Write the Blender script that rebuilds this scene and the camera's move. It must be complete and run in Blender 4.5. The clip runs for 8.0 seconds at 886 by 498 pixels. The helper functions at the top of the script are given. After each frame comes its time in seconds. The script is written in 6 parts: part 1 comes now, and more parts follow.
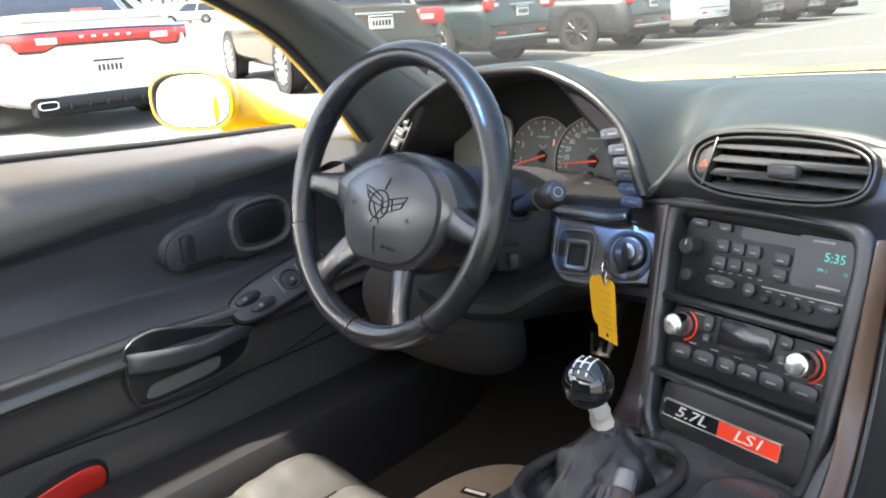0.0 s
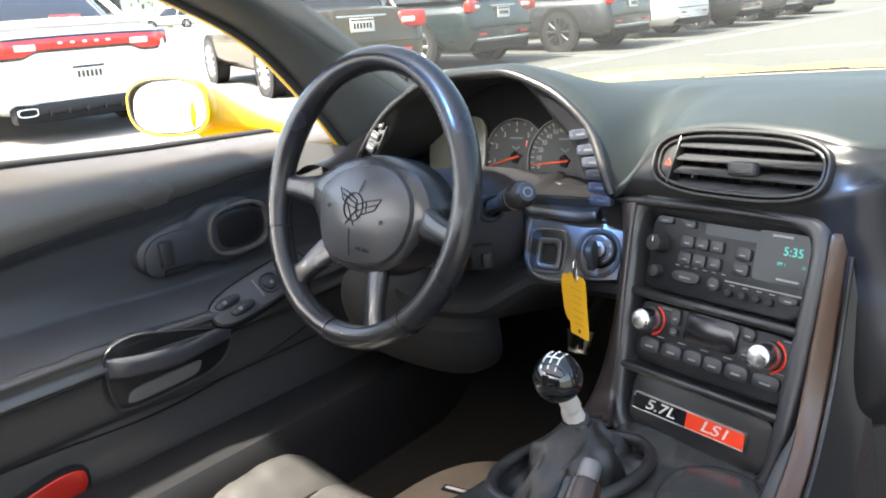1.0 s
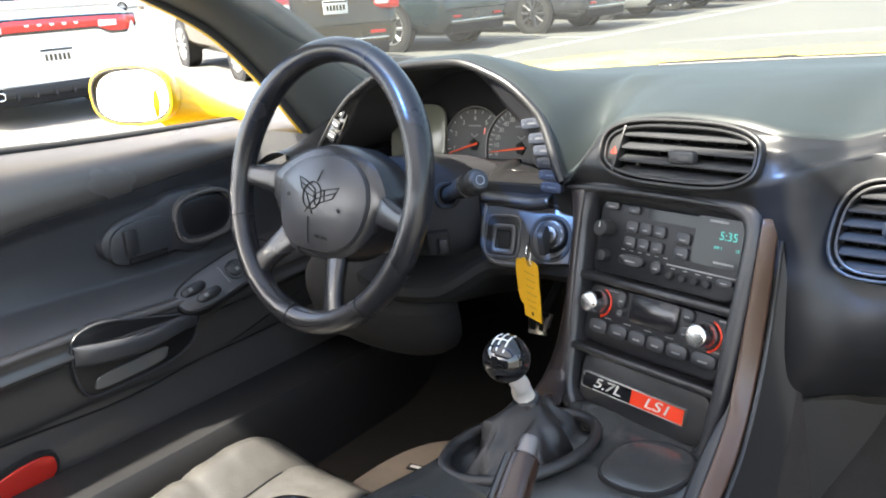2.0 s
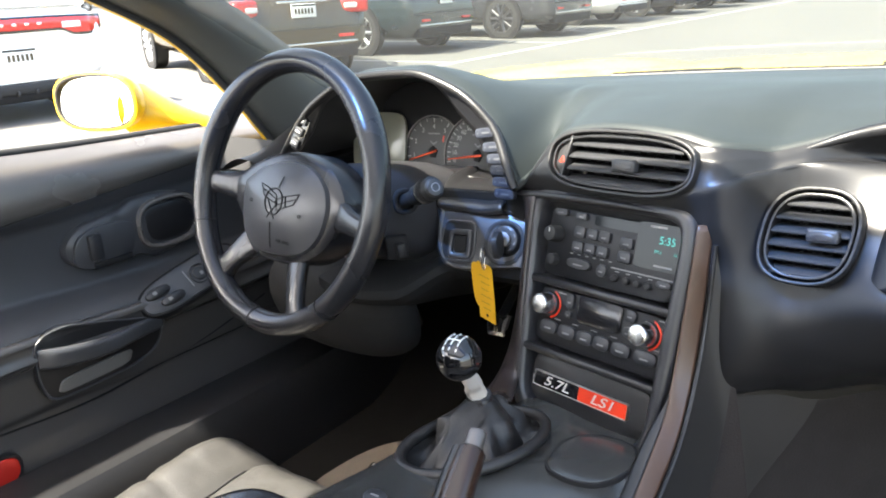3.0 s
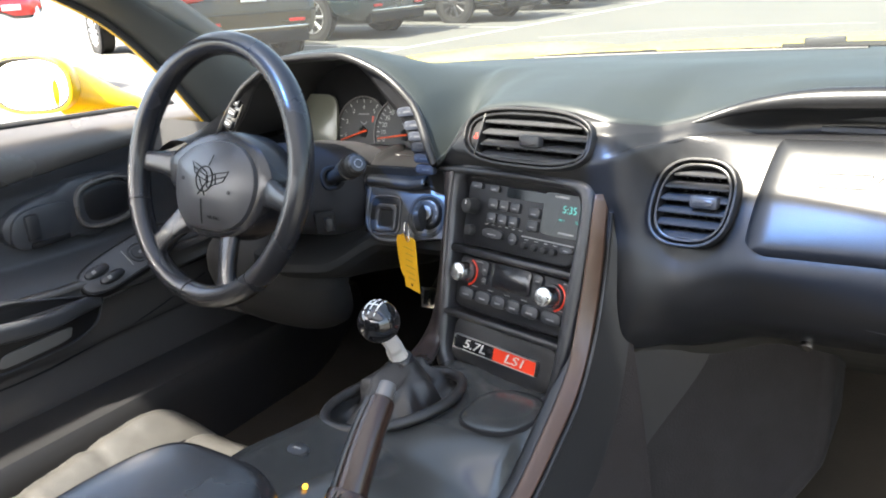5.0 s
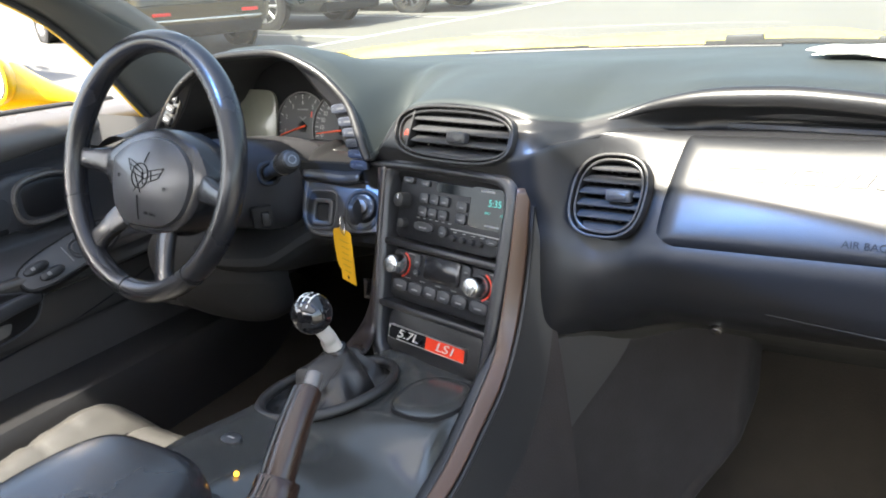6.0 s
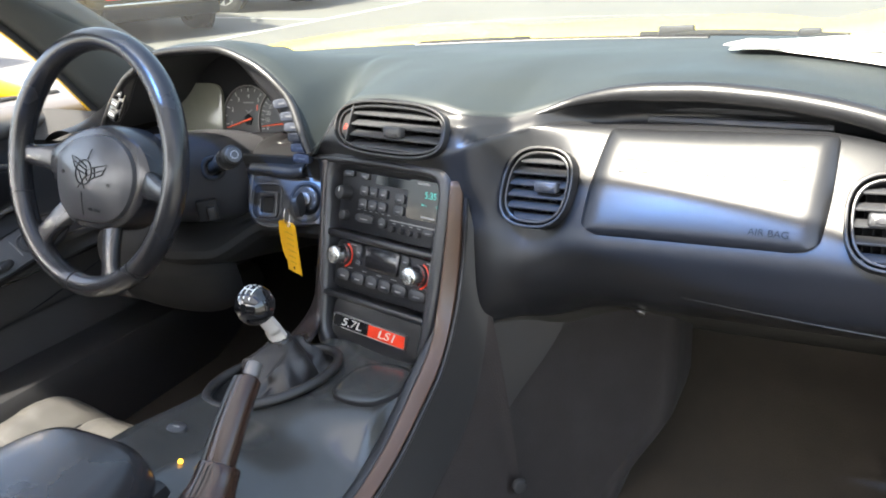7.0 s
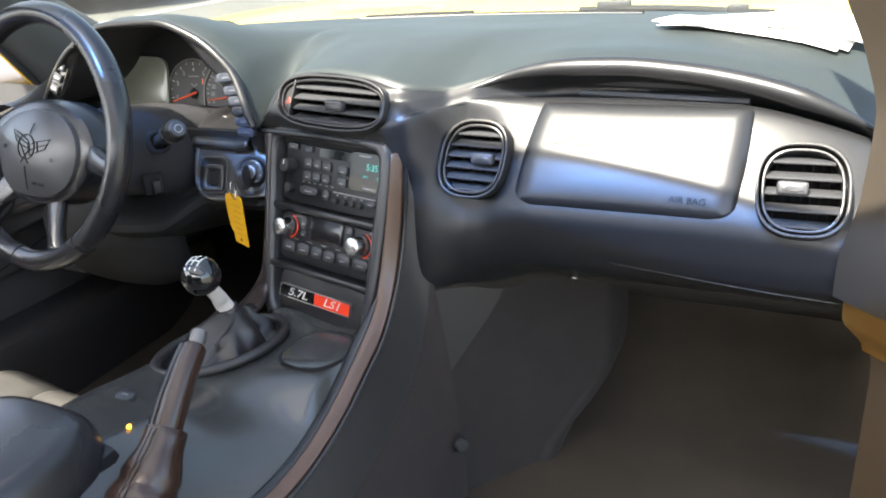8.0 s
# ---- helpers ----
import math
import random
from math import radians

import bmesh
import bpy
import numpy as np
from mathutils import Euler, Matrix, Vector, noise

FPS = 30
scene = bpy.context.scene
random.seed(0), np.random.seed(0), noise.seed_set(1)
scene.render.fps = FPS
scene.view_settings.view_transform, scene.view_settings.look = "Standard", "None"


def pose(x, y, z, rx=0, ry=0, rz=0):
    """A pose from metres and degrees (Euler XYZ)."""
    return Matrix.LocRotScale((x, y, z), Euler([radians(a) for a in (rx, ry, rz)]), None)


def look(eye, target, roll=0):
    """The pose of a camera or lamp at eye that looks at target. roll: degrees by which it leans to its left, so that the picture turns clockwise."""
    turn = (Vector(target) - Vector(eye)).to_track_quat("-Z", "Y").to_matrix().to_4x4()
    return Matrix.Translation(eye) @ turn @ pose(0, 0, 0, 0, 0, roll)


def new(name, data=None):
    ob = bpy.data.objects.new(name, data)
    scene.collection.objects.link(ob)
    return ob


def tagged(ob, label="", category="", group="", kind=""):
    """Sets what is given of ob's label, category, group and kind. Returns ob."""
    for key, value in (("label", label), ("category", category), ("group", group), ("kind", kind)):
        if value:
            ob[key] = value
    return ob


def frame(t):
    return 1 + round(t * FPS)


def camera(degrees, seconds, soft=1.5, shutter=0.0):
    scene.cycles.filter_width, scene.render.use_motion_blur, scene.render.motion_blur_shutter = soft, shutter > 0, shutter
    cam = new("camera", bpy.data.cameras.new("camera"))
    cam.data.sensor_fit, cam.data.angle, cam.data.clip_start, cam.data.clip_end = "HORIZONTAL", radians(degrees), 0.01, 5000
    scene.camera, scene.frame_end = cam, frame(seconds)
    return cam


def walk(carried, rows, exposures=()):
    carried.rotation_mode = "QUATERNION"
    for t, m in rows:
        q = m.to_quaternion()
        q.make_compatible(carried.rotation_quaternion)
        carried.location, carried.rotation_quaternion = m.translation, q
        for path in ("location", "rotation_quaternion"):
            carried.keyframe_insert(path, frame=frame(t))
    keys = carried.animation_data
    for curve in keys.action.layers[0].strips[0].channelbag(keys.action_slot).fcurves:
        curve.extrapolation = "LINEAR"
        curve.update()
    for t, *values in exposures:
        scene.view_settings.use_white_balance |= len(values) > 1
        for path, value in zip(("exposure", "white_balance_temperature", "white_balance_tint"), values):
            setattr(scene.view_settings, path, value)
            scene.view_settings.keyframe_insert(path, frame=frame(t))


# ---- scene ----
cam = camera(60.0, 8.0, 1.9)
EXPOSURES = [(0.0, 3.08, 6900, 7), (8.0, 3.08, 6900, 7)]
PATH = [
    (0, (0.2580, -0.6310, 1.0149), (-1.0677, 0.7647, 0.4724), -5.29),
    (0.5, (0.2690, -0.6281, 1.0160), (-1.0466, 0.7793, 0.4791), -5.81),
    (1, (0.2810, -0.6341, 1.0168), (-1.0180, 0.7869, 0.4752), -5.93),
    (1.5, (0.3010, -0.6323, 1.0208), (-0.9736, 0.7932, 0.4347), -6.24),
    (3, (0.3570, -0.6531, 1.0380), (-0.8341, 0.8412, 0.4475), -5.45),
    (3.5, (0.3780, -0.6601, 1.0396), (-0.7730, 0.8569, 0.4283), -5.29),
    (4, (0.3950, -0.6651, 1.0384), (-0.7399, 0.8594, 0.4154), -5.41),
    (4.5, (0.4130, -0.6719, 1.0331), (-0.6998, 0.8658, 0.4027), -5.34),
    (6, (0.4820, -0.6814, 1.0457), (-0.5286, 0.9096, 0.3768), -5.06),
    (6.5, (0.5120, -0.6839, 1.0566), (-0.4169, 0.9384, 0.3458), -4.85),
    (7, (0.5330, -0.6893, 1.0664), (-0.3998, 0.9262, 0.3454), -5.24),
    (7.5, (0.5560, -0.7025, 1.0708), (-0.3332, 0.9259, 0.3240), -5.19),
    (8, (0.5720, -0.7097, 1.0735), (-0.2610, 0.9264, 0.2802), -4.74),
]
walk(cam, [(t, look(eye, target, roll)) for t, eye, target, roll in PATH], EXPOSURES)

# ---- sky and sun ----
SUN = Vector((-0.20, -0.75, 1.0)).normalized()
world = bpy.data.worlds.new("sky")
scene.world = world
world.use_nodes = True
wn = world.node_tree.nodes
sky = wn.new("ShaderNodeTexSky")
sky.sky_type = "NISHITA"
sky.sun_disc = False
sky.sun_elevation = math.asin(SUN.z)
sky.dust_density = 4.0
sky.sun_rotation = math.atan2(SUN.x, SUN.y)
wn["Background"].inputs["Strength"].default_value = 0.15
world.node_tree.links.new(sky.outputs["Color"], wn["Background"].inputs["Color"])
lamp = bpy.data.lights.new("sun", "SUN")
lamp.energy, lamp.angle, lamp.color = 4.0, radians(1.2), (1.0, 0.95, 0.87)
sun = new("sun", lamp)
sun.matrix_world = look(SUN * 30, (0, 0, 0))


# ---- materials ----
def material(name, color, rough=0.5, metal=0.0, grain=0.0, size=0.0015, vary=0.12, patch=0.15, coat=0.0, emit=None, spec=0.5, cells=False, sheen=0.0):
    """A surface with a fine relief of the given size in metres, and slow changes of colour and gloss."""
    m = bpy.data.materials.new(name)
    m.use_nodes = True
    nt = m.node_tree
    n, ln = nt.nodes, nt.links
    b = n["Principled BSDF"]
    co = n.new("ShaderNodeTexCoord")
    big = n.new("ShaderNodeTexNoise")
    big.inputs["Scale"].default_value = 1.0 / patch
    big.inputs["Detail"].default_value = 6
    ln.new(co.outputs["Object"], big.inputs["Vector"])
    mix = n.new("ShaderNodeMix")
    mix.data_type = "RGBA"
    c = Vector(color)
    lo, hi = c * (1 - vary), c * (1 + vary)
    mix.inputs["A"].default_value = (*lo, 1)
    mix.inputs["B"].default_value = (min(hi.x, 1), min(hi.y, 1), min(hi.z, 1), 1)
    ln.new(big.outputs["Fac"], mix.inputs["Factor"])
    ln.new(mix.outputs["Result"], b.inputs["Base Color"])
    rr = n.new("ShaderNodeMapRange")
    rr.inputs["From Min"].default_value, rr.inputs["From Max"].default_value = 0.3, 0.7
    rr.inputs["To Min"].default_value, rr.inputs["To Max"].default_value = max(rough * 0.88, 0.01), min(rough * 1.12, 1)
    ln.new(big.outputs["Fac"], rr.inputs["Value"])
    ln.new(rr.outputs["Result"], b.inputs["Roughness"])
    b.inputs["Metallic"].default_value = metal
    b.inputs["Specular IOR Level"].default_value = spec
    b.inputs["Coat Weight"].default_value = coat
    b.inputs["Coat Roughness"].default_value = 0.06
    b.inputs["Sheen Weight"].default_value = sheen
    if grain:
        fine = n.new("ShaderNodeTexVoronoi" if cells else "ShaderNodeTexNoise")
        fine.inputs["Scale"].default_value = 1.0 / size
        ln.new(co.outputs["Object"], fine.inputs["Vector"])
        bump = n.new("ShaderNodeBump")
        bump.inputs["Strength"].default_value = grain
        bump.inputs["Distance"].default_value = size * 0.3
        ln.new(fine.outputs["Distance" if cells else "Fac"], bump.inputs["Height"])
        ln.new(bump.outputs["Normal"], b.inputs["Normal"])
    if emit:
        b.inputs["Emission Color"].default_value = (*emit[:3], 1)
        b.inputs["Emission Strength"].default_value = emit[3]
    return m


def clear_glass(name, tint=(1, 1, 1), gloss=0.06):
    """A thin pane: mostly clear, with a faint mirror."""
    m = bpy.data.materials.new(name)
    m.use_nodes = True
    n, ln = m.node_tree.nodes, m.node_tree.links
    n.remove(n["Principled BSDF"])
    a, g, mx = n.new("ShaderNodeBsdfTransparent"), n.new("ShaderNodeBsdfGlossy"), n.new("ShaderNodeMixShader")
    a.inputs["Color"].default_value = (*tint, 1)
    g.inputs["Roughness"].default_value = 0.02
    mx.inputs["Fac"].default_value = gloss
    ln.new(a.outputs[0], mx.inputs[1])
    ln.new(g.outputs[0], mx.inputs[2])
    ln.new(mx.outputs[0], n["Material Output"].inputs["Surface"])
    return m


def dusty_glass(name):
    """A windscreen: tinted down, faintly mirrored, with a thin film of dust that catches the sun."""
    # Tint darker than plain glass, added to hold back the bright outside.
    m = clear_glass(name, (0.48, 0.515, 0.495))
    n, ln = m.node_tree.nodes, m.node_tree.links
    out = n["Material Output"]
    was = out.inputs["Surface"].links[0].from_socket
    film, mx, spots, ramp = n.new("ShaderNodeBsdfTranslucent"), n.new("ShaderNodeMixShader"), n.new("ShaderNodeTexNoise"), n.new("ShaderNodeMapRange")
    film.inputs["Color"].default_value = (0.85, 0.84, 0.80, 1)
    spots.inputs["Scale"].default_value = 9.0
    spots.inputs["Detail"].default_value = 8
    ramp.inputs["To Min"].default_value, ramp.inputs["To Max"].default_value = 0.008, 0.022
    ln.new(spots.outputs["Fac"], ramp.inputs["Value"])
    ln.new(ramp.outputs["Result"], mx.inputs["Fac"])
    ln.new(was, mx.inputs[1])
    ln.new(film.outputs[0], mx.inputs[2])
    ln.new(mx.outputs[0], out.inputs["Surface"])
    return m


def hazy_acrylic(name, color):
    """Added fill plastic: scatters the light that falls on it from outside."""
    m = bpy.data.materials.new(name)
    m.use_nodes = True
    n, ln = m.node_tree.nodes, m.node_tree.links
    n.remove(n["Principled BSDF"])
    a, noise_, mixc = n.new("ShaderNodeBsdfTranslucent"), n.new("ShaderNodeTexNoise"), n.new("ShaderNodeMix")
    mixc.data_type = "RGBA"
    noise_.inputs["Scale"].default_value = 6.0
    mixc.inputs["A"].default_value = (*[c * 0.85 for c in color], 1)
    mixc.inputs["B"].default_value = (*[c * 1.15 for c in color], 1)
    ln.new(noise_.outputs["Fac"], mixc.inputs["Factor"])
    ln.new(mixc.outputs["Result"], a.inputs["Color"])
    ln.new(a.outputs[0], n["Material Output"].inputs["Surface"])
    return m


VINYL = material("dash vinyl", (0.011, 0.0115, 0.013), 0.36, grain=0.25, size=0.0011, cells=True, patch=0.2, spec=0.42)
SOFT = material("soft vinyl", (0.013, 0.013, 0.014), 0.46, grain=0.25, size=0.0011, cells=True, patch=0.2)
# Same vinyl as the face, paled and tealed for light from above.
VINYL_TOP_LIT = material("dash vinyl with top light", (0.0175, 0.0222, 0.0228), 0.50, grain=0.25, size=0.0011, cells=True, patch=0.2, spec=0.4)
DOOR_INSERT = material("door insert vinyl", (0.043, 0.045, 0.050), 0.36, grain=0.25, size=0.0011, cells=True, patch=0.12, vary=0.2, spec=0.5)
# One door vinyl, darker below and paler on top, as light falls.
DOOR_VINYL_DIM = material("door vinyl dimmed for shade", (0.066, 0.063, 0.061), 0.22, grain=0.08, size=0.0011, cells=True, patch=0.12, vary=0.05, spec=0.7)
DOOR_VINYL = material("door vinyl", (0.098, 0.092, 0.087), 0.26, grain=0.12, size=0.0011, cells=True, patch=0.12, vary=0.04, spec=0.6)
HUB = material("hub vinyl", (0.044, 0.044, 0.047), 0.34, grain=0.2, size=0.0011, cells=True)
CONSOLE = material("console plastic", (0.038, 0.039, 0.038), 0.20, grain=0.08, size=0.0011, cells=True, vary=0.25, patch=0.08, spec=0.75)
TAG_INK = material("faded ink", (0.30, 0.18, 0.01), 0.6)
SATIN = material("satin plastic", (0.013, 0.013, 0.014), 0.30, grain=0.06, size=0.0008)
MATTE = material("matte plastic", (0.022, 0.022, 0.023), 0.55, grain=0.1, size=0.0009, spec=0.25)
BLACK = material("black void", (0.012, 0.012, 0.013), 0.8, grain=0.1, spec=0.2)
KNEE = material("dull black plastic", (0.016, 0.016, 0.016), 0.65, grain=0.3, size=0.0011, cells=True, spec=0.15)
GLOSS = material("gloss black", (0.008, 0.008, 0.009), 0.06, coat=0.6)
BUTTON = material("button rubber", (0.022, 0.023, 0.026), 0.42, grain=0.08, size=0.0006)
TRIM = material("console trim", (0.068, 0.038, 0.025), 0.30, grain=0.10, size=0.0009, cells=True, vary=0.2)
BROWN = material("brown leather", (0.026, 0.014, 0.010), 0.24, grain=0.25, size=0.0012, cells=True, vary=0.3, patch=0.05, spec=0.5)
BOOT = material("soft black leather", (0.017, 0.016, 0.016), 0.42, grain=0.4, size=0.0016, cells=True, vary=0.25, patch=0.03)
PANEL_FACE = material("radio face plastic", (0.0075, 0.008, 0.010), 0.42, grain=0.06, size=0.0008, spec=0.35)
LEATHER = material("black leather", (0.016, 0.016, 0.018), 0.26, grain=0.12, size=0.0012, cells=True, vary=0.12, patch=0.15, coat=0.1, spec=0.45)
SEAT_DARK = material("black seat leather", (0.052, 0.050, 0.047), 0.34, grain=0.35, size=0.002, cells=True, vary=0.2, patch=0.06)
# Same floor carpet as CARPET, paler and browner in place of light.
LIT_CARPET = material("carpet with light in its brown", (0.034, 0.028, 0.021), 0.95, grain=0.9, size=0.0025, vary=0.35, patch=0.05, spec=0.2)
CARPET = material("black carpet", (0.0085, 0.008, 0.0075), 0.95, grain=0.9, size=0.0025, vary=0.35, patch=0.03, spec=0.1)
# Raised tan base stands in for sun falling on a dark mat.
MAT_SUN = material("mat with sun in its colour", (0.17, 0.14, 0.11), 0.95, grain=0.9, size=0.003, vary=0.25, patch=0.03)
CHROME = material("polished metal", (0.82, 0.82, 0.82), 0.24, 1.0)
STEEL = material("brushed steel", (0.55, 0.53, 0.50), 0.28, 1.0, grain=0.1, size=0.0005)
PALE_STEEL = material("pale cast metal", (0.66, 0.62, 0.57), 0.42, 0.35, grain=0.1, size=0.0005)
RED = material("red reflector", (0.62, 0.03, 0.02), 0.25, coat=0.5)
RED_PAINT = material("red enamel", (0.70, 0.045, 0.015), 0.3, coat=0.4)
ORANGE = material("orange needle", (0.85, 0.10, 0.03), 0.5)
WHITE_INK = material("white ink", (0.72, 0.72, 0.70), 0.6)
SCALE_INK = material("pale grey scale print", (0.42, 0.42, 0.40), 0.6)
GREY_INK = material("grey ink", (0.20, 0.20, 0.20), 0.6)
DARK_INK = material("dark ink", (0.016, 0.016, 0.018), 0.8, spec=0.12)
DIAL = material("dial face", (0.052, 0.051, 0.050), 0.55)
LENS = material("satin black lens", (0.010, 0.010, 0.012), 0.20, spec=0.6)
STEEL_DARK = material("dull grey metal", (0.16, 0.15, 0.145), 0.4, 0.6)
# Pale base colour stands in for glare on the lens.
LENS_GLARE = material("pane with glare in its colour", (0.19, 0.19, 0.15), 0.18, coat=0.3, vary=0.25, patch=0.06)
TAG = material("yellow card", (0.56, 0.29, 0.006), 0.5, vary=0.08)
PANEL_SATIN = material("satin panel plastic", (0.030, 0.030, 0.033), 0.34, grain=0.06, size=0.0008, spec=0.6)
LOUVRE = material("louvre plastic", (0.034, 0.035, 0.038), 0.42, grain=0.06, size=0.0008)
# Dark blue base carries the keys' shade and the roof's blue reflection.
KEY_SHADE = material("key plastic with blue shade", (0.026, 0.030, 0.042), 0.5, grain=0.08, size=0.0006, spec=0.25)
KEY_INK = material("dim key print", (0.075, 0.08, 0.09), 0.6, spec=0.2)
SWITCH_GREY = material("satin grey plastic", (0.050, 0.050, 0.054), 0.36, grain=0.06, size=0.0008)
PILLAR = material("pillar cloth", (0.058, 0.062, 0.060), 0.6, grain=0.3, size=0.0012, vary=0.15, patch=0.1)
UNDER_DASH = material("dull underside", (0.042, 0.040, 0.036), 0.8, grain=0.3, size=0.0015, vary=0.25, patch=0.06, spec=0.2)
# Brown carpet darkened so its colour carries the footwell's shade.
CARPET_SHADE = material("brown carpet with painted shade", (0.0100, 0.0080, 0.0076), 0.95, grain=0.9, size=0.0025, vary=0.4, patch=0.06)
BROWN_CARPET = material("brown-black carpet", (0.0155, 0.0118, 0.0110), 0.95, grain=0.9, size=0.0025, vary=0.4, patch=0.06)
YELLOW = material("yellow car paint", (0.62, 0.37, 0.004), 0.33, coat=0.4, vary=0.03)
# Yellow body paint turned amber, shade mixed into the colour.
JAMB_SHADE = material("yellow jamb paint with shade", (0.13, 0.065, 0.014), 0.4, vary=0.3, patch=0.03)
JAMB_TRIM = material("taupe jamb trim", (0.026, 0.020, 0.014), 0.55, grain=0.2, size=0.0011, cells=True, vary=0.2)
# Amber brown puts the yellow jamb's dim glow into the trim's colour.
KICK_SHADE = material("trim with shaded amber glow", (0.050, 0.034, 0.018), 0.6, grain=0.2, size=0.0011, cells=True, vary=0.25, patch=0.05)
SCUFF = material("pale scuff", (0.20, 0.19, 0.18), 0.8, vary=0.3, patch=0.01)
# Lighter copy of the body yellow, sun and sky glare in its colour.
BONNET = material("sunlit yellow paint", (0.85, 0.62, 0.06), 0.42, coat=0.3, vary=0.03)
# Copy of the console trim, darkened for what it reflects.
TRIM_SHADE = material("dark trim", (0.030, 0.024, 0.024), 0.30, grain=0.10, size=0.0009, cells=True, vary=0.2)
LCD = material("dark lcd", (0.006, 0.008, 0.010), 0.12, spec=0.25)
TEAL = material("teal segments", (0.02, 0.20, 0.18), 0.4, emit=(0.06, 0.62, 0.56, 0.10))
AMBER = material("amber lamp", (0.8, 0.35, 0.02), 0.3, emit=(1.0, 0.45, 0.03, 0.8))
PAPER = material("white paper", (0.80, 0.80, 0.78), 0.8, vary=0.03)
RUBBER = material("black rubber", (0.018, 0.018, 0.018), 0.75, grain=0.2)
MIRROR = material("mirror glass", (0.92, 0.92, 0.92), 0.02, 1.0, vary=0.0)
SCREEN = dusty_glass("dusty windscreen")
ROOF_TINT = clear_glass("blue tinted acrylic", (0.048, 0.125, 0.350), 0.05)
# Out-of-view roof plastic added to give the cabin soft fill light.
ROOF_FILL = hazy_acrylic("translucent fill acrylic", (0.190, 0.205, 0.235))
ASPHALT = material("sunlit asphalt", (0.100, 0.097, 0.088), 0.9, grain=0.6, size=0.012, vary=0.20, patch=1.2)
LINE = material("road paint", (0.34, 0.335, 0.32), 0.8, grain=0.3, size=0.01, vary=0.12, patch=0.2)
LEAF = material("leaves", (0.09, 0.14, 0.035), 0.6, vary=0.4, patch=0.4)
BARK = material("bark", (0.12, 0.09, 0.06), 0.9, grain=0.5, size=0.02)
WALLPAINT = material("pale wall", (0.62, 0.60, 0.56), 0.85, grain=0.3, size=0.02, vary=0.06)
DARK_GLASS = material("tinted car glass", (0.012, 0.014, 0.016), 0.05, coat=0.5)
LAMP_RED = material("tail lamp", (0.55, 0.02, 0.015), 0.15, coat=0.8, vary=0.25, patch=0.05)
LAMP_WHITE = material("clear lamp", (0.75, 0.72, 0.70), 0.12, coat=0.8)
ALLOY = material("alloy wheel", (0.60, 0.60, 0.60), 0.3, 0.9)
ALLOY_DARK = material("dark alloy wheel", (0.10, 0.10, 0.105), 0.3, 0.8)


# ---- mesh helpers ----
def part(name, bm, mat, parent=None, label="", smooth=True, category="", group="", kind=""):
    me = bpy.data.meshes.new(name)
    bmesh.ops.recalc_face_normals(bm, faces=bm.faces[:])
    bm.to_mesh(me)
    bm.free()
    me.materials.append(mat)
    ob = new(name, me)
    if smooth:
        me.shade_smooth()
        me.set_sharp_from_angle(angle=radians(38))
    ob.parent = parent
    return tagged(ob, label, category, group, kind)


def thing(name, label, category, group="", kind="", at=(0, 0, 0)):
    ob = new(name)
    ob.empty_display_size = 0.02
    ob.location = at
    return tagged(ob, label, category, group, kind)


def smoothstep(a, b, x):
    t = min(max((x - a) / (b - a), 0.0), 1.0)
    return t * t * (3 - 2 * t)


def curve(knots, x):
    """A smooth line through knots (x, value), monotone between them."""
    if x <= knots[0][0]:
        return knots[0][1]
    if x >= knots[-1][0]:
        return knots[-1][1]
    n = len(knots)
    for i in range(n - 1):
        x0, y0 = knots[i]
        x1, y1 = knots[i + 1]
        if x <= x1:
            h = x1 - x0
            d = (y1 - y0) / h
            dl = (y0 - knots[i - 1][1]) / (x0 - knots[i - 1][0]) if i else d
            dr = (knots[i + 2][1] - y1) / (knots[i + 2][0] - x1) if i < n - 2 else d
            m0 = 0 if dl * d <= 0 else 2 * dl * d / (dl + d)
            m1 = 0 if dr * d <= 0 else 2 * dr * d / (dr + d)
            t = (x - x0) / h
            return y0 * (2 * t**3 - 3 * t**2 + 1) + h * m0 * (t**3 - 2 * t**2 + t) + y1 * (3 * t**2 - 2 * t**3) + h * m1 * (t**3 - t**2)
    return knots[-1][1]


def spline(points, n):
    """n points on a Catmull-Rom line through points."""
    p = [Vector(q) for q in points]
    out = []
    for k in range(n):
        s = k / (n - 1) * (len(p) - 1)
        i = min(int(s), len(p) - 2)
        t = s - i
        a, b, c, d = p[max(i - 1, 0)], p[i], p[i + 1], p[min(i + 2, len(p) - 1)]
        out.append(0.5 * ((2 * b) + (c - a) * t + (2 * a - 5 * b + 4 * c - d) * t * t + (3 * b - a - 3 * c + d) * t**3))
    return out


def sheet(f, us, vs, skip=None, bm=None):
    """A grid of points f(u, v); skip(point) leaves faces out."""
    bm = bm or bmesh.new()
    rows = [[bm.verts.new(f(u, v)) for v in vs] for u in us]
    for i in range(len(us) - 1):
        for j in range(len(vs) - 1):
            q = (rows[i][j], rows[i + 1][j], rows[i + 1][j + 1], rows[i][j + 1])
            if skip and skip(sum((w.co for w in q), Vector()) / 4):
                continue
            bm.faces.new(q)
    return bm


def steps(a, b, n):
    return [a + (b - a) * i / (n - 1) for i in range(n)]


def solid(ob, thick, offset=-1.0):
    m = ob.modifiers.new("thickness", "SOLIDIFY")
    m.thickness, m.offset = thick, offset
    return ob


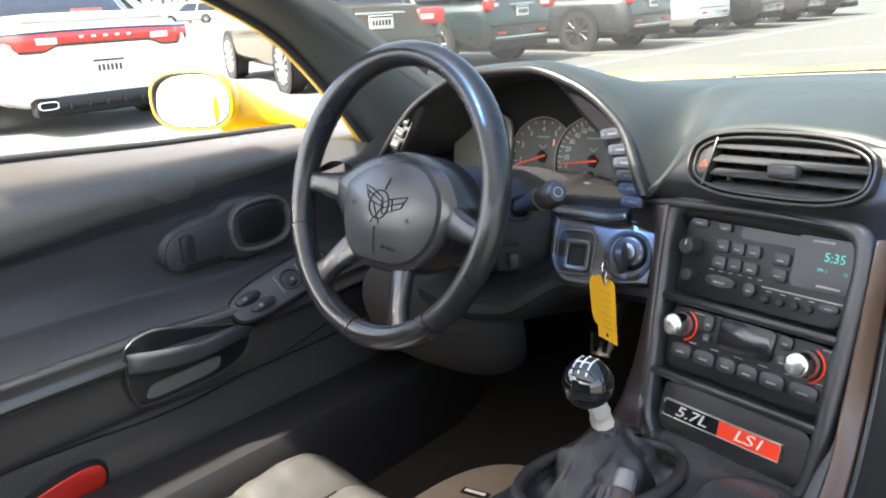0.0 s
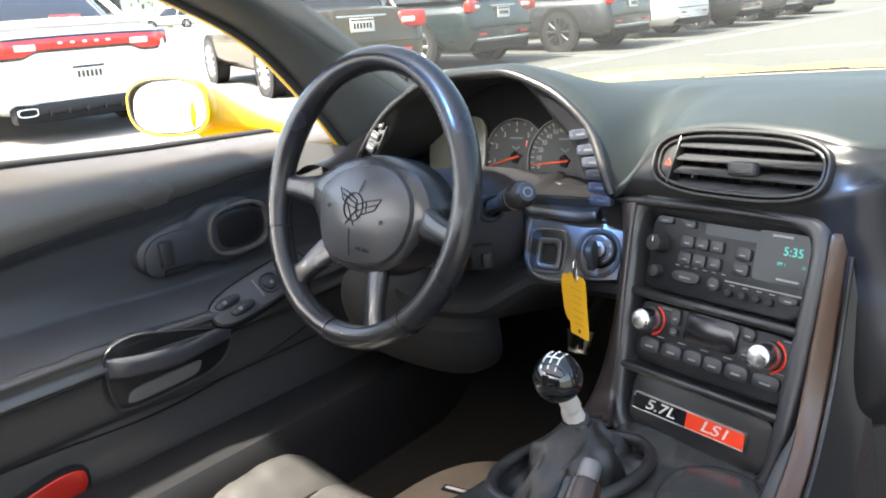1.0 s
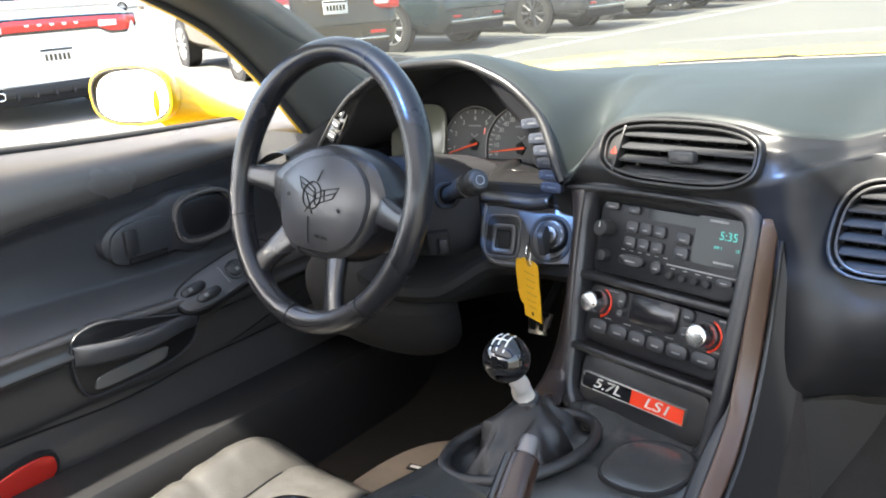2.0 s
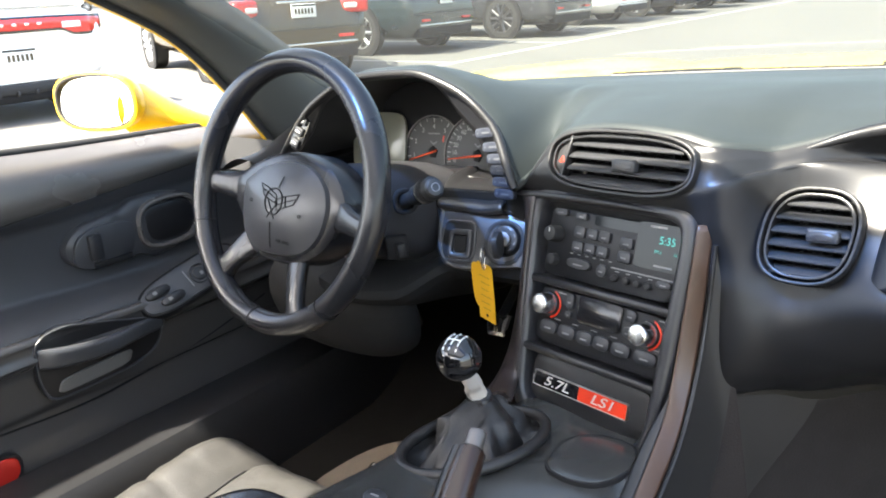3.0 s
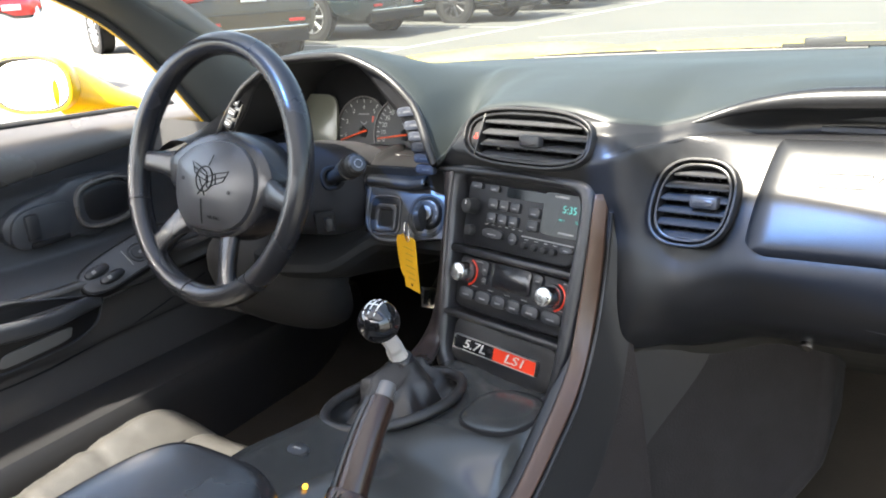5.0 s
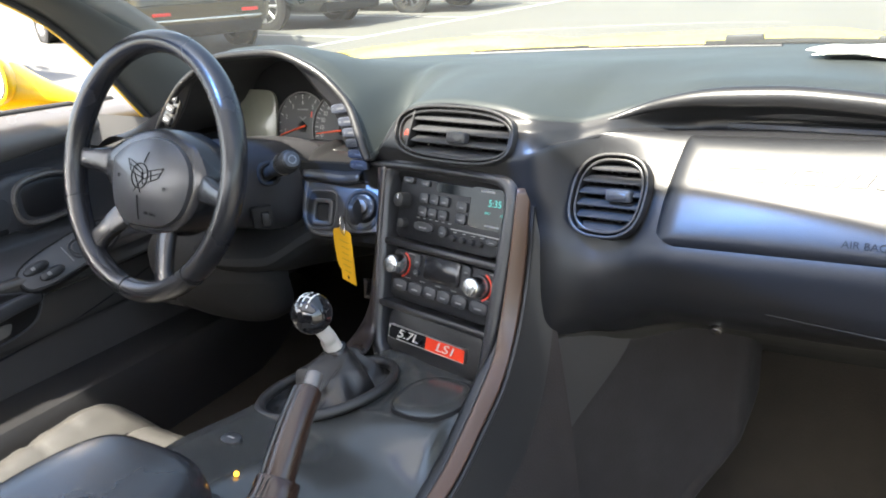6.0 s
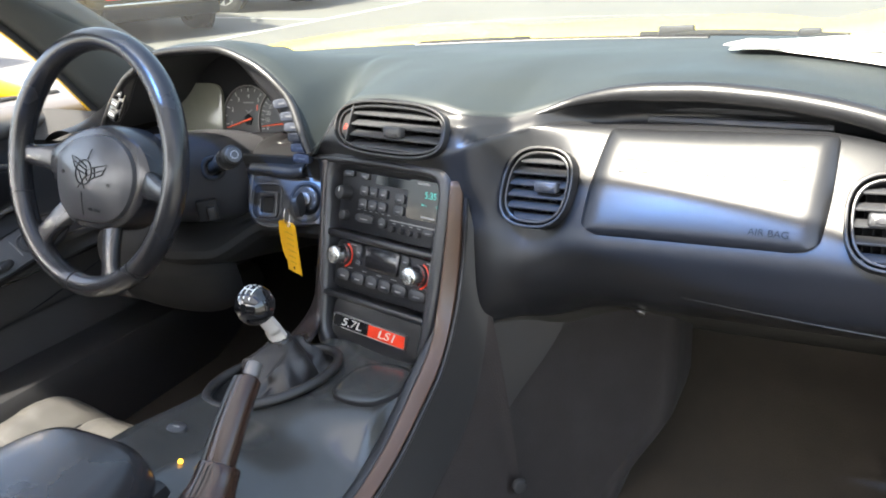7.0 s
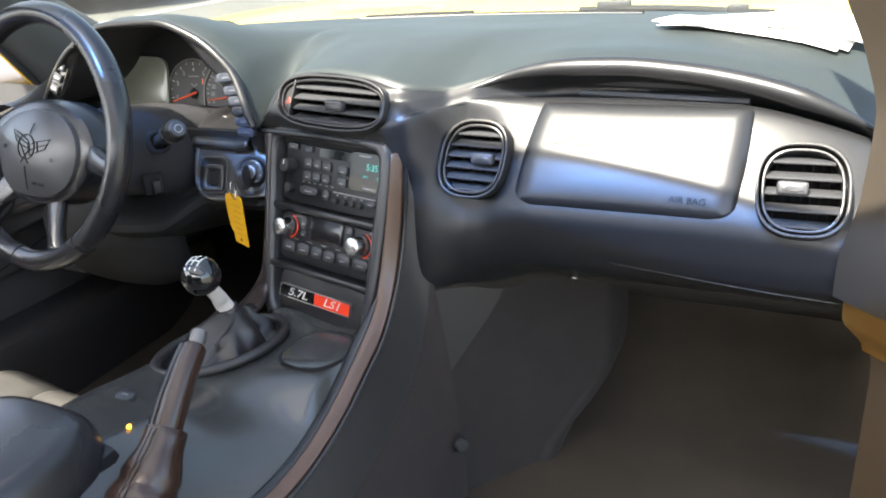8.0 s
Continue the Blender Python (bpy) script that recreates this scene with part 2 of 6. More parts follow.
def box(w, d, h, m=Matrix(), r=0.0, seg=2, bm=None):
    """A box with rounded edges, centred on m."""
    own = bmesh.new()
    bmesh.ops.create_cube(own, size=1.0, matrix=Matrix.Diagonal((w, d, h, 1)))
    if r:
        bmesh.ops.bevel(own, geom=own.edges[:], offset=min(r, 0.49 * min(w, d, h)), segments=seg, profile=0.5, affect="EDGES")
    own.transform(m)
    return merge(bm, own)


def merge(bm, own):
    if bm is None:
        return own
    tmp = bpy.data.meshes.new("tmp")
    own.to_mesh(tmp)
    own.free()
    bm.from_mesh(tmp)
    bpy.data.meshes.remove(tmp)
    return bm


def tube(points, radii, seg=16, bm=None, closed=False, flat=1.0, caps=True):
    """A tube along points; radii: one number or one for each point; flat squeezes it along its second axis."""
    bm = bm or bmesh.new()
    p = [Vector(q) for q in points]
    n = len(p)
    rr = radii if isinstance(radii, (list, tuple)) else [radii] * n
    up, rings = None, []
    for i in range(n):
        a, b = (p[i - 1], p[(i + 1) % n]) if closed else (p[max(i - 1, 0)], p[min(i + 1, n - 1)])
        d = (b - a).normalized()
        if up is None:
            up = d.orthogonal().normalized()
        up = (up - d * up.dot(d)).normalized()
        side = d.cross(up)
        rings.append([bm.verts.new(p[i] + rr[i] * (math.cos(2 * math.pi * k / seg) * up + flat * math.sin(2 * math.pi * k / seg) * side)) for k in range(seg)])
    for i in range(n if closed else n - 1):
        r0, r1 = rings[i], rings[(i + 1) % n]
        for k in range(seg):
            bm.faces.new((r0[k], r0[(k + 1) % seg], r1[(k + 1) % seg], r1[k]))
    if caps and not closed:
        bm.faces.new(rings[0])
        bm.faces.new(rings[-1])
    return bm


def outline(w, h, p=2.6, n=48, cx=0.0, cy=0.0, lean=0.0):
    """A rounded outline: p=2 is an ellipse, higher is squarer."""
    out = []
    for k in range(n):
        a = 2 * math.pi * k / n
        c, s = math.cos(a), math.sin(a)
        x, y = math.copysign(abs(c) ** (2 / p), c) * w / 2, math.copysign(abs(s) ** (2 / p), s) * h / 2
        out.append((cx + x + lean * y, cy + y))
    return out


def plate(line, z0, z1, m=Matrix(), edge=0.0, bm=None, dome=0.0):
    """A flat outline raised from z0 to z1, with a rounded front edge."""
    own = bmesh.new()
    cx = sum(q[0] for q in line) / len(line)
    cy = sum(q[1] for q in line) / len(line)
    size = max(max(abs(q[0] - cx) for q in line), 1e-6)
    levels = [(z0, 0.0), (z1 - edge, 0.0)]
    if edge:
        levels += [(z1 - edge * 0.3, edge * 0.3), (z1, edge)]
    rings = []
    for z, inset in levels:
        k = 1 - inset / size
        rings.append([own.verts.new((cx + (x - cx) * k, cy + (y - cy) * k, z)) for x, y in line])
    if dome:
        for f in (0.75, 0.5, 0.25):
            rings.append([own.verts.new((cx + (x - cx) * f * (1 - edge / size), cy + (y - cy) * f * (1 - edge / size), z1 + dome * (1 - f * f))) for x, y in line])
    n = len(line)
    for a, b in zip(rings, rings[1:]):
        for k in range(n):
            own.faces.new((a[k], a[(k + 1) % n], b[(k + 1) % n], b[k]))
    own.faces.new(rings[-1])
    own.faces.new(rings[0][::-1])
    own.transform(m)
    return merge(bm, own)


def ring(line, inner, z0, z1, m=Matrix(), bm=None, rnd=0.0):
    """A frame between an outline and the same outline shrunk by inner metres."""
    own = bmesh.new()
    cx = sum(q[0] for q in line) / len(line)
    cy = sum(q[1] for q in line) / len(line)
    sx = max(abs(q[0] - cx) for q in line)
    sy = max(abs(q[1] - cy) for q in line)

    def lap(inset, z):
        return [own.verts.new((cx + (x - cx) * (1 - inset / sx), cy + (y - cy) * (1 - inset / sy), z)) for x, y in line]

    e = rnd or min(inner, abs(z1 - z0)) * 0.3
    laps = [lap(0, z0), lap(0, z1 - e), lap(e * 0.3, z1 - e * 0.3), lap(e, z1), lap(inner - e, z1), lap(inner - e * 0.3, z1 - e * 0.3), lap(inner, z1 - e), lap(inner, z0)]
    n = len(line)
    for a, b in zip(laps, laps[1:] + laps[:1]):
        for k in range(n):
            own.faces.new((a[k], a[(k + 1) % n], b[(k + 1) % n], b[k]))
    own.transform(m)
    return merge(bm, own)


def cone(r0, r1, h, m=Matrix(), seg=24, bm=None, bevel=0.0):
    own = bmesh.new()
    bmesh.ops.create_cone(own, cap_ends=True, segments=seg, radius1=r0, radius2=r1, depth=h)
    if bevel:
        rim = [e for e in own.edges if all(v.co.z > 0 for v in e.verts)]
        bmesh.ops.bevel(own, geom=rim, offset=bevel, segments=3, profile=0.5, affect="EDGES")
    own.transform(Matrix(m) @ Matrix.Translation((0, 0, h / 2)))
    return merge(bm, own)


def ball(r, m=Matrix(), seg=24, bm=None):
    own = bmesh.new()
    bmesh.ops.create_uvsphere(own, u_segments=seg, v_segments=seg // 2, radius=r)
    own.transform(m)
    return merge(bm, own)


def writing(text, size, m, mat, parent, name="lettering", depth=0.0003, align="CENTER", shear=0.0):
    c = bpy.data.curves.new(name, "FONT")
    c.body, c.size, c.extrude, c.align_x, c.align_y, c.shear = text, size, depth, align, "CENTER", shear
    tmp = bpy.data.objects.new("tmp", c)
    me = bpy.data.meshes.new_from_object(tmp)
    bpy.data.objects.remove(tmp)
    me.transform(m)
    me.materials.clear()
    me.materials.append(mat)
    ob = new(name, me)
    ob.parent = parent
    return ob


def axes(o, u, v, n):
    """A frame from its origin and its three axes."""
    return Matrix(((u[0], v[0], n[0], o[0]), (u[1], v[1], n[1], o[1]), (u[2], v[2], n[2], o[2]), (0, 0, 0, 1)))


def facing(o, n, up=(0, 0, 1)):
    n = Vector(n).normalized()
    u = Vector(up).cross(n).normalized()
    return axes(o, u, n.cross(u), n)


def shift(x, y, z=0.0):
    return Matrix.Translation((x, y, z))


# ---- ground ----
def lot(x, y):
    """Height of the car park: it rises gently past the driver's side."""
    return -0.06 * max(min(x, 6.0), -60.0)


us = [-400, -200, -100, -60, -40, -30, -22, -18, -15, -12, -8, -4, 0, 3, 6, 12, 30, 100, 400]
part("ground", sheet(lambda x, y: Vector((x, y, lot(x, y))), us, us), ASPHALT, label="sunlit pale asphalt of a large car park", category="ground", kind="structure")


# ---- dashboard ----
ARCH = [(-0.70, 0.790), (-0.672, 0.818), (-0.635, 0.850), (-0.545, 0.920), (-0.442, 0.957), (-0.346, 0.960), (-0.271, 0.938), (-0.210, 0.890), (-0.181, 0.837), (-0.168, 0.806)]
MIDDLE = [(-0.168, 0.806), (-0.148, 0.832), (-0.122, 0.868), (-0.090, 0.885), (-0.02, 0.892), (0.05, 0.888), (0.10, 0.876), (0.143, 0.866)]
BROW = [(0.143, 0.866), (0.216, 0.880), (0.29, 0.890), (0.36, 0.891), (0.425, 0.886), (0.488, 0.877), (0.547, 0.864), (0.628, 0.832), (0.70, 0.780)]
BACK = [(-0.70, 0.225), (-0.60, 0.200), (-0.40, 0.190), (-0.21, 0.186), (-0.168, 0.168), (-0.12, 0.182), (0.09, 0.145), (0.143, 0.182), (0.22, 0.214), (0.45, 0.215), (0.628, 0.200), (0.70, 0.215)]


def edge_height(x):
    return curve(ARCH if x < -0.168 else MIDDLE if x < 0.143 else BROW, x)


def glass_base(x):
    return 0.72 - 0.26 * (x / 0.7) ** 2


def dash_height(x, y):
    """The dashboard's top, which swells over the gauges and over the passenger's brow."""
    flat = 0.912 - 0.05 * max(y - 0.40, 0) - 0.10 * max(abs(x) - 0.55, 0)
    yb = curve(BACK, x)
    e = edge_height(x)
    if x < -0.20:
        w = 1 - smoothstep(0.0, 0.30, y - yb)
        return flat * (1 - w) + (e + 0.010 * smoothstep(0.0, 0.03, y - yb) * w) * w
    reach = 0.11 - 0.055 * smoothstep(0.13, 0.26, x) + 0.19 * smoothstep(-0.15, -0.20, x)
    s = min((y - yb) / reach, 1.0)
    k = math.sqrt(max(0.0, 1 - (1 - s) ** 2)) * 0.6 + 0.4 * smoothstep(0, 1, s)
    broad = 1 - smoothstep(0.0, 0.22, y - yb)
    crown = flat * (1 - broad) + min(flat, e + 0.016) * broad
    return e + (crown - e) * k


def dash_top(x, v):
    yb = curve(BACK, x)
    y = yb + (glass_base(x) - yb) * v
    return Vector((x, y, dash_height(x, y)))


BAG_SIDE = [(0.0, 0.0), (0.016, -0.014), (0.032, -0.030), (0.025, -0.042)]
FACE = [(0.207, 0.851), (0.165, 0.800), (0.130, 0.753), (0.119, 0.730), (0.119, 0.706), (0.124, 0.682), (0.138, 0.656), (0.178, 0.630), (0.258, 0.585), (0.390, 0.510), (0.560, 0.410)]
NECK = [(0.184, 0.851), (0.176, 0.800), (0.160, 0.753), (0.146, 0.718), (0.137, 0.695), (0.134, 0.672), (0.138, 0.650), (0.152, 0.620), (0.200, 0.575), (0.330, 0.500), (0.520, 0.400)]


COLUMN = [(0.28, 0.32), (0.40, 0.24), (0.50, 0.17), (0.58, 0.120), (0.634, 0.104), (0.705, 0.114), (0.79, 0.124), (0.84, 0.124), (0.88, 0.140)]


def face_point(x, v):
    """The passenger's side of the dashboard, from the brow's edge down to the footwell."""
    w = smoothstep(0.17, 0.27, x)
    e, yb = edge_height(x), curve(BACK, x)
    pts = [(yb + a * w - 0.0035 * (1 - w) * i, e + b * (0.4 + 0.6 * w)) for i, (a, b) in enumerate(BAG_SIDE)]
    near = 1 - smoothstep(0.092, 0.175, x)
    rise = 0.7 * min(0, e - 0.875)
    for i, ((ya, za), (yc, zc)) in enumerate(zip(FACE, NECK)):
        k = max(0.0, 1 - i / 4.0)
        z = za * w + zc * (1 - w) + rise * k
        y = ya * w + yc * (1 - w)
        pts.append((y * (1 - near) + curve(COLUMN, z) * near, z))
    s = v * (len(pts) - 1)
    i = min(int(s), len(pts) - 2)
    a, b, c, d = (Vector((*pts[j], 0)) for j in (max(i - 1, 0), i, i + 1, min(i + 2, len(pts) - 1)))
    t = s - i
    q = 0.5 * ((2 * b) + (c - a) * t + (2 * a - 5 * b + 4 * c - d) * t * t + (3 * b - a - 3 * c + d) * t**3)
    return Vector((x, q.x, q.y))


def vent_frame(x, y, z, n):
    return facing((x, y, z), n)


VENT_MID = vent_frame(-0.0155, 0.146, 0.8555, (-0.215, -1.0, 0.42))
VENT_NEAR = vent_frame(0.188, 0.150, 0.788, (-0.08, -1.0, 0.42))
VENT_FAR = vent_frame(0.571, 0.134, 0.781, (0.02, -1.0, 0.62))


def in_vent(m, w, h, lean=0.0):
    inv = m.inverted()

    def test(p):
        q = inv @ p
        return abs(q.z) < 0.05 and (abs(q.x - lean * q.y) / (w / 2)) ** 2.6 + (abs(q.y) / (h / 2)) ** 2.6 < 1
    return test


hole_mid, hole_near, hole_far = in_vent(VENT_MID, 0.190, 0.062), in_vent(VENT_NEAR, 0.084, 0.090, 0.10), in_vent(VENT_FAR, 0.083, 0.091, -0.04)


def centre_face(x, v):
    """The pod round the middle vent, from its rolled top edge down to the stack."""
    e, yb = edge_height(x), curve(BACK, x)
    z0 = 0.806
    z = e + (z0 - e) * v
    y1 = 0.146 - 0.215 * (x + 0.012) + 0.42 * (z - 0.856) + 0.004
    low = smoothstep(0.84, 0.806, z)
    y1 = y1 * (1 - low) + low * (0.142 - 0.235 * x)
    k = smoothstep(0.0, 0.25, v)
    return Vector((x, yb * (1 - k) + y1 * k, z))


dash = thing("dashboard", "black grained vinyl dashboard with a rolled brow over the passenger side", "dashboard")
xs = steps(-0.70, 0.70, 181)
solid(part("top_pad", sheet(dash_top, xs, [i / 40 for i in range(41)]), VINYL_TOP_LIT, dash), 0.004)


def whole_face(x, v):
    """The pod and the passenger's side as one skin; under the pod it runs back behind the stack."""
    k = smoothstep(0.055, 0.150, x)
    far_side = face_point(max(x, 0.0915), v)
    far_side.x = x
    if k >= 1:
        return far_side
    cut = 5.0 / 14.0
    if v <= cut:
        mid = centre_face(x, v / cut)
    else:
        z = 0.806 + (far_side.z - 0.800) * 1.0 if far_side.z < 0.800 else 0.806
        mid = Vector((x, 0.142 - 0.235 * x + 0.02 * smoothstep(cut, cut + 0.08, v), z))
    return mid.lerp(far_side, k)


holes = lambda p: hole_mid(p) or hole_near(p) or hole_far(p)
solid(part("passenger_face", sheet(whole_face, steps(-0.168, 0.70, 270), [i / 120 for i in range(99)], holes), VINYL, dash), 0.003)
part("footwell_cover", sheet(lambda x, v: whole_face(x, v) + Vector((0, 0.003 * min(1.0, (v - 0.815) * 30), 0)), steps(0.095, 0.70, 60), [0.815 + 0.185 * i / 30 for i in range(31)]), UNDER_DASH, dash, "dull dark underside below the glove box")


def lower_panel(x, v):
    """The driver's lower dash panel under the gauges, ending in a rolled edge."""
    pts = [(0.198, 0.797), (0.200, 0.780), (0.200, 0.740), (0.198, 0.700), (0.186, 0.680), (0.160, 0.664), (0.148, 0.656), (0.146, 0.647), (0.158, 0.636), (0.20, 0.622), (0.28, 0.605), (0.42, 0.570)]
    s = v * (len(pts) - 1)
    i = min(int(s), len(pts) - 2)
    t = s - i
    y, z = pts[i][0] * (1 - t) + pts[i + 1][0] * t, pts[i][1] * (1 - t) + pts[i + 1][1] * t
    low = smoothstep(0.70, 0.66, z)
    bulge = 0.05 * math.exp(-((x + 0.43) / 0.10) ** 2) * (0.3 + 0.7 * low)
    return Vector((x, y - bulge + low * 0.035 * smoothstep(-0.36, -0.29, x), z + low * 0.034 * smoothstep(-0.36, -0.29, x)))


solid(part("knee_panel", sheet(lower_panel, steps(-0.605, -0.135, 60), [i / 55 for i in range(56)]), KNEE, dash), 0.004)


def bolster(a, w):
    """A padded knee bolster: w runs from its rim to its middle."""
    r = math.cos(w * math.pi / 2)
    c, q = math.cos(a), math.sin(a)
    x = -0.522 + math.copysign(abs(c) ** 0.75, c) * 0.158 * r
    z = 0.605 + math.copysign(abs(q) ** 0.75, q) * (0.105 if q < 0 else 0.080) * r
    return Vector((x, 0.175 - 0.070 * math.sin(w * math.pi / 2) ** 0.8 + 0.25 * max(0.0, 0.60 - z), z))


part("knee_bolster", sheet(bolster, steps(0, 2 * math.pi, 49), [i / 14 for i in range(15)]), KNEE, dash, "rounded padded knee bolster")
# Added board that keeps the sun off the driver's floor.
part("sun_block_board", box(0.23, 0.42, 0.012, shift(-0.695, 0.400, 0.502), 0.004), KNEE, dash)

# airbag cover with its raised word as plain strokes


def bag_point(u, v, lift=0.0075):
    """A point of the airbag cover: u across, v down, both 0 to 1."""
    left, right = 0.266 - 0.020 * v - 0.006 * math.sin(math.pi * v), 0.516 - 0.012 * v + 0.003 * math.sin(math.pi * v)
    x = left + (right - left) * u
    q = face_point(x, 0.284 + 0.172 * v)
    y, z = q.y, q.z
    rim = min(u, 1 - u) * 0.25
    rim2 = min(v, 1 - v) * 0.14
    d = min(rim, rim2)
    up = lift * 0.85 * (1 - (1 - min(d / 0.022, 1.0)) ** 2) - 0.0035 * (1 - min(d / 0.004, 1.0))
    up += 0.006 * math.sin(math.pi * v) * math.sin(math.pi * u) ** 0.5 if lift else 0.0
    return Vector((x, y - 0.78 * up, z + 0.62 * up))


us = [0, 0.004, 0.012, 0.025, 0.04] + steps(0.06, 0.94, 40) + [0.96, 0.975, 0.988, 0.996, 1]
vs = [0, 0.008, 0.02, 0.04, 0.07] + steps(0.10, 0.90, 24) + [0.93, 0.96, 0.98, 0.992, 1]


def rounded(u, v):
    """Pulls the corners of the unit square in, to round them."""
    a, b = u - 0.5, v - 0.5
    ra, rb = (0.08, 0.14) if v < 0.5 else (0.15, 0.28)
    ca, cb = max(abs(a) - (0.5 - ra), 0) / ra, max(abs(b) - (0.5 - rb), 0) / rb
    if ca > 0 and cb > 0:
        m = max(ca, cb)
        k = m / math.hypot(ca, cb)
        a = math.copysign(0.5 - ra + ca * k * ra, a)
        b = math.copysign(0.5 - rb + cb * k * rb, b)
    return a + 0.5, b + 0.5


cover = part("airbag_cover", sheet(lambda u, v: bag_point(*rounded(u, v)), us, vs), VINYL, dash, "large smooth airbag cover with raised strokes")
for i in range(8):
    # letter-sized slanted outlines, left blank
    u0, w, slim = 0.13 + i * 0.0945, 0.078, 0.25 if i in (3, 5, 6) else 0.06
    loop = [(slim + 0.04, 0), (1, 0), (1 - slim, 1), (0, 1)]
    pts = [bag_point(u0 + w * a + 0.010 * (1 - b), 0.300 + 0.09 * b, 0.0086) for a, b in loop]
    part("raised_stroke", tube(pts, 0.0004, 6, closed=True), VINYL, cover, "letter-sized moulded outline" if i == 0 else "")
fa = bag_point(0.80, 0.80, 0.0080)
ng = (bag_point(0.5, 0.82) - bag_point(0.5, 0.78)).cross(bag_point(0.52, 0.8) - bag_point(0.48, 0.8)).normalized()
ng = ng if ng.y < 0 else -ng
writing("AIR BAG", 0.0108, facing(fa, ng) @ pose(0, 0, 0, 0, 0, -1.5), DARK_INK, cover, "moulded_word", 0.0006)

roll = [Vector((x, curve(BACK, x) + 0.001, edge_height(x) + 0.002 - 0.008 * smoothstep(0.24, 0.15, x))) for x in steps(0.150, 0.640, 50)]
part("brow_roll", tube(roll, [0.002 + 0.0100 * min(1.0, i / 16, (49 - i) / 8) for i in range(50)], 14), VINYL, dash, "smooth rolled edge of the brow")

# long dark slot under the brow
slot = bmesh.new()
for v0, r in ((0.0, 0.007), (0.017, 0.006)):
    tube([(0.300 + 0.205 * t, 0.250 - 0.018 * v0 - 0.012 * t, 0.870 - v0 - 0.004 * t) for t in steps(0, 1, 12)], r, 8, slot)
part("slot_ridge", slot, LOUVRE, dash)

seam = [face_point(x, 0.655 + 0.085 * (x - 0.36) / 0.27) + Vector((0, -0.0006, -0.0004)) for x in steps(0.37, 0.63, 30)]
part("glovebox_seam", tube(seam, [0.0004 + 0.0011 * i / 29 for i in range(30)], 8), VINYL, dash, "thin raised lower edge of the glove box")

# lock of the glove box
part("glovebox_lock", plate(outline(0.014, 0.014, 2, 20), -0.002, 0.004, facing((0.308, 0.181, 0.622), (0, -0.8, -0.5)), 0.001), STEEL, dash, "small worn metal lock")


# ---- air vents ----
def vent(name, label, m, w, h, slats, p=2.6, tab=(0.0, 0.0), bezel=SATIN, flag=False, lean=0.0):
    v = thing(name, label, "air vent", "dashboard vents")
    line = outline(w, h, p, 56, lean=lean)
    part("frame", ring(line, 0.0036, -0.012, 0.0050, m, rnd=0.0015), bezel, v)
    part("inner_frame", ring(outline(w - 0.012, h - 0.012, p, 56, lean=lean), 0.003, -0.020, 0.0015, m), SATIN, v)
    part("housing", plate(outline(w - 0.010, h - 0.010, p, 40, lean=lean), -0.048, -0.040, m), BLACK, v)
    well = bmesh.new()
    a = outline(w - 0.011, h - 0.011, p, 40, lean=lean)
    lo = [well.verts.new((x, y, -0.042)) for x, y in a]
    hi = [well.verts.new((x, y, 0.0)) for x, y in a]
    for k in range(40):
        well.faces.new((lo[k], lo[(k + 1) % 40], hi[(k + 1) % 40], hi[k]))
    well.transform(m)
    part("duct", well, BLACK, v)
    x_min = -w / 2 + (0.028 if flag else 0.007)
    for i in range(slats):
        y = (h - 0.016) * ((i + 0.5) / slats - 0.5)
        k = max(0.0, 1 - (abs(y) / (h / 2 - 0.006)) ** p) ** (1 / p)
        half = (w / 2 - 0.007) * k
        a, b = max(-half + lean * y, x_min), half + lean * y
        blade = box(b - a, 0.0030, 0.019, m @ shift((a + b) / 2, y, -0.009) @ pose(0, 0, 0, 34, 0, 0), 0.0012)
        part("slat", blade, LOUVRE, v)
    for i in range(-3, 4):
        x = i * (w - 0.02) / 8 + (0.01 if flag else 0)
        part("rear_fin", box(0.0018, h * 0.72, 0.012, m @ shift(x, 0, -0.030), 0), BLACK, v, smooth=False)
    thumb = part("thumb_tab", box(0.031, 0.0145, 0.013, m @ shift(tab[0], tab[1], 0.0010) @ pose(0, 0, 0, 14, 0, 0), 0.0035, 3), LOUVRE, v)
    part("tab_dish", plate(outline(0.022, 0.0075, 3, 24, tab[0], tab[1] - 0.001), 0.0066, 0.0079, m @ pose(0, 0, 0, 4, 0, 0), 0.001), PANEL_SATIN, thumb)
    if flag:
        part("divider", box(0.003, h * 0.76, 0.012, m @ shift(x_min - 0.0015, 0, -0.004) @ pose(0, 0, 0, 0, 0, -6), 0.001), SATIN, v)
        pad = part("hazard_button", plate([(x_min - 0.004, -h * 0.37), (x_min - 0.004, h * 0.36), (x_min - 0.012, h * 0.28), (x_min - 0.018, h * 0.10), (x_min - 0.019, -h * 0.08), (x_min - 0.014, -h * 0.27)][::-1], -0.02, -0.003, m, 0.001), MATTE, v)
        tri = bmesh.new()
        c = [(x_min - 0.0135, -0.005), (x_min - 0.0065, -0.005), (x_min - 0.010, 0.002)]
        for a, b in zip(c, c[1:] + c[:1]):
            tube([m @ Vector((*a, -0.0025)), m @ Vector((*b, -0.0025))], 0.0005, 5, tri)
        part("red_triangle", tri, RED_PAINT, pad)
    return v


vent("air_vent", "wide black oval air vent with hazard button above the radio", VENT_MID, 0.202, 0.074, 4, 2.9, (0.012, -0.003), SOFT, flag=True)
vent("air_vent", "black air vent with curved slats beside the airbag cover", VENT_NEAR, 0.094, 0.101, 6, 2.7, (0.014, 0.002), SOFT, lean=0.10)
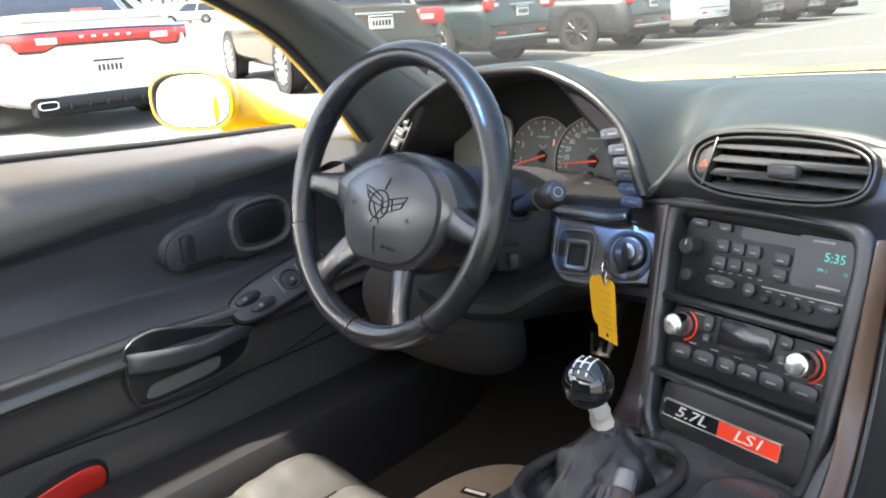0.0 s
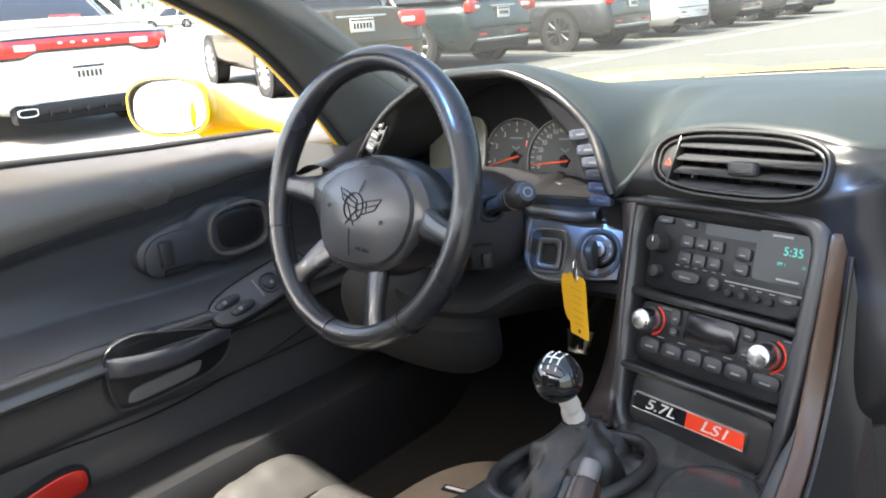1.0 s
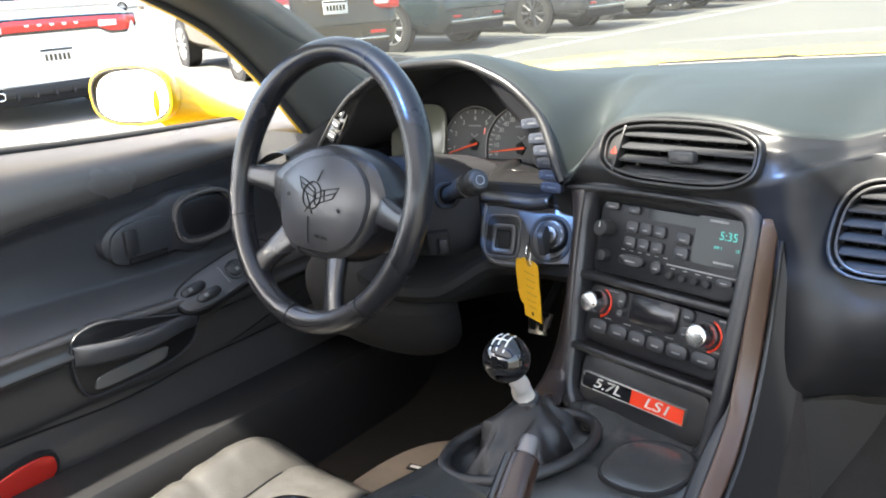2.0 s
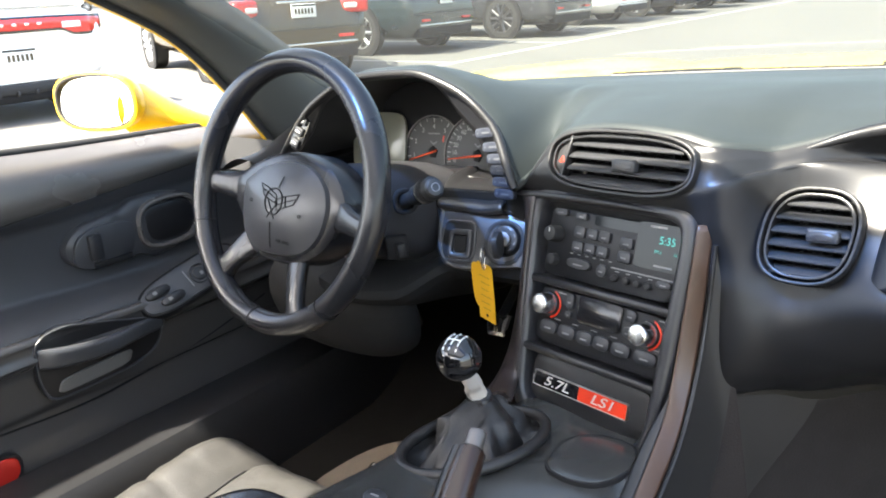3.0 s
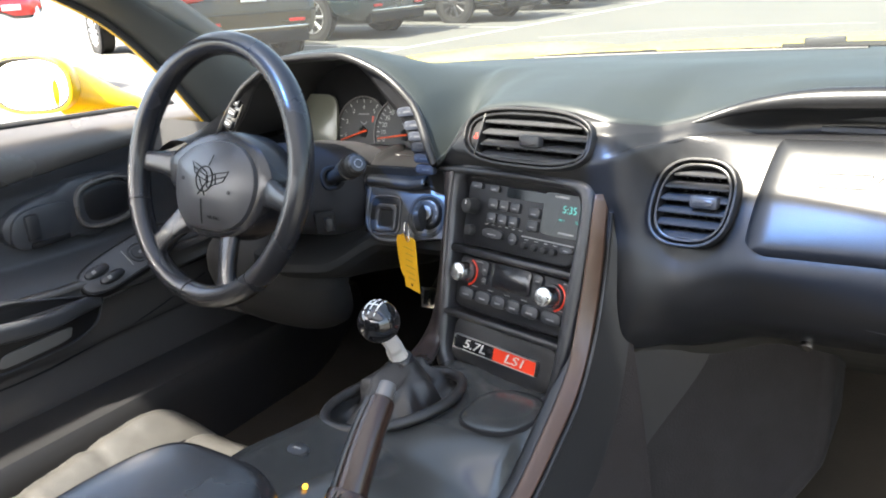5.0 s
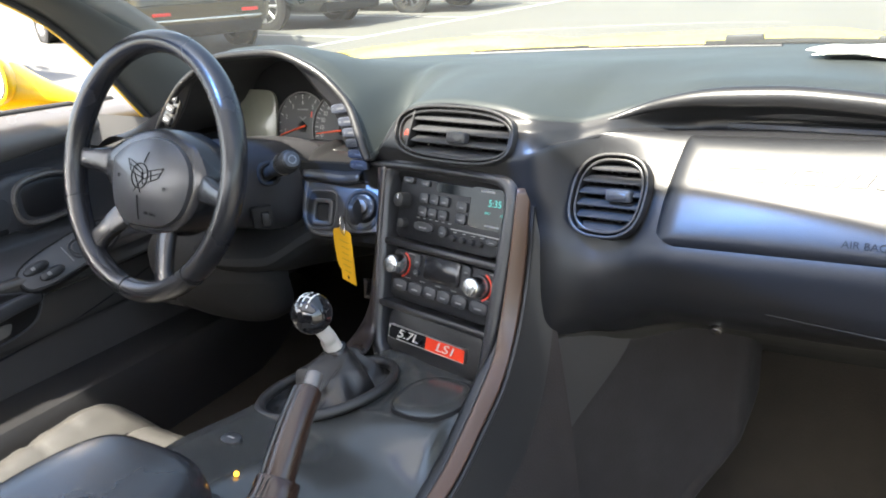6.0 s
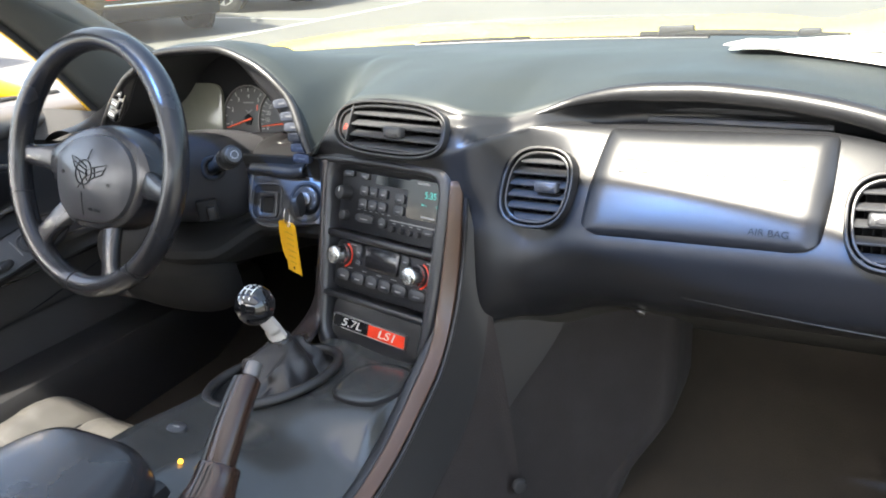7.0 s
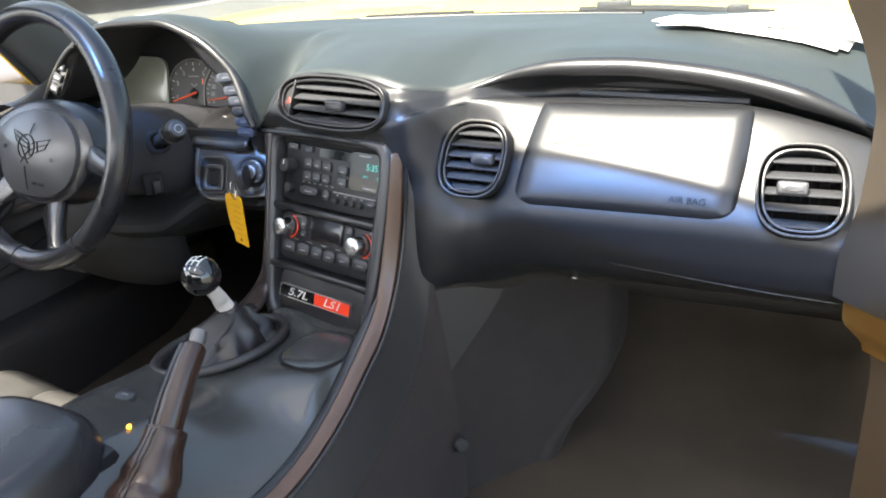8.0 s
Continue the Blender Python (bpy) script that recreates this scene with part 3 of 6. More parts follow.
vent("air_vent", "black rounded air vent at the door end of the dashboard", VENT_FAR, 0.093, 0.103, 5, 2.7, (-0.010, 0.002), SOFT, lean=-0.04)

# ---- centre stack: radio, climate panel, badge panel ----
ST = axes((-0.03, 0.116, 0.70), (0.973, -0.229, 0.0), (0.070, 0.299, 0.952), (-0.218, -0.926, 0.307))


def S(u, v, n=0.0):
    return ST @ shift(u, v, n)


stack = thing("centre_stack", "black centre console frame round radio and heater controls", "console")
part("back_plate", plate([(-0.112, -0.150), (0.108, -0.150), (0.112, 0.105), (-0.118, 0.105)], -0.06, -0.020, ST), BLACK, stack)


def opening(d, n=80):
    """Rounded outline of the stack's opening, grown by d; it narrows downwards."""
    out = []
    for a, b in outline(2, 2, 11, n):
        t = (b + 1) / 2
        mid, half = 0.001 - 0.008 * t, 0.091 + 0.014 * t
        out.append((mid + (half + d) * a, -0.024 + (0.128 + d) * b))
    return out


surround = bmesh.new()
laps = [(0.0, -0.025), (0.0, 0.000), (0.0015, 0.0045), (0.005, 0.0072), (0.010, 0.0072), (0.0145, 0.0040), (0.0165, -0.002), (0.0170, -0.014)]
loops = [[surround.verts.new((u, v, z)) for u, v in opening(d)] for d, z in laps]
for a, b in zip(loops, loops[1:]):
    for k in range(len(a)):
        surround.faces.new((a[k], a[(k + 1) % len(a)], b[(k + 1) % len(a)], b[k]))
surround.transform(ST)
part("surround", surround, PANEL_SATIN, stack, "smooth rounded frame round the controls")
for v in (0.004, -0.083):
    part("cross_rail", box(0.206, 0.0095, 0.028, S(-0.002, v, -0.008), 0.003), SATIN, stack)

# side trims of the stack, running down into the console
IN = [S(0.106, 0.098, 0.006).translation, S(0.106, 0.0, 0.006).translation, S(0.104, -0.08, 0.006).translation, (0.063, 0.048, 0.600), (0.062, -0.025, 0.553), (0.062, -0.084, 0.524), (0.060, -0.16, 0.504), (0.050, -0.26, 0.498), (0.030, -0.40, 0.495)]
OUT = [(0.100, 0.128, 0.796), (0.096, 0.112, 0.705), (0.095, 0.080, 0.634), (0.094, 0.034, 0.580), (0.093, -0.022, 0.548), (0.092, -0.087, 0.518), (0.087, -0.16, 0.495), (0.076, -0.25, 0.484), (0.056, -0.40, 0.478)]
a_line, b_line = spline(IN, 60), spline(OUT, 60)


def strip(i, w):
    a, b = a_line[int(i)], b_line[int(i)]
    up = Vector((0.1, -0.75, 0.65))
    return a.lerp(b, w) + up * (0.006 * math.sin(math.pi * min(w * 0.9 + 0.05, 1)))


solid(part("side_trim", sheet(strip, range(60), [0.40 + 0.6 * i / 8 for i in range(9)]), TRIM, stack, "glossy brown-black curved trim"), 0.004)
solid(part("frame_edge", sheet(lambda i, w: strip(i, 0.42 - (0.42 - w) * smoothstep(15, 27, i)) + Vector((0, -0.0012, 0.0008)), range(16, 60), [0.42 * i / 6 for i in range(7)]), SATIN, stack), 0.005)
left_in = [S(-0.116, 0.105, 0.006).translation, S(-0.114, 0.04, 0.006).translation, S(-0.104, -0.06, 0.006).translation, S(-0.098, -0.13, 0.006).translation, (-0.112, 0.040, 0.578)]
left_out = [S(-0.160, 0.112, -0.016).translation, S(-0.142, 0.06, -0.018).translation, S(-0.139, -0.05, -0.020).translation, S(-0.142, -0.12, -0.014).translation, (-0.150, 0.020, 0.572)]
la, lb = spline(left_in, 30), spline(left_out, 30)
solid(part("side_trim", sheet(lambda i, w: la[int(i)].lerp(lb[int(i)], w) + Vector((0, -0.007 * math.sin(math.pi * w), 0)), range(30), [i / 6 for i in range(7)]), TRIM_SHADE, stack, "curved trim on the driver's side, dark reflection in its colour"), 0.004)
side = bmesh.new()
lo = [p + Vector((-0.002, 0.10, -0.02)) for p in lb]
sheet(lambda i, w: lb[int(i)].lerp(lo[int(i)], w), range(30), [0, 0.5, 1], bm=side)
part("driver_cheek", side, SOFT, stack)
top_strip = [S(u, 0.108 + 0.003 * math.cos(u * 14), 0.005).translation for u in steps(-0.158, 0.086, 24)]
part("top_lip", tube(top_strip, [0.002 + 0.0035 * min(1.0, i / 3, (23 - i) / 8) for i in range(24)], 10), SATIN, stack)
part("carpet_clip", cone(0.012, 0.010, 0.006, facing((0.160, 0.106, 0.366), (0.8, -0.6, 0.1)), 16, bevel=0.002), MATTE, stack)
part("gap_strip", plate([(-0.165, 0.100), (0.125, 0.100), (0.125, 0.130), (-0.165, 0.130)], -0.03, -0.012, ST), BLACK, stack)

# radio
radio = thing("car_radio", "black car radio with grey buttons and a teal clock display", "radio")
part("face", plate(outline(0.190, 0.084, 14, 48, -0.002, 0.054), -0.02, -0.006, ST, 0.002), PANEL_FACE, radio)


def key(u, v, w, h, parent=radio, name="button", mat=BUTTON, p=5, n0=-0.007, n1=-0.0015, bar=True):
    k = part(name, plate(outline(w, h, p, 20, u, v), n0, n1, ST, 0.0012), mat, parent)
    if bar:
        part("marking", box(w * 0.4, h * 0.12, 0.0003, S(u, v - h * 0.1, n1 + 0.0001)), GREY_INK, k, smooth=False)
    return k


part("display_window", plate(outline(0.060, 0.052, 12, 32, 0.0655, 0.0715), -0.0065, -0.0052, ST), LCD, radio, "dark glossy display")
writing("5:35", 0.0125, S(0.076, 0.079, -0.0050), TEAL, radio, "clock_digits", 0.0001)
writing("FM 1", 0.0048, S(0.066, 0.066, -0.0050), TEAL, radio, "band_digits", 0.0001)
writing("12", 0.0048, S(0.0885, 0.066, -0.0050), TEAL, radio, "track_digits", 0.0001)
part("maker_mark", box(0.024, 0.0022, 0.0003, S(0.075, 0.0505, -0.0051)), GREY_INK, radio, smooth=False)
part("maker_mark", box(0.022, 0.0026, 0.0003, S(0.062, 0.0935, -0.0051)), GREY_INK, radio, smooth=False)
part("disc_slot", plate(outline(0.066, 0.0125, 10, 28, 0.006, 0.0885), -0.0065, -0.0050, ST), LCD, radio)
vol = part("volume_knob", cone(0.0105, 0.0095, 0.018, S(-0.0815, 0.0635, -0.006), 28, bevel=0.002), MATTE, radio)
part("pointer", box(0.0010, 0.006, 0.0004, S(-0.0815, 0.068, 0.0122)), WHITE_INK, vol, smooth=False)
part("tone_knob", cone(0.0075, 0.007, 0.010, S(-0.080, 0.0315, -0.006), 24, bevel=0.0015), MATTE, radio)
key(-0.0795, 0.0915, 0.021, 0.0085)
key(-0.0465, 0.0905, 0.016, 0.0085)
for u in (-0.0455, -0.0268, -0.0080):
    key(u, 0.0708, 0.0168, 0.0135)
    key(u, 0.0527, 0.0168, 0.0135)
key(0.0240, 0.0685, 0.0185, 0.0135)
key(0.0240, 0.0525, 0.0185, 0.0135)
key(-0.0400, 0.0325, 0.036, 0.0125, name="seek_rocker", p=3)
key(-0.0045, 0.0312, 0.0145, 0.0150, p=2.4)
for u in (0.0150, 0.0317, 0.0475, 0.0620):
    part("small_knob", cone(0.0045, 0.004, 0.006, S(u, 0.0262, -0.0065), 16, bevel=0.001), MATTE, radio)
part("lower_strip", box(0.086, 0.0016, 0.0006, S(0.050, 0.0375, -0.0056)), GREY_INK, radio, smooth=False)
key(0.0815, 0.0318, 0.020, 0.0085, p=2.6)
for u in steps(-0.055, 0.004, 6):
    part("tiny_marking", box(0.005, 0.0012, 0.0003, S(u, 0.0435, -0.0056)), GREY_INK, radio, smooth=False)
for u in (0.0158, 0.0317, 0.0475, 0.0620):
    part("tiny_marking", box(0.006, 0.0011, 0.0003, S(u, 0.0340, -0.0056)), GREY_INK, radio, smooth=False)

# heater and climate controls
heat = thing("climate_panel", "black climate control panel with two chrome knobs", "climate control")
part("face", plate(outline(0.190, 0.069, 12, 48, 0.0015, -0.0385), -0.02, -0.006, ST, 0.002), PANEL_FACE, heat)
part("display_window", plate(outline(0.066, 0.034, 7, 36, 0.0025, -0.0205), -0.0065, -0.0035, ST, 0.001), LENS, heat, "dark glossy display")
for u, v in ((-0.0760, -0.0245), (0.0715, -0.0265)):
    k = part("chrome_knob", cone(0.0135, 0.0120, 0.022, S(u, v, -0.004), 36, bevel=0.003), CHROME, heat, "polished chrome knob")
    part("collar", cone(0.0150, 0.0145, 0.004, S(u, v, -0.006), 32), BUTTON, k)
    arc = bmesh.new()
    tube([S(u + 0.0170 * math.cos(a), v + 0.0170 * math.sin(a), -0.0055).translation for a in steps(radians(-75), radians(70), 16)], 0.0016, 8, arc, flat=0.5)
    part("red_scale", arc, RED_PAINT, k)
key(-0.0425, -0.0145, 0.012, 0.0190, heat, p=3)
key(-0.0425, -0.0310, 0.010, 0.0085, heat, p=3)
key(0.0470, -0.0115, 0.0155, 0.0145, heat, p=2.6)
key(0.0470, -0.0310, 0.0145, 0.0130, heat, p=2.6)
for u, w in ((-0.0705, 0.027), (-0.0405, 0.027), (-0.0125, 0.024), (0.0130, 0.024), (0.0410, 0.027), (0.0745, 0.030)):
    key(u, -0.0530, w, 0.0165, heat, p=3.2)
for u in steps(-0.06, 0.085, 6):
    part("tiny_marking", box(0.010, 0.0012, 0.0003, S(u, -0.0415, -0.0056)), GREY_INK, heat, smooth=False)
for u, v in ((-0.058, -0.008), (0.090, -0.008)):
    part("tiny_marking", box(0.014, 0.0016, 0.0003, S(u, v, -0.0056)), GREY_INK, heat, smooth=False)

# ashtray door and engine badge
part("ashtray_door", plate(outline(0.178, 0.064, 5.5, 56, 0.003, -0.1170), -0.018, -0.004, S(0, 0) , 0.004, dome=0.003), SOFT, stack, "smooth black ashtray door")
badge = thing("engine_badge", "metal engine badge, black and red halves with silver figures", "badge")
part("frame", ring(outline(0.144, 0.0190, 40, 60, -0.0040, -0.1185), 0.0010, -0.004, 0.0026, ST), STEEL, badge)
part("black_field", box(0.070, 0.0165, 0.004, S(-0.0390, -0.1185, -0.0005)), GLOSS, badge, smooth=False)
part("red_field", box(0.071, 0.0165, 0.004, S(0.0315, -0.1185, -0.0005)), RED_PAINT, badge, smooth=False)
writing("5.7L", 0.0165, S(-0.0385, -0.1187, 0.0020) @ Matrix.Diagonal((1.45, 1, 1, 1)), PALE_STEEL, badge, "silver_figures", 0.0006, shear=0.25)
writing("LS1", 0.0165, S(0.0320, -0.1187, 0.0020) @ Matrix.Diagonal((1.45, 1, 1, 1)), PALE_STEEL, badge, "silver_figures", 0.0006, shear=0.25)

# ---- console between the seats ----
console = thing("centre_console", "black satin console between the seats with a curved brown trim edge", "console")
LEFT_X = [(-0.60, -0.172), (-0.24, -0.178), (-0.10, -0.180), (0.0, -0.156), (0.055, -0.128), (0.085, -0.118)]
LEFT_Z = [(-0.60, 0.600), (-0.24, 0.588), (-0.10, 0.566), (0.0, 0.562), (0.055, 0.560), (0.085, 0.560)]
inner_by_y = sorted((p.y, p.x, p.z) for p in a_line[20:])


def console_top(u, y):
    xl, zl = curve(LEFT_X, y), curve(LEFT_Z, y)
    yy = min(y, 0.045)
    xr = curve([(p[0], p[1]) for p in inner_by_y[::4]], yy) + 0.002
    zr = curve([(p[0], p[2]) for p in inner_by_y[::4]], yy) - 0.001
    if y > 0.045:
        zr = 0.562
    mid = 0.559 if y > -0.08 else 0.559 + 0.19 * (-0.08 - y) * smoothstep(-0.08, -0.2, y)
    x = xl + (xr - xl) * u
    flat = smoothstep(-0.12, -0.05, y)
    z = curve([(0, zl), (0.10, max(zl, mid) + 0.004), (0.45, mid), (0.72, mid + (zr - mid) * 0.28 * (1 - flat)), (0.94, mid + (zr - mid) * (0.80 - 0.72 * flat)), (1, zr)], u)
    return Vector((x, y, z))


BC = Vector((-0.113, -0.040, 0.568))
long_dir = Vector((0.45, 0.89, 0)).normalized()
wide_dir = Vector((0.89, -0.45, 0)).normalized()


def in_boot(p):
    """The oval opening for the gear lever's boot."""
    q = p - BC
    return (q.dot(long_dir) / 0.088) ** 2 + (q.dot(wide_dir) / 0.053) ** 2 < 1


ys = steps(-0.62, 0.085, 60)
solid(part("top_panel", sheet(console_top, [i / 80 for i in range(81)], steps(-0.62, 0.085, 170), in_boot), CONSOLE, console), 0.004)
wall = sheet(lambda y, w: Vector((curve(LEFT_X, y) - 0.02 * math.sin(w * 1.5), y, curve(LEFT_Z, y) * (1 - w) + 0.26 * w)), ys, [i / 10 for i in range(11)])
part("driver_side", wall, SOFT, console)
def tunnel_side(i, w):
    p = b_line[int(i)]
    return p + Vector((0.055 * math.sin(w * 1.5), 0.0, -(p.z - 0.255) * w))


part("tunnel_side", sheet(tunnel_side, range(0, 60), [0.30 * i / 6 for i in range(7)]), SOFT, console, "dark plastic flank below the trim")
part("tunnel_carpet", sheet(tunnel_side, range(0, 60), [0.30 + 0.70 * i / 10 for i in range(11)]), BROWN_CARPET, console, "brown-black carpet on the tunnel's side")


def flare(u, w):
    """Carpet that bends from the tunnel into the footwell."""
    z = 0.255 + (0.600 - 0.255) * w
    turn = max(0.0, u - 1.0)
    u = min(u, 1.0) * (1 - 0.30 * (1 - smoothstep(0.0, 0.40, w)))
    x = 0.080 + 0.220 * u ** 1.2 + 0.030 * (1 - w) * (1 - u) + 0.022 * math.sin(min(1.57, 9 * turn))
    return Vector((x, 0.050 + 0.260 * u ** 0.9 + 0.03 * w * u + 0.030 * (1 - math.cos(min(1.57, 9 * turn))) + 0.8 * max(0.0, turn - 0.174), z))


part("footwell_carpet", sheet(flare, [i / 14 for i in range(15)] + [1 + 0.03 * i for i in range(1, 11)], [i / 12 for i in range(13)]), CARPET_SHADE, console, "carpet bending into the footwell, shade in its colour")
part("lower_side_panel", sheet(lambda a, w: flare(a * (0.08 + 0.50 * smoothstep(0.25, 1.0, w) ** 1.3), w) + Vector((0.003, -0.004, 0)), [i / 12 for i in range(13)], [0.25 + 0.75 * i / 14 for i in range(15)]), SOFT, console, "dark plastic panel below the dashboard")
seam = [b_line[i] + Vector((0.004, 0, -0.001)) for i in range(2, 50)]
part("seam_bead", tube(seam, 0.0028, 8), SATIN, console)

lidm = facing((0.010, 0.0, 0.5622), (0.0, 0.0, 1.0), (0.0, 1.0, 0.0))
LID = [(-0.033, 0.022), (-0.016, 0.040), (0.010, 0.045), (0.036, 0.038), (0.048, 0.014), (0.046, -0.014), (0.030, -0.040), (0.006, -0.048), (-0.020, -0.044), (-0.034, -0.030), (-0.037, -0.004)]
lid_line = [(p.x, p.y) for p in spline([(x, y, 0) for x, y in LID[-1:] + LID + LID[:2]], 105)[8:96]]
lid = part("cubby_lid", plate(lid_line, -0.012, 0.0022, lidm, 0.0030, dome=0.0012), CONSOLE, console, "rounded black lid of a small tray")
part("lid_gap", ring([(x * 1.045, y * 1.045) for x, y in lid_line], 0.0030, -0.012, 0.0012, lidm), BLACK, console)

# traction button, lamp and marks
btm = facing((-0.122, -0.197, 0.586), (0, -0.1, 1))
bt = part("round_button", plate(outline(0.026, 0.018, 2.3, 28), -0.004, 0.003, btm, 0.0012), BUTTON, console)
part("marking", box(0.010, 0.002, 0.0004, btm @ shift(0, 0, 0.0032)), GREY_INK, bt, smooth=False)
part("marking", box(0.020, 0.003, 0.0004, facing((-0.108, -0.168, 0.5825), (0, 0, 1))), GREY_INK, console, smooth=False)
part("amber_lamp", ball(0.0028, shift(-0.063, -0.247, 0.592), 12), AMBER, console, "small glowing amber lamp")
part("marking", box(0.030, 0.003, 0.0004, facing((-0.052, -0.232, 0.5905), (0, 0, 1)) @ pose(0, 0, 0, 0, 0, -20)), GREY_INK, console, smooth=False)

# ---- gear lever ----
gear = thing("gear_lever", "gear lever with glossy black ball knob and leather boot", "gear lever")
boot = bmesh.new()
TOP = Vector((-0.130, -0.002, 0.598))
laps = 26
rows = []
for r in range(laps):
    t = r / (laps - 1)
    loop = []
    for k in range(72):
        a = 2 * math.pi * k / 72
        rad_l, rad_w = 0.076 * (1 - t) ** 0.85 + 0.014, 0.042 * (1 - t) ** 0.85 + 0.013
        soft_fold = math.sin(math.pi * min(t * 1.15, 1.0))
        fold = 1 + 0.17 * math.sin(4 * a + 6 * t) * soft_fold + 0.10 * math.sin(7 * a - 9 * t) * soft_fold + 0.05 * math.sin(15 * a + 4 * t) * soft_fold
        c = BC.lerp(TOP, t ** 0.9)
        z = 0.562 - 0.020 * math.sin(math.pi * min(t / 0.62, 1.0)) + 0.038 * t**2.2 + 0.011 * math.sin(math.pi * t) * (0.25 + math.sin(3 * a + 5 * t)) - 0.004 * abs(math.sin(4 * a + 12 * t)) * soft_fold
        p = c + long_dir * math.cos(a) * rad_l * fold + wide_dir * math.sin(a) * rad_w * fold
        loop.append(boot.verts.new((p.x, p.y, z)))
    rows.append(loop)
for a, b in zip(rows, rows[1:]):
    for k in range(72):
        boot.faces.new((a[k], a[(k + 1) % 72], b[(k + 1) % 72], b[k]))
part("boot", boot, BOOT, gear, "creased black leather boot")
for da in (-0.10, 0.10):
    seam_pts = []
    for t in steps(0.0, 1.0, 8):
        a = -0.9 + da
        c = Vector((-0.130, 0.001, 0.0)).lerp(Vector((-0.129, -0.002, 0.0)), t)
        seam_pts.append((c.x + (0.0195 - 0.0035 * t) * math.cos(a), c.y + (0.0195 - 0.0035 * t) * math.sin(a), 0.580 + 0.022 * t))
    part("stitching", tube(seam_pts, 0.0006, 5), BROWN, gear)
part("boot_ring", tube([BC + long_dir * 0.090 * math.cos(a) + wide_dir * 0.056 * math.sin(a) for a in steps(0, 2 * math.pi * 47 / 48, 48)], 0.0066, 12, closed=True), BOOT, gear, "rolled leather edge of the boot")
part("collar", tube(spline([(-0.130, 0.003, 0.578), (-0.130, 0.001, 0.592), (-0.129, -0.002, 0.604)], 8), [0.019, 0.019, 0.018, 0.0175, 0.017, 0.0165, 0.016, 0.014], 20), LEATHER, gear)
part("shaft", tube(spline([(-0.129, 0.002, 0.592), (-0.131, -0.008, 0.616), (-0.125, -0.016, 0.626), (-0.126, -0.030, 0.650)], 16), [0.0125 - 0.003 * i / 15 for i in range(16)], 8, flat=0.8), PALE_STEEL, gear, "bright steel shaft")
knob = part("knob", ball(0.0258, shift(-0.123, -0.041, 0.670), 40), GLOSS, gear, "glossy black ball knob")
gate = bmesh.new()
kn = facing((-0.123, -0.041, 0.670), (0.02, -0.25, 1.0))


def on_knob(x, y):
    return kn @ Vector((x, y, math.sqrt(max(0.0261**2 - x * x - y * y, 0))))


for x in (-0.008, 0.0, 0.008):
    tube([on_knob(x, y) for y in steps(-0.008, 0.008, 7)], 0.0008, 6, gate)
tube([on_knob(x, 0) for x in steps(-0.008, 0.008, 7)], 0.0008, 6, gate)
for x in (-0.008, 0, 0.008):
    for y in (-0.0125, 0.0125):
        tube([on_knob(x, y - 0.0016), on_knob(x, y + 0.0016)], 0.0009, 6, gate)
part("gate_marks", gate, WHITE_INK, knob)

# ---- handbrake ----
hb = thing("handbrake", "handbrake lever with smooth brown-black leather grip and boot", "handbrake")
g0, g1 = Vector((0.006, -0.266, 0.600)), Vector((-0.005, -0.184, 0.669))
gp = spline([g0, g0.lerp(g1, 0.35) + Vector((0, 0, 0.004)), g0.lerp(g1, 0.7) + Vector((0, 0, 0.004)), g1], 20)
part("grip", tube(gp, [0.0190 - 0.0040 * (i / 19) ** 1.6 for i in range(19)] + [0.0120], 24, flat=0.85), BROWN, hb)
d = (g1 - g0).normalized()
part("release_button", tube([g1 - d * 0.004, g1 + d * 0.014, g1 + d * 0.017, g1 + d * 0.018], [0.0090, 0.0086, 0.0074, 0.0040], 20), STEEL_DARK, hb, "dull metal release button")
# Black tube on the left paints the brown grip's dark side.
part("underside", tube([p + Vector((-0.0068, 0.0, -0.0012)) for p in gp[1:-1]], [0.0152 - 0.003 * i / 17 for i in range(18)], 16, flat=0.85), SATIN, hb, "black left side of the grip, put in as shade")
part("boot_collar", tube([g0 + d * 0.016, g0 + d * 0.014, g0 + d * 0.002, g0 - d * 0.004], [0.0204, 0.0216, 0.0224, 0.0220], 24), BROWN, hb)
bb = spline([g0 + d * 0.004, g0 - d * 0.02, (0.008, -0.305, 0.565), (0.012, -0.345, 0.54), (0.015, -0.40, 0.53)], 18)
part("boot", tube(bb, [0.0222, 0.0225, 0.023, 0.0245, 0.027, 0.029, 0.031, 0.030, 0.033, 0.036, 0.034, 0.038, 0.040, 0.039, 0.042, 0.044, 0.045, 0.046], 24), BROWN, hb, "stitched leather boot")
for dx in (-0.003, 0.003):
    part("stitching", tube([p + Vector((dx + 0.004, -0.010, 0.024 + 0.0012 * i)) for i, p in enumerate(bb)], 0.0007, 5), BLACK, hb)

# ---- armrest ----
arm = thing("armrest", "padded black leather armrest lid on the console", "armrest")
ab = bmesh.new()
laps = []
for i in range(15):
    q = i / 14 * math.pi / 2
    k = math.cos(q) ** 0.42
    h = 0.045 * math.sin(q) + 0.004 * math.sin(q) ** 6
    laps.append([ab.verts.new((-0.120 + x * (0.62 + 0.38 * k) if i < 14 else -0.120 + x * 0.5, -0.490 + y * (0.80 + 0.20 * k) if i < 14 else -0.490 + y * 0.7, 0.596 + h)) for x, y in outline(0.190, 0.425, 4.6, 56)])
laps.insert(0, [ab.verts.new((-0.120 + x * 0.97, -0.490 + y * 0.985, 0.572)) for x, y in outline(0.190, 0.425, 4.6, 56)])
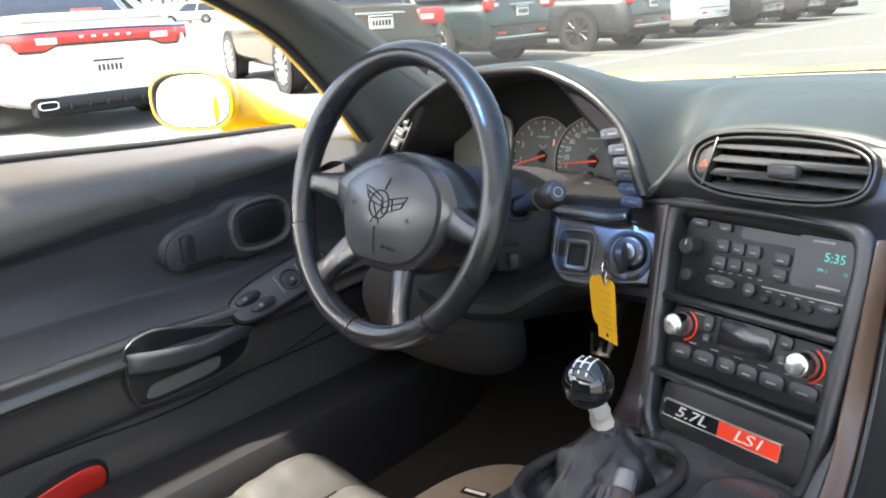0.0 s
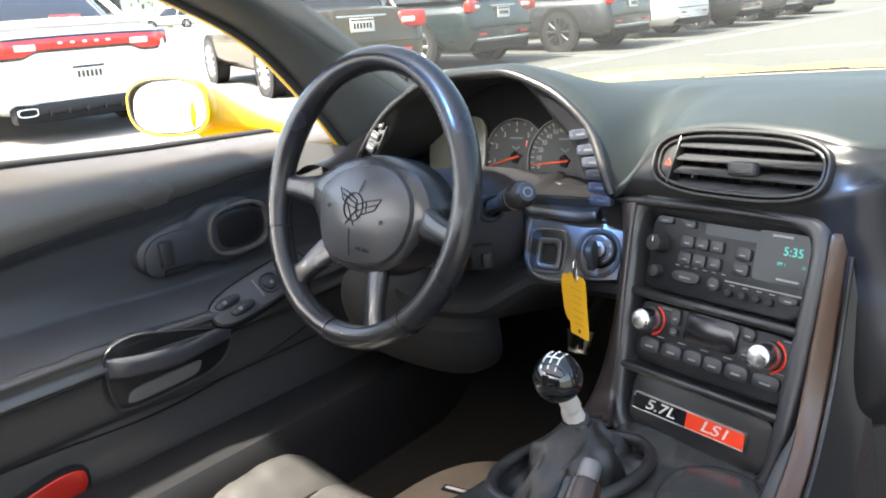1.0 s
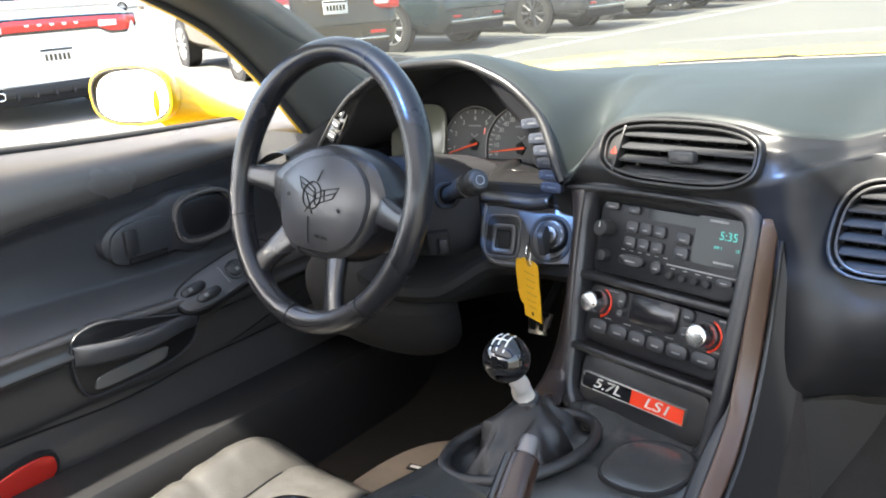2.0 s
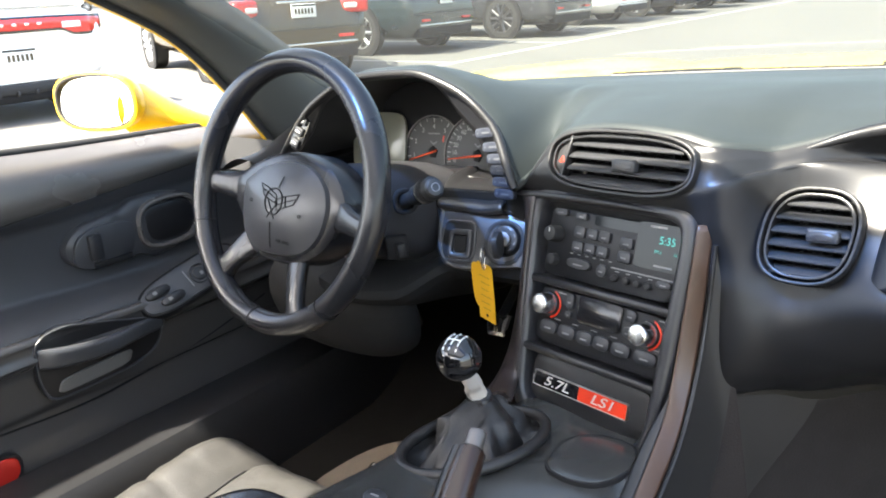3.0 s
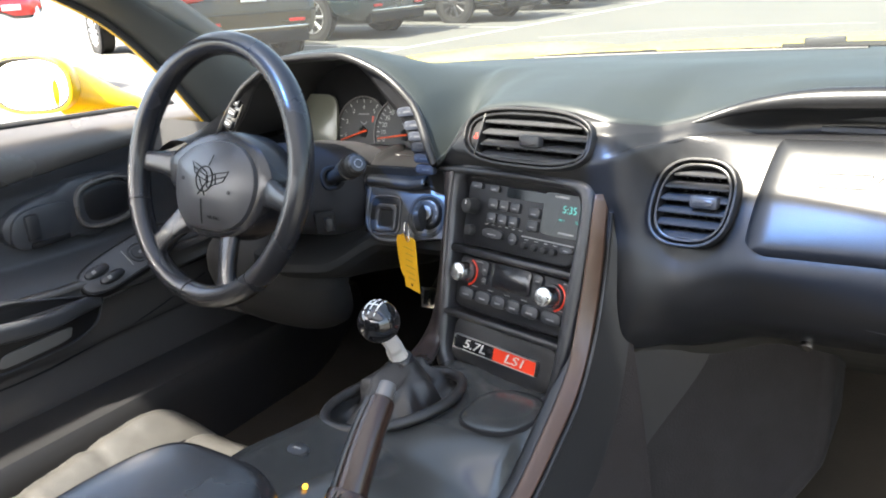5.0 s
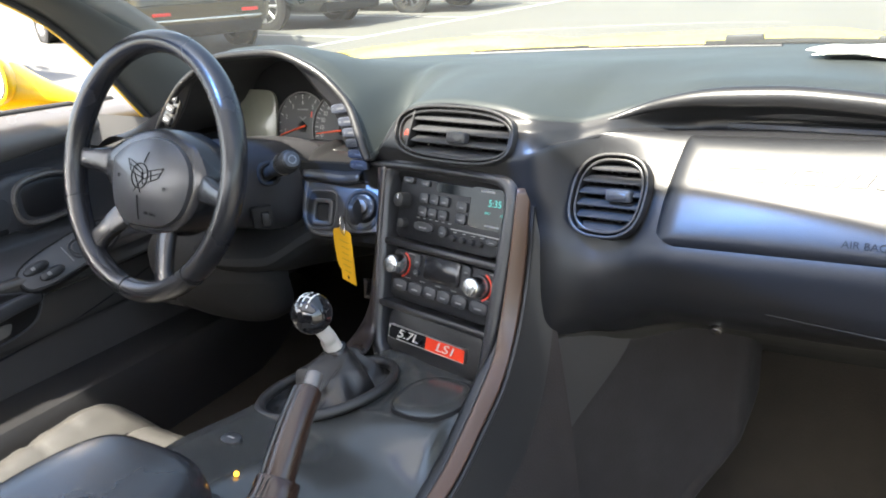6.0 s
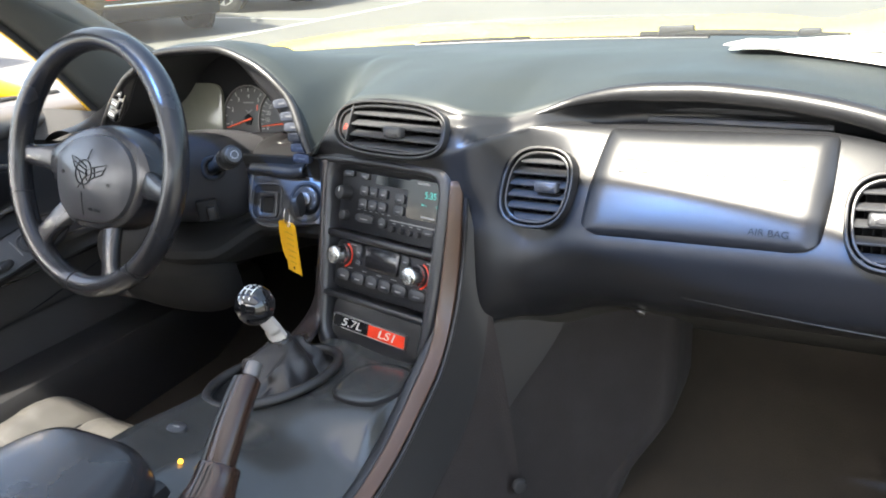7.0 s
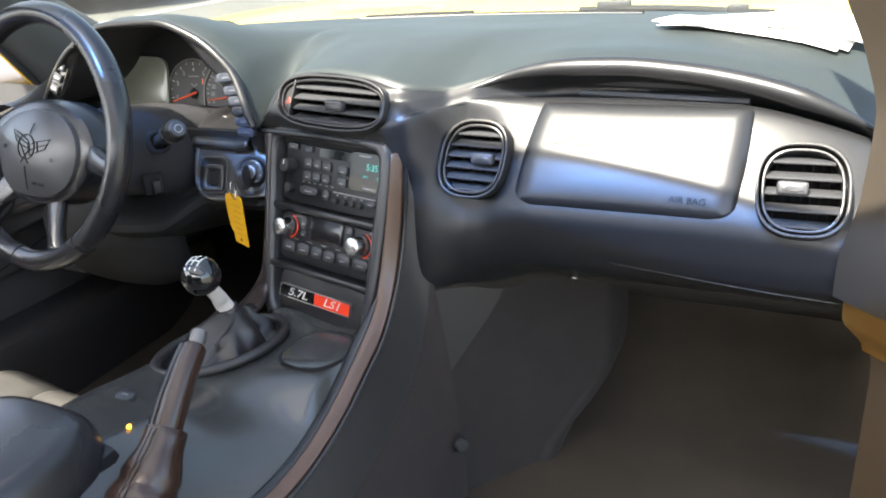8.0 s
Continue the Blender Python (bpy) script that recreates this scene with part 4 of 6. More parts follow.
for a, b in zip(laps, laps[1:]):
    for k in range(56):
        ab.faces.new((a[k], a[(k + 1) % 56], b[(k + 1) % 56], b[k]))
ab.faces.new(laps[-1])
part("pad", ab, LEATHER, arm)
part("base", box(0.165, 0.40, 0.11, shift(-0.120, -0.480, 0.545), 0.012), SOFT, arm)


# ---- gauges under the driver's hood ----
cluster = thing("instrument_cluster", "round white-marked gauges with red needles under a black hood", "gauges")
arch_xs = [-0.672, -0.66, -0.645] + steps(-0.63, -0.20, 44) + [-0.193, -0.186, -0.180, -0.175, -0.170]
arch_pts = [Vector((x, curve(BACK, x), curve(ARCH, x))) for x in arch_xs]
MID = Vector((-0.42, 0.19, 0.82))


def arch_in(i, w):
    p = arch_pts[int(i)]
    side = smoothstep(0.10, 0.20, abs(p.x + 0.42))
    wide = 0.006 + 0.030 * side * (1 if p.x > -0.42 else 0.8)
    q = p + (MID - p).normalized() * wide * w
    return q + Vector((0, 0.010 * w, 0))


n_arch = len(arch_pts)
part("hood_rim", tube([p + Vector((0, -0.001, 0)) for p in arch_pts], 0.0060, 12), SATIN, cluster, "thin satin rim of the hood")
solid(part("bezel", sheet(arch_in, range(n_arch), [0, 0.25, 0.5, 0.75, 1]), SATIN, cluster), 0.003)


def tunnel(i, w):
    q = arch_in(i, 1.0)
    c = Vector((-0.42, q.y, 0.82))
    r = c + (q - c) * (1 - 0.10 * w)
    return Vector((r.x, q.y + (0.350 - q.y) * w, r.z))


part("hood_lining", sheet(tunnel, range(n_arch), [i / 8 for i in range(9)]), MATTE, cluster)
back_line = [tunnel(i, 1.0) for i in range(n_arch)]
part("back_panel", plate([(p.x, p.z) for p in back_line] + [(-0.19, 0.72), (-0.64, 0.72)], -0.352, -0.345, axes((0, 0, 0), (1, 0, 0), (0, 0, 1), (0, -1, 0))), BLACK, cluster, smooth=False)
part("lower_shelf", sheet(lambda x, w: Vector((x, 0.20 + 0.15 * w, 0.790 - 0.016 * w)), steps(-0.66, -0.17, 20), [0, 0.5, 1]), MATTE, cluster)
part("side_wall", box(0.008, 0.16, 0.09, shift(-0.642, 0.300, 0.760)), BLACK, cluster, smooth=False)
part("well", box(0.50, 0.010, 0.14, shift(-0.42, 0.366, 0.76)), BLACK, cluster, smooth=False)
GN = Vector((0.0, -1.0, 0.20)).normalized()


def dial(x, y, z, r, scale, needle, minor=2):
    """A gauge: scale lists (figure, angle), needle is an angle in degrees."""
    m = facing((x, y, z), GN)
    g = part("dial", plate(outline(2 * r, 2 * r, 2, 48), -0.004, 0.0, m), DIAL, cluster)
    part("bright_ring", ring(outline(2 * r + 0.006, 2 * r + 0.006, 2, 56), 0.0022, -0.004, 0.003, m), STEEL_DARK, g)
    ticks = bmesh.new()
    for (s0, a0), (s1, a1) in zip(scale, scale[1:]):
        for k in range(minor):
            a = a0 + (a1 - a0) * k / minor
            length = 0.0065 if k == 0 else 0.004
            box(length, 0.0016 if k == 0 else 0.0010, 0.0004, m @ pose(0, 0, 0.0004, 0, 0, a) @ shift(r - 0.0025 - length / 2, 0, 0), bm=ticks)
    part("scale_ticks", ticks, SCALE_INK, g, smooth=False)
    for s, a in scale:
        a = radians(a)
        writing(s, 0.0105, m @ shift((r - 0.0165) * math.cos(a), (r - 0.0165) * math.sin(a), 0.0004), SCALE_INK, g, "scale_figure", 0.0001)
    part("word_bar", box(0.024, 0.0024, 0.0003, m @ shift(0, r * 0.52, 0.0004)), GREY_INK, g, smooth=False)
    mark = bmesh.new()
    for sx in (-1, 1):
        box(0.009, 0.0018, 0.0003, m @ shift(sx * 0.0035, r * 0.26, 0.0004) @ pose(0, 0, 0, 0, 0, 35 * sx), bm=mark)
    part("emblem_mark", mark, GREY_INK, g, smooth=False)
    q = radians(needle)
    nd = part("needle", tube([m @ Vector((-0.009 * math.cos(q), -0.009 * math.sin(q), 0.004)), m @ Vector(((r - 0.007) * math.cos(q), (r - 0.007) * math.sin(q), 0.004))], [0.0020, 0.0009], 8), ORANGE, g, "red needle")
    part("needle_cap", plate([(-0.007, -0.007), (0.002, -0.010), (0.010, 0.0), (0.002, 0.010), (-0.007, 0.007)], 0.001, 0.0032, m @ pose(0, 0, 0, 0, 0, needle - 180), 0.001), BLACK, nd)
    return g


dial(-0.430, 0.334, 0.817, 0.058, [(str(i), 222 - 33.0 * i) for i in range(8)], 197)
dial(-0.336, 0.327, 0.815, 0.063, [(str(10 * i), 191 - 15.6 * i) for i in range(8)] + [("80", 64), ("100", 42), ("120", 20), ("140", -2), ("160", -22), ("180", -38), ("200", -54)], 187)
tm = facing((-0.430, 0.334, 0.817), GN)
part("warning_mark", box(0.003, 0.010, 0.0004, tm @ shift(0.020, 0.022, 0.0006) @ pose(0, 0, 0, 0, 0, -8)), RED_PAINT, cluster, smooth=False)
part("red_band", tube([facing((-0.433, 0.334, 0.818), GN) @ Vector((0.050 * math.cos(a), 0.050 * math.sin(a), 0.0008)) for a in steps(radians(-8), radians(-45), 8)], 0.0014, 6), RED_PAINT, cluster)
sm = facing((-0.545, 0.330, 0.830), GN)
part("side_lens", plate(outline(0.120, 0.105, 5, 40), -0.004, 0.002, sm, 0.001), LENS_GLARE, cluster, "lens beside the dials, pale tone put in as glare")
HOOD = spline([(-0.495, 0.275, 0.776), (-0.46, 0.268, 0.796), (-0.38, 0.262, 0.804), (-0.305, 0.266, 0.796), (-0.272, 0.275, 0.776)], 24)
solid(part("display_hood", sheet(lambda i, w: HOOD[int(i)] + Vector((0, 0.055 * w, -0.004 * w)), range(24), [0, 0.3, 0.7, 1]), SATIN, cluster), 0.006)
disp = part("message_display", sheet(lambda i, w: HOOD[int(i)].lerp(Vector((HOOD[int(i)].x, 0.285, 0.772)), w) + Vector((0, 0.010, -0.004)), range(24), [0, 0.5, 1]), LCD, cluster, "dark message display with dim red bars")
for i in range(5):
    part("dim_bar", box(0.014, 0.0006, 0.004, shift(-0.425 + 0.020 * i, 0.276, 0.7865) @ pose(0, 0, 0, -25, 0, 0)), RED_PAINT, disp, smooth=False)

# keys down the right of the hood, switches on its left
TRIP_LINE = spline([(-0.219, 0.181, 0.880), (-0.207, 0.178, 0.862), (-0.200, 0.176, 0.847), (-0.195, 0.174, 0.832), (-0.191, 0.172, 0.817), (-0.188, 0.170, 0.802)], 6)
for i, p in enumerate(TRIP_LINE):
    m = facing(p + Vector((0, -0.002, 0)), (0.05, -1.0, 0.12)) @ pose(0, 0, 0, 0, 0, 6 - 2 * i)
    k = part("trip_key", plate(outline(0.030, 0.0135, 4.5, 28, 0.001), -0.008, 0.0012, m, 0.0022), KEY_SHADE, cluster)
    part("marking", box(0.012, 0.0024, 0.0003, m @ shift(0.003, 0, 0.0013)), KEY_INK, k, smooth=False)
    part("marking", box(0.0022, 0.0024, 0.0003, m @ shift(-0.009, 0, 0.0013)), KEY_INK, k, smooth=False)
lm = facing((-0.592, 0.197, 0.872), (0.1, -1.0, 0.2)) @ pose(0, 0, 0, 0, 0, -28)
sw = part("switch_bank", plate(outline(0.026, 0.066, 3.5, 32), -0.006, 0.001, lm, 0.0015), GLOSS, cluster)
for y in (-0.020, 0.0, 0.020):
    k = part("switch", box(0.017, 0.014, 0.008, lm @ shift(0, y, 0.003), 0.002), BUTTON, sw)
    part("marking", box(0.009, 0.002, 0.0004, lm @ shift(0, y, 0.0073)), WHITE_INK, sw, smooth=False)

# ---- ignition panel, key and tag ----
ign = thing("ignition_panel", "black ignition panel with square trunk switch and key lock", "switch panel")
im = facing((-0.238, 0.180, 0.730), (0.12, -1.0, 0.42))
ign_line = [(-0.064, 0.040), (-0.066, 0.010), (-0.062, -0.018), (-0.052, -0.034), (-0.038, -0.040), (0.030, -0.038), (0.066, -0.034), (0.070, 0.000), (0.070, 0.040)]
part("plate", plate(ign_line, -0.02, 0.003, im, 0.004), PANEL_SATIN, ign)
part("upper_edge", tube([im @ Vector((u, 0.040 + 0.0015 * math.cos(u * 20), 0.001)) for u in steps(-0.064, 0.070, 14)], 0.0045, 10), PANEL_SATIN, ign)
part("left_edge", tube([im @ Vector((p.x, p.y, 0.001)) for p in spline([(-0.064, 0.040, 0), (-0.066, 0.010, 0), (-0.062, -0.018, 0), (-0.050, -0.035, 0), (-0.030, -0.040, 0), (0.006, -0.040, 0)], 20)], 0.0040, 10), PANEL_SATIN, ign)
part("recess", ring(outline(0.056, 0.060, 5, 44, -0.034, -0.004), 0.004, 0.0, 0.0050, im, rnd=0.0018), PANEL_SATIN, ign)
part("recess_floor", plate(outline(0.050, 0.054, 5, 40, -0.034, -0.004), -0.004, 0.0034, im), SATIN, ign)
sq = part("square_switch", ring(outline(0.038, 0.042, 6, 36, -0.030, -0.008), 0.008, 0.002, 0.0085, im, rnd=0.003), PANEL_SATIN, ign)
part("push", plate(outline(0.020, 0.024, 6, 24, -0.030, -0.008), 0.002, 0.0050, im, 0.002), BLACK, sq)
part("lock_well", ring(outline(0.062, 0.064, 2.2, 44, 0.037, -0.002), 0.007, 0.0, 0.0050, im, rnd=0.003), MATTE, ign)
part("lock_collar", cone(0.023, 0.020, 0.008, im @ shift(0.040, 0.002, 0.003), 36, bevel=0.003), SATIN, ign)
for i in range(4):
    a = radians(60 - 38 * i)
    part("marking", box(0.0045, 0.0012, 0.0003, im @ shift(0.040 + 0.0165 * math.cos(a), 0.002 + 0.0165 * math.sin(a), 0.0112) @ pose(0, 0, 0, 0, 0, math.degrees(a) + 90)), GREY_INK, ign, smooth=False)
part("lock_barrel", cone(0.011, 0.0105, 0.008, im @ shift(0.040, 0.002, 0.008), 24, bevel=0.001), STEEL_DARK, ign)
dr = thing("shelf_lip", "black rounded shelf of the dashboard above the key", "trim", kind="structure")
SHELF = [(0.285, 0.792), (0.262, 0.797), (0.232, 0.796), (0.205, 0.790), (0.188, 0.782), (0.182, 0.774), (0.186, 0.768), (0.20, 0.765)]


def shelf(i, w):
    """Rolled shelf between the display and the key panel; its inner end curls up beside the stalk."""
    p = shelf_line[int(i)]
    x = -0.330 + 0.128 * w
    curl = smoothstep(0.16, 0.0, w)
    return Vector((x, p.x + 0.03 * curl, p.y + 0.010 * curl - 0.004 * w + 0.006 * smoothstep(0.75, 1.0, w) * smoothstep(0.22, 0.18, p.x)))


shelf_line = spline([(y, z, 0) for y, z in SHELF], 28)
solid(part("shelf", sheet(shelf, range(28), [i / 24 for i in range(25)]), SATIN, dr), 0.003)

keyring = thing("car_key", "car key in its lock with a yellow card tag", "key")
kc = im @ Vector((0.040, 0.002, 0.016))
part("key_head", plate(outline(0.030, 0.034, 3.5, 28), -0.004, 0.004, axes(kc + Vector((0.002, -0.014, -0.004)), (0.25, -0.95, -0.15), (0.0, -0.15, 0.98), (0.95, 0.2, 0.1)), 0.001), MATTE, keyring)
rc = Vector((-0.216, 0.150, 0.716))
part("split_ring", tube([rc + Vector((0.3 * 0.013 * math.cos(a), -0.013 * math.cos(a) * 0.8, 0.013 * math.sin(a))) for a in steps(0, 2 * math.pi * 23 / 24, 24)], 0.0012, 8, closed=True), STEEL, keyring)
tagm = axes((-0.2095, 0.1420, 0.6690), (0.955, -0.22, -0.17), (-0.13, 0.18, 0.975), (-0.25, -0.955, 0.14))
tg = part("tag", plate([(-0.0155, -0.038), (0.0155, -0.038), (0.0155, 0.036), (0.0120, 0.040), (-0.0120, 0.040), (-0.0155, 0.036)], -0.0005, 0.0006, tagm), TAG, keyring, "yellow card tag with handwriting", smooth=False)
for i, y in enumerate((0.022, 0.013, 0.004, -0.005, -0.014, -0.022)):
    part("writing_bar", box(0.020 - 0.003 * (i % 3), 0.0013, 0.0003, tagm @ shift(0.0015 * (i % 2) - 0.001, y, 0.0008)), TAG_INK, tg, smooth=False)
part("hole", plate(outline(0.004, 0.005, 2, 16, 0, -0.031), 0.0006, 0.0009, tagm), BLACK, tg)
part("tag", plate(outline(0.020, 0.060, 3, 32), -0.0005, 0.0005, tagm @ shift(-0.021, 0.004, -0.004) @ pose(0, 0, 0, 0, 0, 4)), TAG, keyring, "second yellow tag behind")
part("eyelet", tube([tagm @ Vector((0.003 * math.cos(a), 0.036 + 0.004 * math.sin(a), 0.0008)) for a in steps(0, 2 * math.pi * 15 / 16, 16)], 0.0007, 6, closed=True), STEEL, keyring)

# ---- steering column ----
col = thing("steering_column", "black steering column cover with stalk and switch", "steering column")
cs = []
cm = bmesh.new()
for t in steps(0, 1, 14):
    c = Vector((-0.425, 0.045, 0.790)).lerp(Vector((-0.425, 0.26, 0.735)), t)
    hw, hh = 0.085 + 0.030 * t, 0.062 + 0.020 * t
    cs.append([cm.verts.new(c + Vector((x, 0, y))) for x, y in outline(2 * hw, 2 * hh, 3.2, 40)])
for a, b in zip(cs, cs[1:]):
    for k in range(40):
        cm.faces.new((a[k], a[(k + 1) % 40], b[(k + 1) % 40], b[k]))
cm.faces.new(cs[0])
part("shroud", cm, PANEL_SATIN, col)
part("stalk_socket", ring(outline(0.036, 0.036, 2.4, 28), 0.006, -0.006, 0.008, facing((-0.326, 0.128, 0.792), (0.9, -0.5, 0.1))), BLACK, col)
sa, sb = Vector((-0.332, 0.132, 0.790)), Vector((-0.236, 0.084, 0.827))
stalk = part("stalk", tube([sa.lerp(sb, t) for t in (0, 0.3, 0.45, 0.5, 0.72, 0.76, 0.96, 1.0)], [0.009, 0.0095, 0.011, 0.0135, 0.0135, 0.0150, 0.0155, 0.0125], 24), MATTE, col)
marks = bmesh.new()
sd = (sb - sa).normalized()
for t in (0.53, 0.60, 0.67):
    for up in (0.25, 0.75):
        nn = Vector((-0.10, -0.80, up)).normalized()
        q = sa.lerp(sb, t) + nn * 0.0134
        box(0.005, 0.0016, 0.0006, facing(q, nn) @ pose(0, 0, 0, 0, 0, 55), bm=marks)
part("marking", marks, WHITE_INK, stalk, smooth=False)
for t in (0.80, 0.84, 0.88, 0.92):
    part("rib", tube([facing(sa.lerp(sb, t), sd) @ Vector((0.0154 * math.cos(a), 0.0154 * math.sin(a), 0)) for a in steps(0, 2 * math.pi * 19 / 20, 20)], 0.0007, 5, closed=True), BLACK, stalk)
part("end_cap", cone(0.0125, 0.0110, 0.006, facing(sb, sd), 24, bevel=0.001), BUTTON, stalk)
part("end_mark", ring(outline(0.012, 0.012, 2, 20), 0.0012, 0.0, 0.0066, facing(sb, sd)), GREY_INK, stalk)
part("grip_ring", tube([facing(sa.lerp(sb, 0.74), sd) @ Vector((0.0150 * math.cos(a), 0.0150 * math.sin(a), 0)) for a in steps(0, 2 * math.pi * 19 / 20, 20)], 0.0012, 6, closed=True), SATIN, stalk)
rm = facing((-0.322, 0.098, 0.735), (0.75, -0.65, 0.0))
part("tilt_switch", box(0.030, 0.032, 0.014, rm, 0.003), BLACK, col)
part("tilt_lever", box(0.012, 0.020, 0.014, rm @ shift(0.004, -0.002, 0.010), 0.003), MATTE, col)

# ---- steering wheel ----
wheel = thing("steering_wheel", "black leather four-spoke steering wheel with worn shiny rim", "steering wheel")
WT = radians(18.4)
WM = shift(-0.431, 0.004, 0.827) @ pose(0, 0, 0, 0, 0, -2.4) @ axes((0, 0, 0), (1, 0, 0), (0, math.sin(WT), math.cos(WT)), (0, -math.cos(WT), math.sin(WT)))


def W(u, v, n=0.0):
    return WM @ Vector((u, v, n))


RW = 0.1755
ws = bmesh.new()
rings = []
for k in range(96):
    a = 2 * math.pi * k / 96
    thick = 0.0158 + 0.0012 * math.exp(-(((a - radians(150)) / 0.3) ** 2)) + 0.0012 * math.exp(-(((a - radians(30)) / 0.3) ** 2))
    c = Vector((RW * math.cos(a), RW * math.sin(a), 0))
    rad = Vector((math.cos(a), math.sin(a), 0))
    rings.append([ws.verts.new(WM @ (c + thick * (math.cos(b) * rad + 1.12 * math.sin(b) * Vector((0, 0, 1))))) for b in steps(0, 2 * math.pi * 19 / 20, 20)])
for k in range(96):
    r0, r1 = rings[k], rings[(k + 1) % 96]
    for j in range(20):
        ws.faces.new((r0[j], r0[(j + 1) % 20], r1[(j + 1) % 20], r1[j]))
rim = part("rim", ws, LEATHER, wheel)
for a in (198, 262, 308):
    part("seam", tube([W((RW + 0.0163 * math.cos(b)) * math.cos(radians(a)), (RW + 0.0163 * math.cos(b)) * math.sin(radians(a)), 0.0182 * math.sin(b)) for b in steps(0, 2 * math.pi * 15 / 16, 16)], 0.0008, 6, closed=True), BLACK, rim)
stitch = bmesh.new()
for a in steps(158, 196, 26):
    q = radians(a)
    tube([W((RW - 0.0150) * math.cos(q), (RW - 0.0150) * math.sin(q), 0.0065), W((RW - 0.0128) * math.cos(q + 0.012), (RW - 0.0128) * math.sin(q + 0.012), 0.0105)], 0.0007, 4, stitch)
part("stitching", stitch, SATIN, rim)


def spoke(ang, r0, w0, w1, n0=-0.028, n1=-0.005, bend=0.0):
    pts = []
    for t in steps(0, 1, 10):
        r = r0 + (RW - 0.004 - r0) * t
        a = radians(ang + bend * t)
        pts.append((r * math.cos(a), r * math.sin(a), n0 + (n1 - n0) * t + 0.004 * math.sin(math.pi * t)))
    bm = bmesh.new()
    laps = []
    for i, p in enumerate(pts):
        t = i / 9
        w = w0 + (w1 - w0) * math.sin(math.pi * t / 2) if t < 0.8 else w1 + 1.0 * w1 * ((t - 0.8) / 0.2) ** 2
        a = radians(ang + bend * t)
        laps.append([bm.verts.new(WM @ Vector((p[0] - x * math.sin(a), p[1] + x * math.cos(a), p[2] + y))) for x, y in outline(w, 0.020, 3, 20)])
    for a, b in zip(laps, laps[1:]):
        for k in range(20):
            bm.faces.new((a[k], a[(k + 1) % 20], b[(k + 1) % 20], b[k]))
    bm.faces.new(laps[0])
    bm.faces.new(laps[-1])
    return bm


for ang, r0, w0, w1 in ((178, 0.07, 0.060, 0.028), (-12, 0.07, 0.056, 0.028), (225, 0.07, 0.052, 0.030), (286, 0.07, 0.040, 0.026)):
    part("spoke", spoke(ang, r0, w0, w1), LEATHER, wheel)
HUB_KNOTS = [(-0.084, 0.0125), (-0.0856, -0.014), (-0.082, -0.040), (-0.071, -0.065), (-0.045, -0.082), (-0.004, -0.085), (0.032, -0.083), (0.060, -0.073), (0.079, -0.056), (0.089, -0.034), (0.092, -0.011), (0.084, 0.013), (0.060, 0.034), (0.027, 0.043), (-0.008, 0.043), (-0.050, 0.033)]
hub_line = [(p.x, p.y) for p in spline([(x, y, 0) for x, y in HUB_KNOTS + HUB_KNOTS[:1]], 65)[:-1]]
pad = part("hub_pad", plate(hub_line, -0.035, 0.004, WM, 0.014, dome=0.012), HUB, wheel, "smooth airbag hub with moulded emblem")
SHELL = [(-0.125, 0.016), (-0.067, 0.044), (-0.013, 0.056), (0.040, 0.0545), (0.084, 0.037), (0.108, 0.011), (0.116, -0.014), (0.104, -0.040), (0.090, -0.062), (0.064, -0.082), (0.030, -0.094), (-0.010, -0.096), (-0.050, -0.092), (-0.082, -0.074), (-0.098, -0.040), (-0.118, -0.014)]
shell_line = [(p.x, p.y) for p in spline([(x, y, 0) for x, y in SHELL + SHELL[:1]], 65)[:-1]]
part("hub_shell", plate(shell_line, -0.055, -0.006, WM, 0.016, dome=0.002), LEATHER, wheel)
hubn = lambda u, v: WM @ Vector((u, v, 0.004 + 0.012 * (1 - ((u - 0.003) / 0.088) ** 2 - ((v + 0.021) / 0.064) ** 2) + 0.0004))
ec = (0.0036, -0.0124)
emb = part("moulded_emblem", tube([hubn(ec[0] + 0.0175 * math.cos(a), ec[1] + 0.0175 * math.sin(a)) for a in steps(0, 2 * math.pi * 31 / 32, 32)], 0.0008, 6, closed=True), BLACK, pad, "moulded ring with two crossed flags")
for name, line, shut in (("flag", [(-0.0279, 0.0103), (-0.013, 0.0062), (0.0086, -0.0038), (0.0125, -0.0158), (-0.0071, -0.010), (-0.0184, -0.005)], True), ("flag", [(0.0081, -0.0108), (0.0245, -0.0046), (0.0498, 0.0001), (0.0417, -0.0141), (0.0282, -0.0185), (0.0122, -0.024)], True),
                         ("flag_staff", [(0.0112, -0.0151), (-0.0081, -0.0346)], False), ("flag_staff", [(-0.0078, -0.0092), (0.0072, -0.0356)], False),
                         ("flag_line", [(-0.022, 0.003), (-0.008, -0.002), (0.009, -0.009)], False), ("flag_line", [(0.012, -0.017), (0.028, -0.0115), (0.045, -0.007)], False), ("flag_line", [(0.028, -0.018), (0.026, -0.005)], False)):
    part(name, tube([hubn(*q) for q in line], 0.0007, 6, closed=shut), BLACK, emb)
for ends in (((0.0153, 0.0211), (0.0101, 0.0060)), ((0.0, -0.040), (-0.0029, -0.074))):
    part("tear_seam", tube([hubn(ends[0][0] + (ends[1][0] - ends[0][0]) * t, ends[0][1] + (ends[1][1] - ends[0][1]) * t) for t in steps(0, 1, 6)], 0.0008, 6), BLACK, pad)
wq = facing(hubn(0.024, -0.064), WM.to_3x3() @ Vector((0.08, -0.24, 1)))
writing("AIR BAG", 0.0065, wq @ pose(0, 0, 0.0006, 0, 0, -6), BLACK, pad, "moulded_word", 0.0003)
